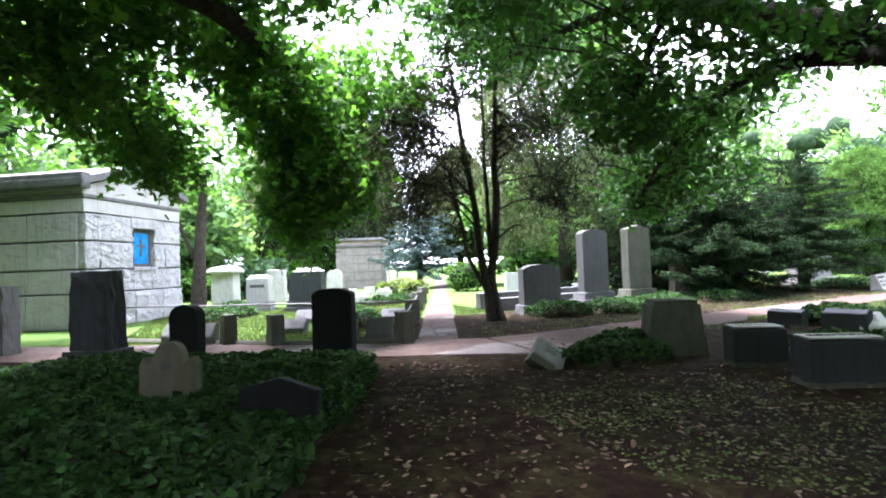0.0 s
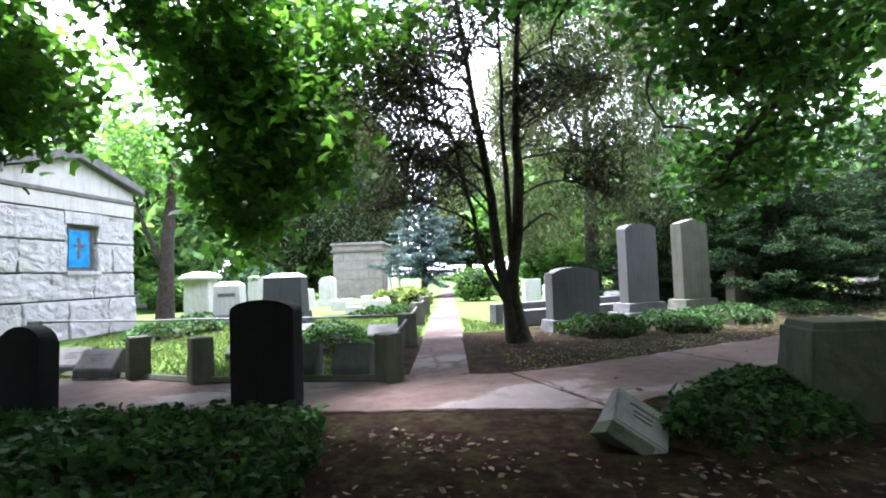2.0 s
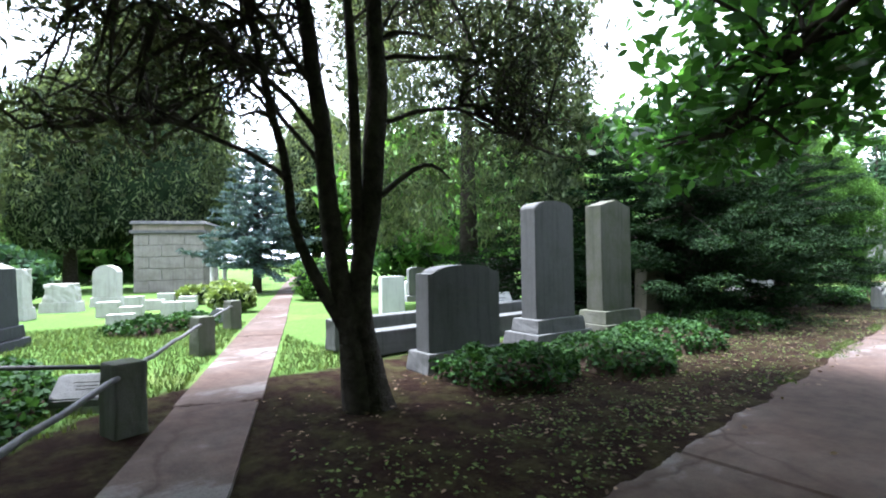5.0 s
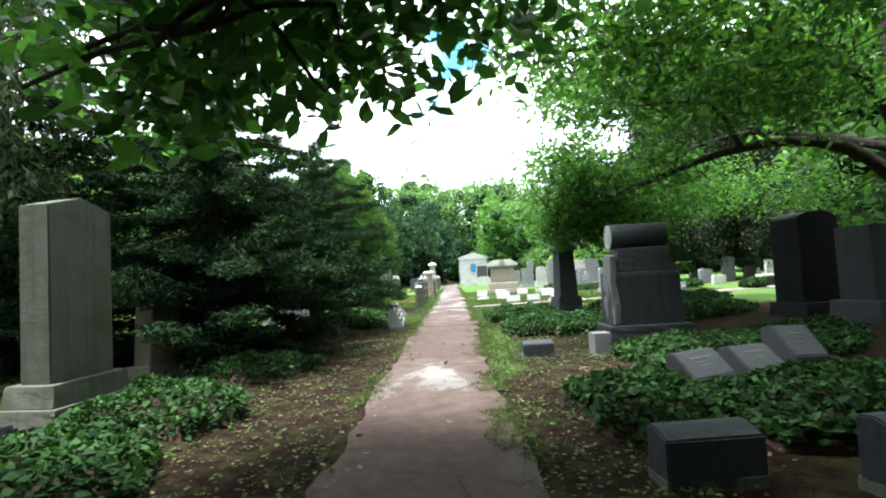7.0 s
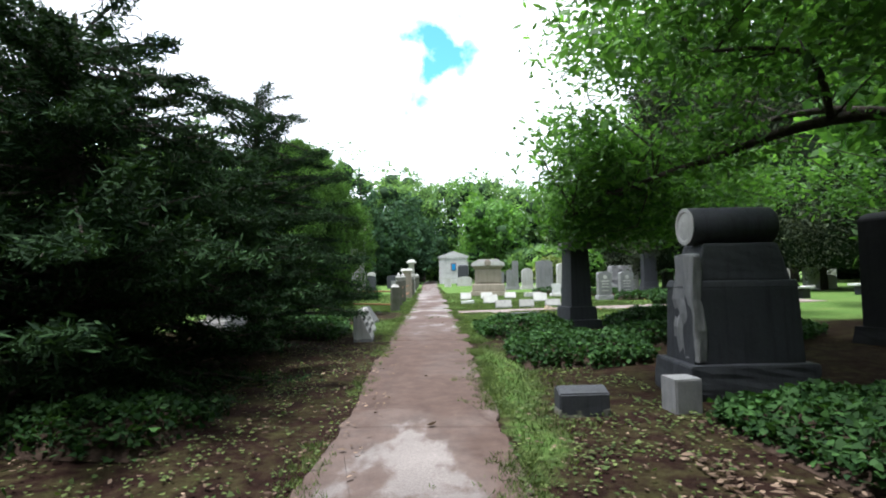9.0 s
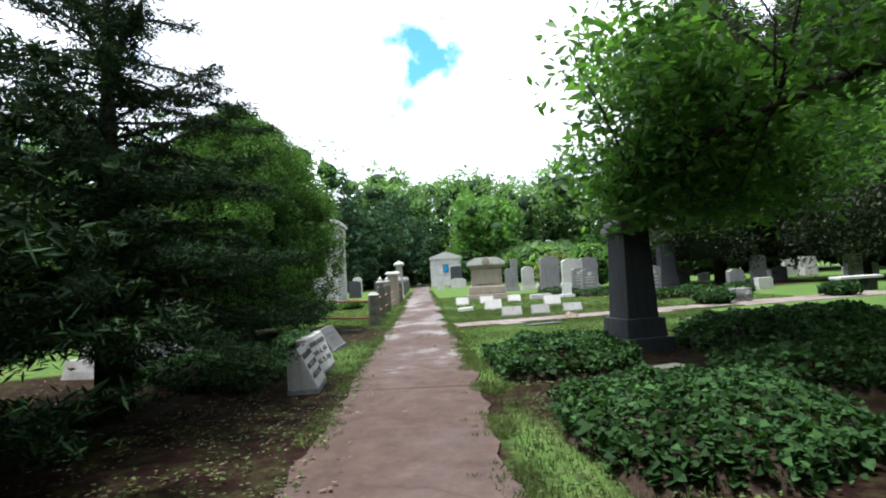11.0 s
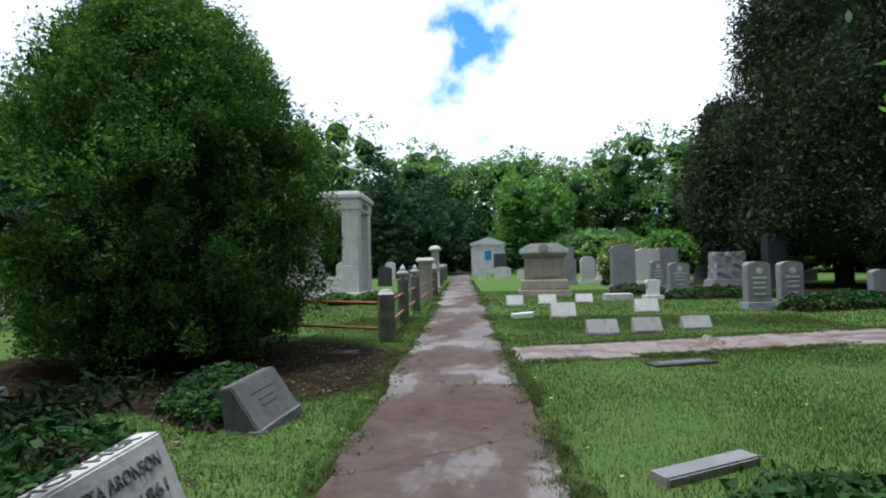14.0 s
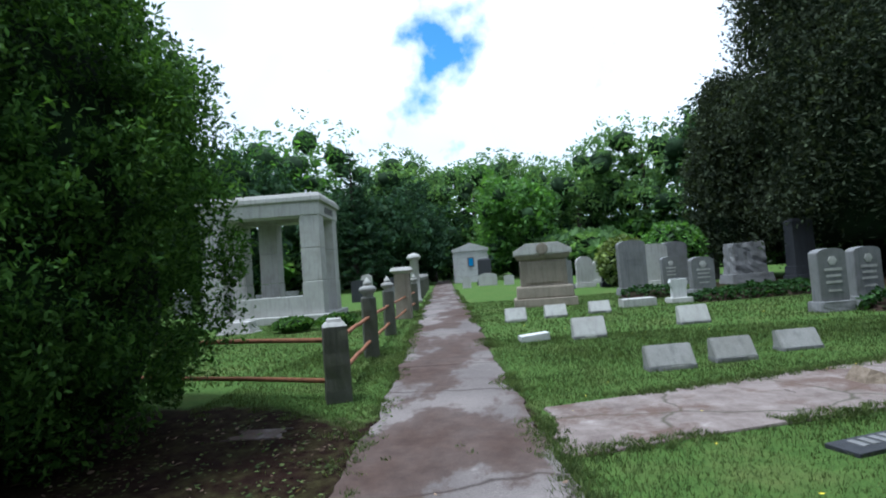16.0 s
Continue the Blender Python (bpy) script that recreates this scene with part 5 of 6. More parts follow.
# ---- ivy beds ----
ivy_bed([(-1.6, -2.0), (-0.6, -1.0), (0.0, 0.3), (0.62, 1.42), (1.6, 1.25), (2.9, 0.75), (3.9, 0.15), (4.7, -0.1), (5.2, -0.9), (4.4, -2.6), (2.0, -3.6), (-0.8, -3.4)], 0.26, 11, 620, 0.06, "wide bed of glossy dark green ivy round old headstones")
ivy_bed([(2.3, 3.5), (1.66, 4.4), (1.6, 5.3), (2.3, 5.55), (2.95, 4.7), (2.9, 3.7)], 0.26, 12, 600, 0.05)
ivy_bed([(3.1, 6.3), (3.4, 7.6), (4.6, 7.4), (5.6, 6.3), (5.0, 5.8), (3.9, 5.9)], 0.28, 13, 420, 0.06)
ivy_bed([(-3.45, 6.6), (-2.4, 6.5), (-2.05, 7.1), (-2.4, 7.9), (-3.4, 8.0)], 0.32, 14, 620, 0.05, "mound of bright ivy in front of a headstone")
ivy_bed([(-3.4, 8.4), (-1.95, 8.0), (-1.7, 8.7), (-2.2, 9.6), (-3.4, 9.7)], 0.3, 15, 600, 0.05, "mound of bright ivy in front of a headstone")
ivy_bed([(-3.6, 10.1), (-2.2, 9.95), (-1.95, 10.6), (-2.5, 11.4), (-3.7, 11.5)], 0.3, 16, 560, 0.05, "mound of bright ivy in front of a headstone")
ivy_bed([(-3.7, 12.5), (-2.4, 12.4), (-2.2, 13.3), (-3.4, 13.9)], 0.28, 17, 480, 0.05)
ivy_bed([(-6.4, 7.0), (-5.9, 6.4), (-6.3, 9.3), (-7.0, 9.5)], 0.3, 18, 300, 0.06)
ivy_bed([(2.1, 13.4), (2.3, 11.9), (3.4, 12.2), (5.0, 12.7), (6.2, 14.4), (5.2, 15.0), (3.9, 13.8), (3.0, 13.7)], 0.28, 19, 560, 0.055)
ivy_bed([(1.1, 10.9), (1.25, 9.8), (1.55, 9.3), (2.2, 9.6), (2.35, 10.6), (1.9, 11.15)], 0.3, 20, 640, 0.055)
ivy_bed([(2.35, 10.7), (2.3, 9.4), (3.4, 9.2), (5.2, 9.6), (5.6, 11.2), (3.6, 11.1)], 0.3, 21, 560, 0.06)
ivy_bed([(0.72, 18.0), (0.62, 16.9), (0.85, 15.9), (1.7, 15.8), (2.7, 16.3), (2.9, 17.6), (2.0, 18.3)], 0.34, 22, 620, 0.055)
ivy_bed([(0.12, 20.7), (0.36, 19.1), (1.6, 19.2), (2.25, 20.0), (2.2, 21.1), (0.9, 21.5)], 0.34, 23, 620, 0.055)
ivy_bed([(3.1, 21.0), (3.4, 19.9), (5.0, 20.2), (7.2, 21.6), (8.4, 24.0), (6.2, 23.9), (4.2, 23.3)], 0.36, 24, 420, 0.065)
ivy_bed([(2.9, 19.5), (2.6, 18.3), (4.5, 17.4), (7.0, 19.2), (6.2, 20.6), (4.6, 19.6)], 0.3, 25, 380, 0.065)
ivy_bed([(-4.9, 22.8), (-5.1, 20.4), (-3.9, 19.4), (-2.75, 18.9), (-2.6, 20.2), (-3.3, 22.0)], 0.28, 26, 460, 0.055)
ivy_bed([(-4.3, 23.9), (-3.9, 22.9), (-3.1, 22.5), (-3.0, 23.2), (-3.5, 24.5)], 0.25, 27, 480, 0.055)
ivy_bed([(6.6, 33.0), (7.0, 32.3), (9.6, 33.2), (10.4, 34.3), (9.0, 34.6), (7.4, 33.4)], 0.4, 28, 260, 0.08)
ivy_bed([(5.0, 37.6), (5.2, 37.0), (8.6, 37.4), (9.6, 38.6), (7.4, 39.0)], 0.35, 29, 220, 0.08)
ivy_bed([(3.6, 40.2), (4.0, 39.6), (6.0, 40.0), (5.6, 40.9)], 0.4, 30, 200, 0.08)
ivy_bed([(-6.9, 2.9), (-5.6, 1.9), (-3.4, 1.7), (-3.0, 2.6), (-5.0, 3.2)], 0.3, 31, 420, 0.06)
ivy_bed([(-11.4, 5.9), (-10.3, 3.8), (-9.4, 4.4), (-10.4, 6.0)], 0.25, 32, 300, 0.07)
ivy_bed([(-12.0, -0.6), (-8.2, -1.6), (-7.0, -1.0), (-9.0, 0.4), (-13.0, 0.4)], 0.3, 33, 260, 0.07)
for k, (x, y) in enumerate(((7.6, 29.2), (9.0, 31.0), (10.6, 33.6), (12.0, 30.0))):
    leafy_bush("low_bush", "low rounded shrub on the lawn", x, y, 0.6, 0.45, IVY, 800, 120 + k, 0.07)
leafy_bush("round_bush", "round bright green clipped bush among headstones", 6.2, 49.0, 1.3, 2.6, HEDGE, 2600, 131, 0.12)
leafy_bush("round_bush", "round bright green clipped bush among headstones", 8.6, 48.8, 1.6, 3.1, BRIGHT, 3000, 132, 0.12)

# ---- trees ----
# forked tree between the two paths
tree("cedar_tree", "dark multi-stemmed tree with sparse grey-green crown at the fork", (-2.85, 5.38, 0),
     [[(0.05, 0.1, -0.1, 0.3), (0.0, 0.06, 0.3, 0.21), (-0.06, -0.02, 0.9, 0.17), (0.0, 0.05, 1.8, 0.16), (0.06, 0.1, 3.0, 0.14), (0.08, 0.12, 4.5, 0.1), (0.1, 0.3, 6.5, 0.06), (0.1, 0.4, 8.5, 0.02)],
      [(0.02, -0.06, -0.1, 0.24), (-0.08, -0.12, 0.7, 0.17), (-0.14, -0.25, 1.6, 0.15), (-0.15, -0.4, 3.0, 0.12), (-0.2, -0.7, 5.0, 0.08), (-0.2, -1.0, 7.0, 0.03)],
      [(-0.1, -0.15, 0.7, 0.1), (-0.2, -0.52, 1.5, 0.075), (-0.25, -0.75, 2.6, 0.055), (-0.2, -1.2, 4.2, 0.03)],
      [(-0.03, -0.05, 1.5, 0.09), (0.0, -0.12, 3.0, 0.07), (0.05, -0.15, 6.0, 0.03)],
      [(0.0, 0.06, 1.9, 0.05), (0.25, 0.5, 2.2, 0.035), (0.4, 0.7, 2.1, 0.012)],
      [(0.06, 0.1, 2.6, 0.04), (0.2, 1.0, 2.9, 0.025), (0.3, 1.9, 2.6, 0.01)], [(0.06, 0.1, 3.2, 0.04), (0.2, 1.3, 3.4, 0.022), (0.1, 2.4, 2.9, 0.008)],
      [(-0.14, -0.34, 2.4, 0.05), (0.1, -1.2, 3.0, 0.03), (0.2, -2.2, 3.2, 0.012)], [(-0.15, -0.4, 2.9, 0.05), (0, -1.4, 3.8, 0.03), (0.1, -2.4, 4.6, 0.012)],
      [(-0.16, -0.5, 3.6, 0.04), (0.4, -1.2, 4.2, 0.02), (0.7, -2.0, 4.3, 0.008)], [(0.08, 0.12, 4.1, 0.04), (0.3, 1.2, 4.8, 0.02), (0.4, 2.0, 4.8, 0.01)],
      [(-0.2, -0.6, 2.0, 0.04), (-0.5, -1.4, 2.5, 0.025), (-0.7, -2.3, 2.4, 0.01)], [(-0.14, -0.3, 2.1, 0.04), (-0.8, -0.9, 3.2, 0.028), (-1.5, -1.6, 3.6, 0.01)]],
     [(0, -1.9, 3.3, 0.9, 0.7, 0.5, 260), (0.1, -2.2, 4.5, 1.0, 0.8, 0.6, 420), (0.1, -1.2, 5.4, 1.2, 1.0, 0.8, 800), (0.2, 1.9, 2.8, 0.6, 0.7, 0.35, 260), (0.2, 2.1, 3.7, 0.8, 0.8, 0.5, 420),
      (0.2, 1.6, 5.0, 1.1, 1.1, 0.7, 800), (0, 0.2, 6.6, 1.6, 1.6, 1.0, 1500), (0, 0, 8.2, 1.2, 1.2, 1.0, 900), (-0.8, -0.4, 3.4, 0.6, 0.6, 0.4, 200), (-1.2, -1.5, 3.4, 0.9, 0.9, 0.5, 420), (-1.9, -2.0, 4.3, 1.1, 1.1, 0.7, 700), (-0.8, -1.8, 5.2, 1.2, 1.2, 0.8, 700), (-2.4, -1.2, 5.6, 1.2, 1.2, 0.8, 700), (0.6, -2.6, 3.8, 0.8, 0.8, 0.5, 300), (-1.0, 1.6, 4.6, 1.2, 1.0, 0.8, 500),
      (-0.9, -1.0, 2.9, 0.7, 0.7, 0.4, 200), (-1.3, -0.6, 3.8, 0.9, 0.8, 0.5, 260), (0.5, 1.1, 3.2, 0.6, 0.6, 0.35, 180), (-0.6, 0.7, 4.2, 0.9, 0.8, 0.5, 260), (0.8, 0.8, 4.4, 0.8, 0.8, 0.5, 220), (0.2, -1.0, 3.9, 0.7, 0.7, 0.5, 200), (-0.7, -2.2, 2.5, 0.8, 0.7, 0.35, 200), (-1.5, -1.6, 2.9, 0.8, 0.7, 0.4, 200)],
     TWIGGY, 0.04, "diamond", 12, 0.2, 0.15, 24, 0.2, 0.25, 1.6, 2, segs=10, more=5.0, slim=0.64)


def spread(r, centre, radius, n, count, rz=(0.5, 0.9)):
    """n blobs scattered about a centre."""
    out = []
    for k in range(n):
        d = r.standard_normal(3)
        d /= np.linalg.norm(d)
        p = np.array(centre) + d * np.array(radius) * (0.45 + 0.5 * r.random())
        s = 0.35 + 0.2 * r.random()
        out.append((*p, radius[0] * s, radius[1] * s, radius[2] * s * r.uniform(*rz), count // n))
    return out


rt = np.random.default_rng(33)
# maple on the hidden side of the ivy, reaching over the start
tree("maple_tree", "large maple with low spreading boughs over the ivy", (4.5, -6.8, 0),
     [[(0, 0, -0.1, 0.5), (0, 0.1, 1.0, 0.38), (-0.1, 0.3, 2.4, 0.34), (-0.4, 0.8, 4.4, 0.24), (-0.6, 1.2, 7.5, 0.1)],
      [(-0.1, 0.3, 2.5, 0.26), (-1.2, 3.2, 4.4, 0.2), (-3.3, 5.9, 4.75, 0.15), (-5.2, 7.0, 4.95, 0.12), (-6.8, 8.1, 4.95, 0.09), (-7.9, 8.9, 4.4, 0.05), (-8.1, 9.0, 3.4, 0.02)],
      [(-5.8, 7.4, 4.95, 0.06), (-6.9, 7.7, 4.6, 0.045), (-7.9, 7.7, 4.0, 0.03), (-8.0, 7.6, 3.0, 0.012)],
      [(-0.1, 0.3, 2.2, 0.2), (0.4, 2.4, 4.2, 0.13), (0.6, 4.5, 4.6, 0.09), (0.2, 6.0, 4.9, 0.04)],
      [(-0.2, 0.5, 3.2, 0.24), (-2.4, 2.4, 5.0, 0.18), (-4.9, 3.9, 5.15, 0.14), (-6.45, 3.9, 4.9, 0.11), (-7.9, 4.0, 4.5, 0.07), (-8.6, 4.2, 4.0, 0.03)],
      [(-0.2, 0.4, 3.0, 0.2), (-3.0, 0.6, 4.8, 0.13), (-6.4, 0.6, 5.2, 0.08), (-9.4, 0.2, 5.0, 0.04)]],
     # first five blobs added to shade the mausoleum's side, some out of view
     [(-7.6, 2.0, 4.9, 1.4, 1.3, 0.9, 1100), (-9.6, 0.6, 5.2, 1.6, 1.5, 1.0, 1200), (-8.6, -1.2, 4.6, 1.6, 1.5, 1.1, 1100), (-6.4, 0.0, 5.0, 1.6, 1.5, 0.9, 900), (-10.6, -1.6, 3.6, 1.4, 1.3, 1.1, 900), (-6.9, 7.9, 3.9, 1.0, 1.0, 0.9, 1500), (-7.2, 7.7, 2.8, 0.9, 0.8, 0.8, 1100), (-7.3, 7.8, 2.0, 0.45, 0.4, 0.5, 260), (-6.3, 8.3, 3.0, 0.8, 0.8, 0.8, 900), (-6.2, 7.0, 4.8, 1.2, 1.2, 0.7, 1400), (-8.0, 7.3, 4.6, 1.1, 1.1, 0.9, 1000),
      (-5.0, 6.0, 5.2, 1.4, 1.3, 0.6, 1500), (-3.6, 5.0, 5.1, 1.3, 1.2, 0.6, 1100), (-4.6, 4.2, 4.3, 1.1, 0.9, 0.7, 1100), (-6.2, 4.6, 4.4, 1.2, 1.0, 0.9, 1200), (-3.0, 3.4, 4.6, 1.0, 0.9, 0.6, 800),
      (-6.0, 5.4, 3.3, 0.7, 0.6, 0.6, 500), (-7.6, 5.0, 4.0, 1.0, 0.9, 0.8, 800), (-2.2, 6.2, 5.2, 1.2, 1.1, 0.5, 800), (-1.0, 5.0, 4.9, 1.1, 1.0, 0.5, 600), (-1.5, 2.5, 5.4, 1.6, 1.4, 0.7, 700),
      # blobs above 7 m, mostly out of view, added to shade the start
      (-3.6, 7.4, 5.6, 1.3, 1.2, 0.6, 900), (-8.5, 8.6, 5.4, 1.4, 1.3, 1.0, 900), (-7.0, 9.4, 5.2, 1.2, 1.0, 0.8, 700), (0, 2, 7.5, 3.5, 3.5, 1.5, 3000), (-4, 5, 7.5, 3.5, 3.0, 1.2, 3000), (2.5, 5.5, 7.4, 3.2, 3.0, 1.1, 2800), (-1, 8, 7.6, 3.4, 2.8, 1.0, 2600), (5, 2, 7.2, 3.0, 3.0, 1.2, 2000),
      # mostly unseen blobs, added to keep sky light off the mausoleum's side
      (-5.0, -3.0, 6.6, 3.2, 3.0, 1.3, 2200), (-8.5, -4.2, 3.8, 2.0, 2.0, 1.6, 1500), (-10.5, 1.0, 6.8, 2.4, 2.4, 1.0, 1500)],
     MAPLE, 0.08, "maple", 10, 0.22, 0.35, 4, 0.45, 0.15, 1.0, 3, more=1.6, high=1.8)
# broad-leaved tree whose boughs hang over the bend
tree("magnolia_tree", "broad-leaved tree with boughs hanging over the path's bend", (6.3, 7.4, 0),
     [[(0, 0, -0.1, 0.42), (0, 0, 0.8, 0.32), (-0.2, -0.2, 2.2, 0.3), (-0.3, -0.4, 4.5, 0.2), (-0.3, -0.4, 7.5, 0.06)],
      [(-0.2, -0.2, 2.2, 0.3), (-1.3, -0.1, 3.2, 0.27), (-2.1, -0.1, 3.9, 0.25), (-2.8, -0.6, 4.45, 0.23), (-3.74, -0.85, 5.0, 0.19), (-4.65, -1.24, 5.5, 0.14), (-5.75, -1.3, 5.85, 0.1), (-6.75, -2.1, 5.6, 0.07), (-7.9, -2.1, 5.7, 0.04), (-8.6, -2.4, 5.3, 0.015)],
      [(-5.75, -1.3, 5.85, 0.06), (-6.2, -1.1, 5.1, 0.045), (-6.6, -0.9, 4.4, 0.035), (-7.0, -0.85, 3.8, 0.022), (-6.9, -0.7, 3.3, 0.01)],
      [(-6.75, -2.1, 5.6, 0.045), (-7.4, -1.9, 5.3, 0.035), (-7.9, -1.9, 4.9, 0.02), (-8.0, -1.7, 4.4, 0.008)],
      [(-0.2, -0.2, 2.0, 0.2), (-2.0, -0.3, 3.7, 0.13), (-3.9, -0.5, 4.0, 0.09), (-5.4, -0.3, 3.3, 0.06), (-6.3, 0.1, 2.9, 0.03), (-7.0, 0.4, 2.4, 0.012)],
      [(-2.0, -0.3, 3.7, 0.1), (-3.8, 0.9, 4.5, 0.07), (-5.8, 1.6, 4.1, 0.045), (-7.4, 2.0, 3.3, 0.015)],
      [(-1.0, -3.2, 4.9, 0.1), (-2.6, -2.6, 5.0, 0.06), (-4.2, -2.0, 4.2, 0.05), (-5.0, -1.6, 3.6, 0.03), (-5.2, -1.4, 3.2, 0.012)]],
     [(-2.4, -1.6, 4.1, 1.0, 1.0, 0.6, 420), (-2.9, -2.7, 4.5, 1.0, 0.9, 0.6, 420), (-3.7, -1.2, 3.8, 0.9, 0.9, 0.6, 420), (-4.8, -0.9, 3.5, 0.8, 0.8, 0.5, 380), (-1.4, -1.0, 4.4, 1.0, 1.0, 0.6, 380), (-6.8, 0.4, 3.0, 0.7, 0.7, 0.6, 420), (-7.4, 0.9, 2.5, 0.6, 0.5, 0.3, 230), (-7.6, 1.5, 2.6, 0.7, 0.6, 0.3, 230), (-6.6, 1.5, 2.7, 0.6, 0.6, 0.3, 200), (-8.2, 1.4, 2.8, 0.6, 0.6, 0.35, 190), (-5.7, 1.6, 3.0, 0.6, 0.6, 0.3, 160), (-6.0, 1.1, 3.4, 0.8, 0.8, 0.6, 520), (-7.4, 1.8, 3.3, 0.8, 0.8, 0.5, 420), (-5.4, 0.3, 4.0, 0.9, 0.9, 0.5, 520),
      (-7.0, 0.9, 4.2, 1.0, 1.0, 0.6, 520), (-5.2, -1.5, 3.6, 0.7, 0.6, 0.5, 380), (-4.6, -2.2, 4.0, 1.1, 0.9, 0.6, 520), (-5.8, -1.2, 4.3, 1.1, 1.0, 0.6, 620), (-3.6, -4.6, 5.0, 1.3, 0.9, 0.6, 520),
      (-3.0, -2.2, 5.0, 1.2, 1.0, 0.5, 420), (-4.6, -3.8, 5.6, 1.3, 1.2, 0.6, 520), (-6.2, -3.0, 5.2, 1.2, 1.2, 0.7, 520), (-4.0, 1.2, 4.8, 1.2, 1.0, 0.5, 420), (-5.6, 2.6, 4.6, 1.0, 1.0, 0.6, 380),
      # high blobs, mostly out of view, added to shade path and bend
      (-1, -2, 7.2, 3.2, 3.5, 1.4, 2400), (-4, 0, 6.6, 2.6, 3.0, 1.0, 1600), (2, -4, 7.0, 3.2, 3.4, 1.2, 2400), (-2, 2.5, 7.4, 3.2, 3.0, 1.1, 2200), (2.5, 1, 7.2, 3.0, 3.2, 1.2, 1800), (-3.5, -4, 7.3, 3.0, 2.8, 1.0, 2200), (-8, -1.5, 6.9, 2.6, 2.6, 0.9, 2000), (-6.5, -3.5, 7.2, 2.6, 2.6, 1.0, 2200)],
     MAGNOLIA, 0.07, "oval", 9, 0.22, 0.3, 5, 0.35, 0.3, 1.2, 4, more=1.8, high=2.2)
# tree to the right of the long path, its bough low over the pillar
tree("spreading_tree", "wide spreading broad-leaved tree shading dark monuments", (9.6, 17.2, 0),
     [[(0, 0, -0.1, 0.5), (0, 0, 1.0, 0.4), (-0.2, 0, 2.6, 0.36), (-0.4, 0.2, 5, 0.24), (-0.4, 0.4, 8.5, 0.08)],
      [(-0.2, 0, 2.2, 0.26), (-1.8, -0.2, 3.5, 0.2), (-3.6, 0.2, 3.7, 0.15), (-5.2, 1.2, 3.3, 0.1), (-6.6, 2.4, 2.9, 0.06), (-7.4, 3.4, 2.5, 0.02)],
      [(-0.2, 0, 2.8, 0.22), (-2.2, -1.4, 4.6, 0.15), (-4.4, -2.0, 5.2, 0.11), (-6.2, -2.2, 5.2, 0.07), (-8.2, -2.9, 4.9, 0.02)],
      [(-3.6, 0.2, 3.7, 0.1), (-4.6, -0.8, 4.4, 0.07), (-6.2, -0.6, 4.6, 0.03)],
      [(-0.3, 0.2, 3.4, 0.2), (-2.0, 2.6, 4.6, 0.12), (-3.8, 4.4, 4.4, 0.06), (-5.4, 5.2, 3.6, 0.02)]],
     [(-7.0, 3.5, 2.35, 0.8, 0.8, 0.5, 800), (-6.0, 3.6, 2.4, 0.9, 0.9, 0.5, 900), (-4.6, 4.4, 2.5, 1.0, 1.0, 0.5, 800), (-7.1, 3.2, 2.9, 0.9, 0.9, 0.6, 900), (-6.2, 2.6, 3.4, 1.1, 1.0, 0.7, 1100), (-5.4, 3.6, 3.2, 1.2, 1.2, 0.8, 1200), (-7.3, 2.2, 3.9, 1.0, 1.0, 0.7, 900), (-6.6, 3.8, 4.4, 1.2, 1.2, 0.9, 1200),
      (-5.0, 1.2, 3.6, 1.1, 1.0, 0.6, 900), (-4.2, 4.6, 3.4, 1.3, 1.2, 0.9, 1200), (-2.8, 5.6, 3.6, 1.5, 1.3, 1.0, 1200), (-4.6, 0.0, 4.8, 1.4, 1.3, 0.8, 1200), (-6.2, -0.4, 5.0, 1.3, 1.2, 0.8, 1100),
      (-6.0, -2.0, 5.2, 1.2, 1.2, 0.8, 1000), (-4.0, -2.2, 4.6, 1.3, 1.2, 0.7, 1000), (-2.6, -1.0, 4.2, 1.2, 1.2, 0.6, 800), (-6.8, 1.2, 5.6, 1.4, 1.4, 0.9, 1200), (-4.4, 2.4, 6.0, 1.9, 1.8, 1.0, 1600),
      (-2.0, 2.0, 6.5, 2.5, 2.5, 1.2, 1800), (0, 0, 8.0, 3.2, 3.2, 1.5, 2000), (-4.5, -1.0, 6.8, 2.2, 2.0, 1.0, 1500), (-1.2, 7.0, 3.9, 1.6, 1.4, 1.1, 1100), (-0.5, 3.8, 3.2, 1.4, 1.2, 0.8, 800),
      (-8.3, -3.1, 4.9, 0.8, 0.9, 0.55, 420), (-7.4, -2.6, 4.8, 1.1, 1.1, 0.8, 700), (-6.4, -3.6, 5.2, 1.3, 1.2, 0.8, 700), (-7.4, -4.3, 5.7, 1.2, 1.1, 0.7, 600), (-5.2, -4.2, 5.0, 1.3, 1.2, 0.8, 1000), (-4.6, -2.8, 4.1, 1.1, 1.1, 0.6, 800), (-3.4, -4.4, 4.8, 1.3, 1.2, 0.7, 900), (-6.0, -2.4, 6.8, 2.4, 2.2, 1.0, 1400), (-3.0, -3.6, 6.8, 2.4, 2.2, 1.0, 1400)],
     BROAD, 0.075, "oval", 12, 0.26, 0.25, 4, 0.4, 0.2, 1.6, 5, more=1.7, slim=0.62, high=0.8)


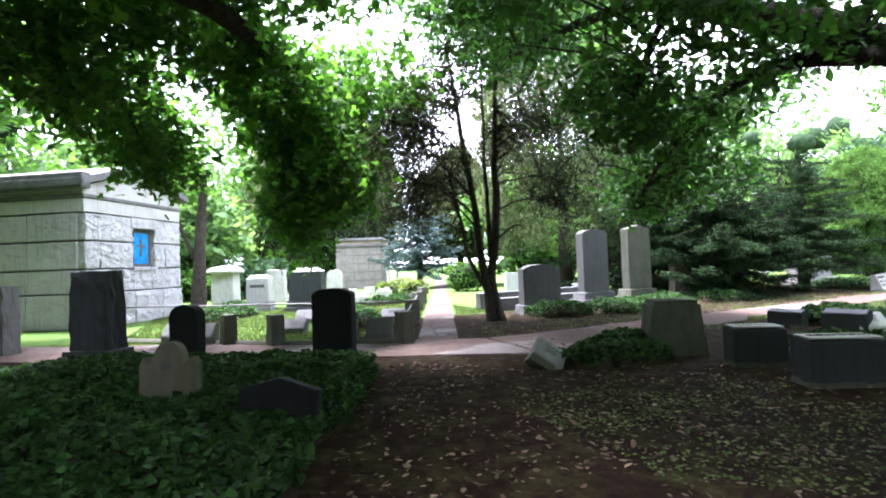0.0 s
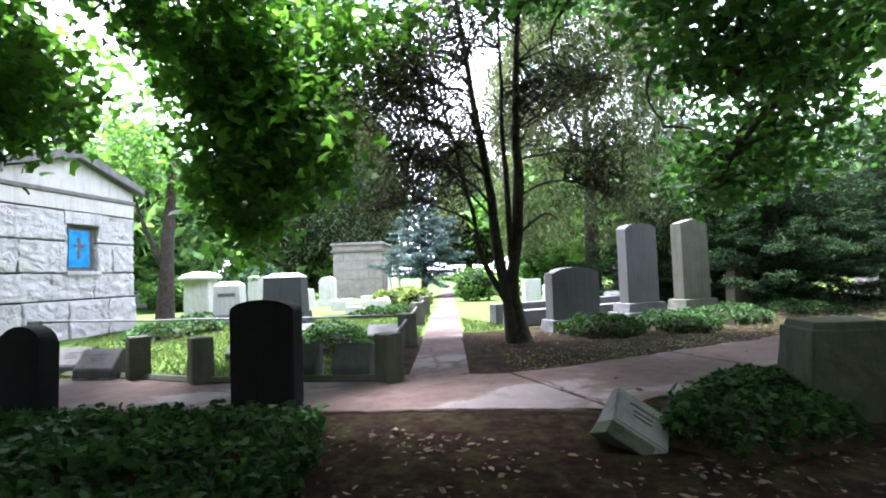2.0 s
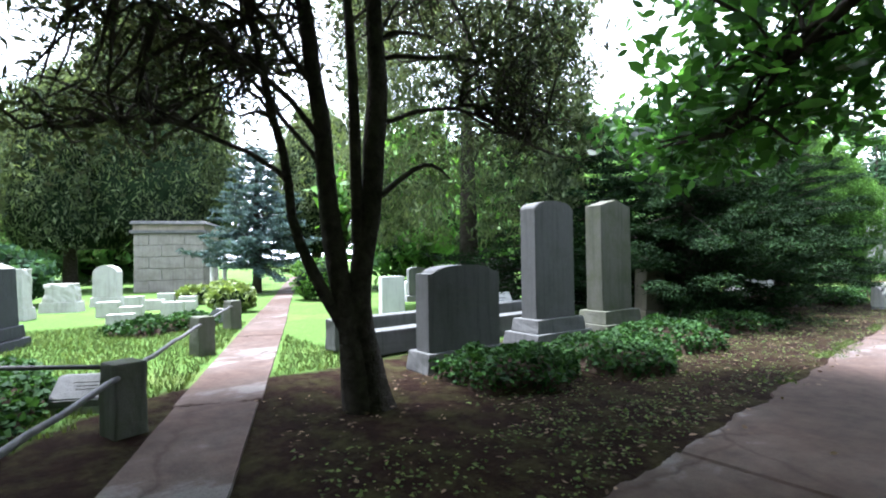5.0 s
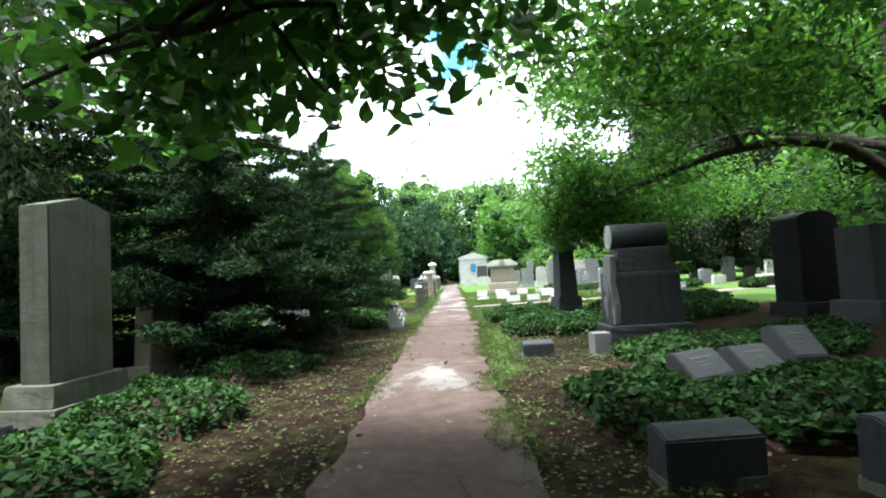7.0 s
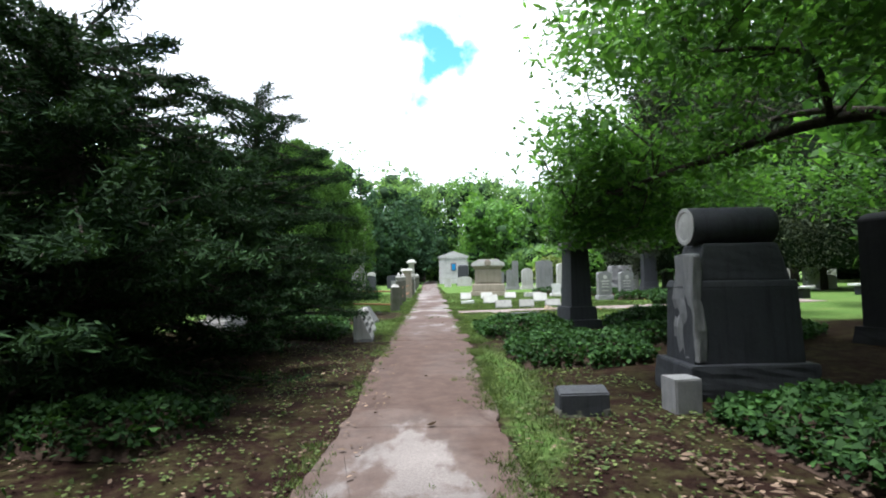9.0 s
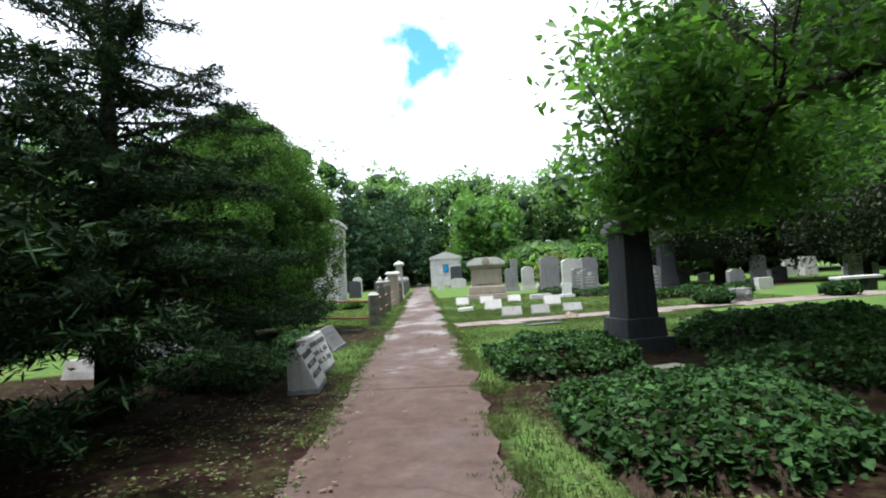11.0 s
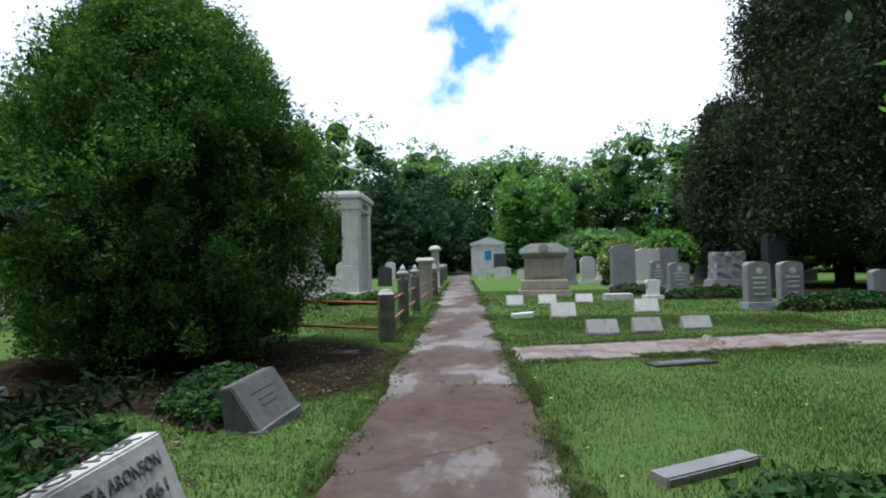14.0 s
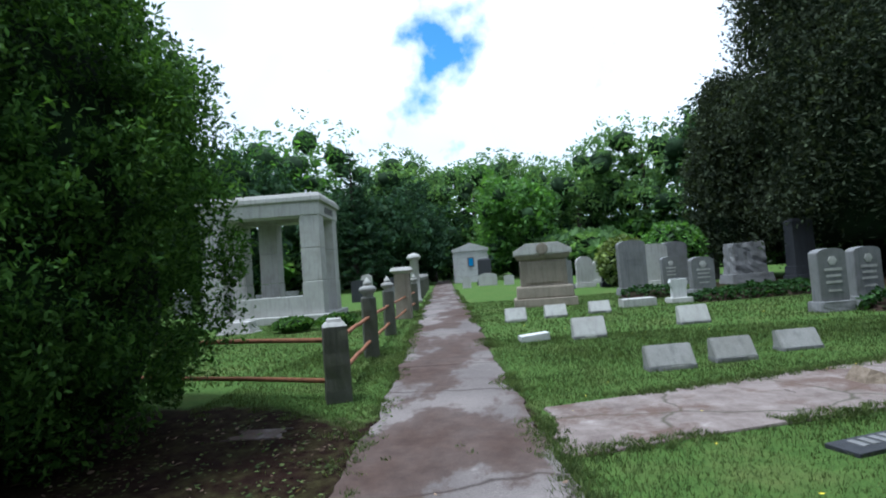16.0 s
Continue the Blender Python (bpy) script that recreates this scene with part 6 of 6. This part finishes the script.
def egg_tree(name, label, x, y, w, h, mat, count, size, seed, power=1.0, skirt=0.1, stem=0.2, category="tree", core=True, low=0.3):
    """A dense evergreen: an egg of sprays over a core painted dark as inner shade, on a short stem."""
    r = np.random.default_rng(seed)
    t = thing(name, label, category, pose(x, y, 0))
    part("trunk", ring(bmesh.new(), [(0, 0, -0.1), (0, 0, low + 0.6), (0, 0, h * 0.7)], [stem, stem * 0.8, stem * 0.2], 9, lump=0.3), BARK, t, smooth=True)

    def radius(f):
        g = min(1.0, max(0.0, f))
        g = (g + skirt) / (1 + skirt)
        return w / 2 * max(0.05, 1 - abs(2 * g ** power - 1) ** 2.3) ** 0.55
    if core:
        bm = bmesh.new()
        rows = []
        for i in range(15):
            f = i / 14
            z = low + (h - low) * f
            row = []
            for k in range(18):
                a = 2 * math.pi * k / 18
                n = 0.78 + 0.2 * noise.noise(Vector((math.cos(a) * 1.6, math.sin(a) * 1.6, z * 0.8 + seed)))
                row.append(bm.verts.new((math.cos(a) * radius(f) * n, math.sin(a) * radius(f) * n, z * 0.98)))
            rows.append(row)
        for a, b in zip(rows, rows[1:]):
            for k in range(18):
                bm.faces.new((a[k], a[(k + 1) % 18], b[(k + 1) % 18], b[k]))
        bm.faces.new(rows[0][::-1])
        bm.faces.new(rows[-1])
        part("shade_core", bm, SHADECORE, t, smooth=True)
    n_clump = count // 18
    f = r.random(n_clump) ** 0.85
    a = r.random(n_clump) * 2 * math.pi
    z = low + (h - low) * f
    rad = np.array([radius(q) * (0.92 + 0.24 * noise.noise(Vector((math.cos(b) * 1.6, math.sin(b) * 1.6, c * 0.8 + seed))) + 0.3 * noise.noise(Vector((math.cos(b) * 4, math.sin(b) * 4, c * 1.9 + seed)))) for q, b, c in zip(f, a, z)])
    c = np.column_stack((np.cos(a) * rad, np.sin(a) * rad, z))
    pts = np.repeat(c, 18, 0) + r.standard_normal((n_clump * 18, 3)) * np.array((0.13, 0.13, 0.16)) * (size / 0.07)
    attach("crown", leaf_mesh("crown", pts, size, mat, r, 0.0, -1.3, 1.9), t)
    return t


def lobed_evergreen(name, label, x, y, w, h, mat, seed, lobes, per, size, low=0.3, scale=1.0, rise=-0.3, jitter=0.014, stem=0.3):
    """A dense evergreen of many upright tufts on a short stem; a core painted dark stands for shade in the gaps."""
    r = np.random.default_rng(seed)
    t = thing(name, label, "tree", pose(x, y, 0))
    part("trunk", ring(bmesh.new(), [(0, 0, -0.1), (0, 0, low + 0.6), (0, 0, h * 0.7)], [stem, stem * 0.8, stem * 0.2], 9, lump=0.3), BARK, t, smooth=True)

    def radius(f):
        return w / 2 * max(0.04, 1 - abs(2 * ((f + 0.2) / 1.2) ** 0.8 - 1) ** 2.3) ** 0.55

    def bulge(a, z):
        return 1 + 0.26 * noise.noise(Vector((math.cos(a) * 1.3, math.sin(a) * 1.3, z * 0.7 + seed)))
    bm = bmesh.new()
    rows = []
    for i in range(17):
        f = i / 16
        z = low + (h - low) * f
        rows.append([bm.verts.new((math.cos(a) * radius(f) * 0.76 * bulge(a, z), math.sin(a) * radius(f) * 0.76 * bulge(a, z), z * 0.95)) for a in (2 * math.pi * k / 20 for k in range(20))])
    for p, q in zip(rows, rows[1:]):
        for k in range(20):
            bm.faces.new((p[k], p[(k + 1) % 20], q[(k + 1) % 20], q[k]))
    bm.faces.new(rows[0][::-1])
    bm.faces.new(rows[-1])
    part("shade_core", bm, SHADECORE, t, smooth=True)
    pts = []
    for k in range(lobes):
        f = r.random() ** 0.8
        a = r.random() * 2 * math.pi
        z = low + (h - low) * f
        rad = radius(f) * bulge(a, z) * r.uniform(0.78, 1.05)
        s = r.uniform(0.13, 0.34) * scale
        d = r.standard_normal((per, 3))
        d /= np.linalg.norm(d, axis=1)[:, None]
        d *= (0.55 + 0.45 * r.random(per))[:, None] * np.array((s, s, s * 1.25))
        out = np.array((math.cos(a), math.sin(a), 0.0))
        c = out * rad + np.array((0, 0, z))
        tip = np.maximum(0, d[:, 2:3]) * out * 0.35
        pts.append(c + d + tip + r.standard_normal((per, 3)) * jitter * scale)
    attach("crown", leaf_mesh("crown", np.concatenate(pts), size, mat, r, 0.0, rise, 1.25), t)
    return t


lobed_evergreen("arborvitae", "dense rounded arborvitae with bright sprays over bare soil", -5.85, 26.0, 4.4, 5.7, ARBOR, 41, 1200, 210, 0.03)


def layered_conifer(name, label, x, y, h, r0, mat, seed, tiers, size, low=0.8, stem=0.22, count=220, droop=0.12, lean=0.0, shape=0.8):
    """A conifer of spreading boughs, tier over tier."""
    r = np.random.default_rng(seed)
    t = thing(name, label, "tree", pose(x, y, 0))
    bm = bmesh.new()
    ring(bm, [(0, 0, -0.1), (0, 0, low), (lean, 0, h * 0.6), (lean * 1.5, 0, h)], [stem * 1.3, stem, stem * 0.6, 0.02], 9, lump=0.3)
    pts = []
    for k in range(tiers):
        f = k / tiers
        z = low + (h - low) * f
        reach = r0 * (1 - f) ** shape + 0.25
        n = max(5, int(9 * (1 - 0.5 * f)))
        for j in range(n):
            a = 2 * math.pi * (j + r.random() * 0.8) / n + k * 0.7
            ln = reach * r.uniform(0.65, 1.12)
            up = r.uniform(-droop, 0.25)
            tip = Vector((math.cos(a) * ln, math.sin(a) * ln, z + up * ln))
            root = Vector((lean * f, 0, z - 0.1))
            ring(bm, [root, root.lerp(tip, 0.5) + Vector((0, 0, 0.05)), tip], [0.035 * (1.2 - f), 0.02, 0.005], 5, False)
            m = max(10, int(count * ln / r0))
            q = r.random(m) ** 0.6
            off = r.standard_normal((m, 3)) * np.array((0.3, 0.3, 0.12)) * (0.35 + 0.5 * (1 - q))[:, None] * max(0.6, ln * 0.35)
            pts.append(np.array(root) + q[:, None] * np.array(tip - root) + off)
    part("trunk", bm, BARK, t, smooth=True)
    attach("crown", leaf_mesh("crown", np.concatenate(pts), size, mat, r, 0.3, 0.1, 2.6), t)
    return t


layered_conifer("yew_tree", "spreading dark yew with layered boughs over bare soil", -5.5, 15.7, 4.9, 3.4, YEW, 51, 22, 0.058, 0.1, 0.2, 1000, 0.4, shape=0.32)
layered_conifer("yew_tree", "tall dark yew with drooping boughs", -4.0, 18.4, 4.9, 2.2, YEW, 52, 20, 0.034, 0.95, 0.17, 1500, 0.35, shape=0.5)
layered_conifer("yew_tree", "dark yew with boughs hanging low over black soil", -4.3, 14.2, 4.3, 2.5, YEW, 63, 19, 0.05, 0.25, 0.18, 1050, 0.4, shape=0.3)
layered_conifer("yew_tree", "low spreading dark yew among headstones", -8.0, 14.0, 5.6, 3.2, YEW, 53, 17, 0.075, 0.3, 0.2, 380, 0.3, shape=0.38)
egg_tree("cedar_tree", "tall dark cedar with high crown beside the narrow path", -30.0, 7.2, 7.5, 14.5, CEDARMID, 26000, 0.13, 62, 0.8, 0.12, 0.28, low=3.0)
layered_conifer("blue_spruce", "blue-grey spruce beside the narrow path", -21.4, 10.3, 6.6, 2.5, SPRUCE, 54, 19, 0.11, 1.3, 0.16, 330, 0.35)
egg_tree("cedar_tree", "tall grey-green cedar with hanging sprays", -9.4, 12.2, 6.6, 12.0, CEDAR, 95000, 0.082, 55, 0.8, 0.1, 0.3, low=1.9, core=False)
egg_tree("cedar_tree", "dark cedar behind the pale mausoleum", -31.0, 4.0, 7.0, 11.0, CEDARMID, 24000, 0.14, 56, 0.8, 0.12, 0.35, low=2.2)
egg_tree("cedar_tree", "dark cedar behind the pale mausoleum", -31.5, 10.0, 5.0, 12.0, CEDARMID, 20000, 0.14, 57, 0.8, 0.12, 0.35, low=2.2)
egg_tree("cedar_tree", "grey-green cedar on the far lawn", -23.5, 14.0, 4.5, 9.0, CEDAR, 24000, 0.11, 58, 0.8, 0.12, 0.3, low=1.8)
CL = "tall dark cedar at the edge of the lawn"
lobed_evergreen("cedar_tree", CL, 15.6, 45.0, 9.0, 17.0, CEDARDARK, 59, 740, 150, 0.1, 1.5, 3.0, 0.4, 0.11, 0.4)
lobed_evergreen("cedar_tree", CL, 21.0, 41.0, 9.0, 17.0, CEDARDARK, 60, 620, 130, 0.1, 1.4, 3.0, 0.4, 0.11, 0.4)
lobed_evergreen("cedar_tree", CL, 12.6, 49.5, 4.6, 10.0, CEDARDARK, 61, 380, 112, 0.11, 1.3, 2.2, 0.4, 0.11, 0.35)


def far_tree(label, x, y, w, h, mat, seed, size=0.33, count=7200, lobes=26):
    r = np.random.default_rng(seed)
    blobs = spread(r, (0, 0, h * 0.56), (w * 0.55, w * 0.55, h * 0.42), lobes, count, (0.7, 1.0))
    t = tree("shade_tree", label, (x, y, 0), [[(0, 0, -0.1, w * 0.045), (0, 0, h * 0.25, w * 0.03), (0.2, 0, h * 0.6, w * 0.015), (0.2, 0, h * 0.85, 0.03)]], blobs, mat, size, "diamond", 12, size * 1.5, 0.35, 0, 0.2, 0.1, 1.2, seed, group="distant trees")
    # solid blobs in dull dark green, painted shade deep in each crown
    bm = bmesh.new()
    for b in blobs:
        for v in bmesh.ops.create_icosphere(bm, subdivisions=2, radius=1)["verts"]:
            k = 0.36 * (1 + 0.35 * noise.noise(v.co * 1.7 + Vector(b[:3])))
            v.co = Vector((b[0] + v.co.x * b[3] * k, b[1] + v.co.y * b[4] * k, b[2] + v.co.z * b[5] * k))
    part("shade_core", bm, FARSHADE, t, smooth=True)
    return t


DT = "leafy tree, distant or added out of view for shade"
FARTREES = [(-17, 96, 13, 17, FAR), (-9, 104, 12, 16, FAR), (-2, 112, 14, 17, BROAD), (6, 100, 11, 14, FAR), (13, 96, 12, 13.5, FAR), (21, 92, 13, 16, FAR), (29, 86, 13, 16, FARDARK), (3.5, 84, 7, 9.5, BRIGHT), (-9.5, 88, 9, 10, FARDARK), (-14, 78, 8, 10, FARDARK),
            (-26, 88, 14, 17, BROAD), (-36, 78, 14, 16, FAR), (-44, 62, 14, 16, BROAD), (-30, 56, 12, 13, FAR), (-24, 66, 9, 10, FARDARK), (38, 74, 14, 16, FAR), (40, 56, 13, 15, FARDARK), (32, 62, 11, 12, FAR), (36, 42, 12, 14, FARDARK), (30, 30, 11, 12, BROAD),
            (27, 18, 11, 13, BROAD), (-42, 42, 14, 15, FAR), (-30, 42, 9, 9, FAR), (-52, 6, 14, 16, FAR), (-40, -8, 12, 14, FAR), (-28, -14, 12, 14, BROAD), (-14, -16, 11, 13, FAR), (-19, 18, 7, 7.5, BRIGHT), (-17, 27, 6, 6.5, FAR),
            # first three close the ring behind the start, out of view
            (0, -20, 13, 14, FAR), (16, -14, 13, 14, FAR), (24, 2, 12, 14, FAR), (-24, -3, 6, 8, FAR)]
# first four are unseen trees round the start, added to block sky light
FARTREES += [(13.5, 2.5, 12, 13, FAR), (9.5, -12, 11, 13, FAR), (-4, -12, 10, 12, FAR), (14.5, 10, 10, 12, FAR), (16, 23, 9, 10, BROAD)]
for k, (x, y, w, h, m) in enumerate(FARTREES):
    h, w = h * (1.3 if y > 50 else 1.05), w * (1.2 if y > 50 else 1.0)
    far_tree(DT if m is not FARDARK else "dark leafy tree, distant or added out of view for shade", x, y, w, h, m, 200 + k)
layered_conifer("spruce_tree", "tall dark spruce in the distant wood", -14.0, 74.0, 15.0, 4.0, FARDARK, 260, 22, 0.3, 1.5, 0.3, 60, 0.3, shape=1.0)
tree("lawn_tree", "bare-trunked tree behind the mausoleum", (-14.9, -1.5, 0), [[(0, 0, -0.1, 0.36), (0, 0, 0.4, 0.26), (0.1, 0.1, 2.5, 0.22), (0.1, 0.3, 5.5, 0.12)], [(0.05, 0.05, 1.6, 0.1), (0.1, -0.6, 3.2, 0.07), (0.1, -1.2, 5.5, 0.03)]],
     [(0, 0.4, 5.5, 1.8, 1.8, 1.2, 1500), (0, -1.2, 5.6, 1.6, 1.6, 1.0, 1200)], BROAD, 0.11, per=10, seed=66)

for k in range(46):
    a = 2 * math.pi * k / 46
    rr = 58 + 8 * math.sin(k * 1.9)
    x, y = rr * 0.85 * math.cos(a) - 4, 30 + rr * 1.12 * math.sin(a)
    if -8 < x < 2 and y > 60:
        y += 26
    if x < -44 and 10 < y < 36:
        continue
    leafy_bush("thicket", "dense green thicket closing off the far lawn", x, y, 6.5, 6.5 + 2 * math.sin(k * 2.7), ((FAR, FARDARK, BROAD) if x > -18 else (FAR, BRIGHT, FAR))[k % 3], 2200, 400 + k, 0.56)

# ---- grass, litter and flowers ----
rg = np.random.default_rng(90)


def on_path(x, y):
    if edge_x(LEFT, y) - 0.04 < x < edge_x(RIGHT, y) + 0.04:
        return True
    q = Vector((x, y)) - A0
    if 0 < q.dot(along) < 42 and abs(q.dot(side)) < 0.45:
        return True
    return -0.45 < x < 14 and 25.6 + 0.29 * (x + 0.4) < y < 26.95 + 0.31 * (x + 0.4)


def grass_field(name, label, x0, x1, y0, y1, n, height, width):
    xy = np.column_stack((x0 + rg.random(n) * (x1 - x0), y0 + rg.random(n) * (y1 - y0)))
    keep = [i for i, (x, y) in enumerate(xy) if not on_path(x, y) and lawn(x, y) + 0.5 * noise.noise(Vector((x * 4, y * 4, 1))) > 0.32]
    xy = xy[keep]
    m = len(xy)
    a = rg.random(m) * 2 * math.pi
    h = height * (0.45 + 0.8 * rg.random(m))
    lean = rg.standard_normal((m, 2)) * (0.5 * h)[:, None]
    dx, dy = np.cos(a) * width, np.sin(a) * width
    v = np.empty((m, 3, 3))
    v[:, 0] = np.column_stack((xy[:, 0] - dx, xy[:, 1] - dy, np.full(m, -0.02)))
    v[:, 1] = np.column_stack((xy[:, 0] + dx, xy[:, 1] + dy, np.full(m, -0.02)))
    v[:, 2] = np.column_stack((xy + lean, h))
    me = bpy.data.meshes.new(name)
    me.vertices.add(m * 3)
    me.vertices.foreach_set("co", v.reshape(-1))
    me.loops.add(m * 3)
    me.loops.foreach_set("vertex_index", np.arange(m * 3, dtype=np.int32))
    me.polygons.add(m)
    me.polygons.foreach_set("loop_start", np.arange(0, m * 3, 3, dtype=np.int32))
    me.materials.append(GRASS)
    me.update(calc_edges=True)
    return tagged(new(name, me), label, "grass", kind="stuff")


grass_field("grass", "short bright green lawn grass beside the long path", -4.5, 6.5, 18.5, 32.0, 260000, 0.03, 0.0045)
grass_field("grass", "short lawn grass round the white markers", -9.0, 11.0, 29.0, 44.0, 80000, 0.05, 0.010)
grass_field("grass", "sunlit lawn grass inside the stone fence", -12.0, -0.8, -2.5, 6.5, 60000, 0.06, 0.009)
grass_field("grass", "sparse shaded grass along the path's edge", -3.5, 2.5, 3.0, 19.0, 60000, 0.045, 0.006)


def path_tufts(name, label, y0, y1, n, height, width, side_too=False):
    """Grass and weeds that creep over the path's edges and stand in its cracks."""
    c, tuft = [], []
    while len(c) < n:
        yy = y0 + rg.random() * (y1 - y0)
        k = rg.random()
        if side_too and k < 0.3:
            xx = -0.3 + 9.0 * rg.random()
            yy = (25.6 + 0.29 * (xx + 0.4) if rg.random() < 0.5 else 26.95 + 0.31 * (xx + 0.4)) + rg.normal(0, 0.07)
        elif k < 0.46:
            xx = edge_x(LEFT, yy) + rg.normal(-0.02, 0.09)
        elif k < 0.92:
            xx = edge_x(RIGHT, yy) + rg.normal(0.02, 0.09)
        else:
            xx = edge_x(LEFT, yy) + rg.random() * (edge_x(RIGHT, yy) - edge_x(LEFT, yy))
            if noise.noise(Vector((xx * 1.3, yy * 1.3, 21))) < 0.42:
                continue
        if noise.noise(Vector((xx * 0.5, yy * 0.8, 11))) + 0.15 * lawn(xx, yy) < -0.05:
            continue
        c.append((xx, yy))
    for xx, yy in c:
        m = rg.integers(7, 16)
        tuft.append(np.column_stack((xx + rg.normal(0, 0.022, m), yy + rg.normal(0, 0.022, m))))
    xy = np.concatenate(tuft)
    m = len(xy)
    a = rg.random(m) * 2 * math.pi
    h = height * (0.35 + 0.8 * rg.random(m))
    lean = rg.standard_normal((m, 2)) * (0.7 * h)[:, None]
    dx, dy = np.cos(a) * width, np.sin(a) * width
    v = np.empty((m, 3, 3))
    v[:, 0] = np.column_stack((xy[:, 0] - dx, xy[:, 1] - dy, np.full(m, 0.005)))
    v[:, 1] = np.column_stack((xy[:, 0] + dx, xy[:, 1] + dy, np.full(m, 0.005)))
    v[:, 2] = np.column_stack((xy + lean, h + 0.012))
    me = bpy.data.meshes.new(name)
    me.from_pydata(v.reshape(-1, 3).tolist(), [], np.arange(m * 3).reshape(-1, 3).tolist())
    me.materials.append(GRASS)
    return tagged(new(name, me), label, "grass", kind="stuff")


path_tufts("grass_tufts", "ragged grass tufts creeping over the path's edges", 9.0, 34.0, 4200, 0.042, 0.005, True)
path_tufts("grass_tufts", "ragged grass tufts creeping over the far path's edges", 34.0, 60.0, 900, 0.06, 0.012)


def litter(name, label, poly, density, size, mat, seed, z=0.012, shape="oval"):
    r = np.random.default_rng(seed)
    q = area_points(r, poly, density)
    q = np.array([p for p in q if r.random() < 0.5 + 0.9 * noise.noise(Vector((p[0] * 1.7, p[1] * 1.7, seed)))])
    pts = np.column_stack((q, z + r.random(len(q)) * 0.02 + np.array([0.02 if on_path(*p) else 0 for p in q])))
    return tagged(new(name, leaf_mesh(name, pts, size, mat, r, 0.92, 0, 1.3, shape)), label, "leaves", kind="stuff")


litter("leaf_litter", "scattered dry brown leaves on bare soil", [(-0.1, 0.8), (3.5, 0.6), (5.0, -0.1), (9.0, 0), (9.0, 6.0), (4.0, 7.0), (2.6, 3.2), (1.4, 2.2)], 150, 0.026, LITTER, 301)
litter("leaf_litter", "scattered dry brown leaves on bare soil", [(-3.6, 4.6), (-0.3, 4.2), (-0.6, 12), (-1.2, 19), (-3.4, 19), (-4, 10)], 90, 0.02, LITTER, 302)
litter("leaf_litter", "scattered dry brown leaves on bare soil", [(0.6, 7.5), (2.2, 8), (2.6, 13), (1.6, 14), (0.4, 14)], 110, 0.019, LITTER, 303)
litter("leaf_litter", "few dry leaves lying on the concrete path", [(-0.4, 4), (1.3, 4), (0.3, 14), (-0.6, 26), (-2, 26), (-0.9, 12)], 2.5, 0.028, LITTER, 304)
litter("leaf_litter", "scattered dry brown leaves on bare soil", [(-6.5, 16), (-2.6, 17), (-2.2, 27), (-7, 27)], 60, 0.022, LITTER, 305)
litter("dandelions", "small yellow dandelion flowers in the lawn", [(-0.3, 19), (5, 19), (9, 33), (7, 42), (-1.5, 42)], 2.2, 0.014, FLOWER, 306, 0.06)
litter("weeds", "sparse small weeds and moss along the shaded path", [(-2.6, 6.0), (-0.6, 6.5), (-0.9, 11), (-1.4, 19), (-2.0, 24), (-3.2, 24), (-3.0, 12)], 330, 0.018, GRASS, 307, 0.01, "ivy")
litter("weeds", "sparse small weeds and moss along the shaded path", [(0.75, 7.0), (1.7, 8.0), (2.0, 12), (2.2, 13.4), (1.6, 19), (0.2, 19), (0.35, 12)], 420, 0.02, GRASS, 308, 0.01, "ivy")
litter("moss", "patches of yellow-green moss on trodden soil", [(3.6, 2.0), (5.6, 2.0), (7.4, 4.2), (4.4, 4.8), (3.4, 3.6)], 700, 0.017, GRASS, 309, 0.006, "ivy")
litter("weeds", "olive moss and low weeds along the path's bend", [(-2.2, 4.4), (-0.4, 4.0), (-0.45, 5.5), (-0.7, 7.5), (-1.5, 7.5), (-1.6, 5.6)], 420, 0.018, GRASS, 312, 0.008, "ivy")
litter("weeds", "sparse weeds on bare soil beneath the arborvitae", [(-6, 22), (-2.4, 22), (-1.9, 27.2), (-6, 27.2)], 160, 0.02, GRASS, 310, 0.01, "ivy")
litter("twig_litter", "pale dry twigs and leaves at the ivy's edge", [(1.5, 12.6), (2.0, 12.2), (2.7, 10.6), (2.3, 10.2), (1.6, 11.6)], 420, 0.03, LITTER, 311, 0.012)
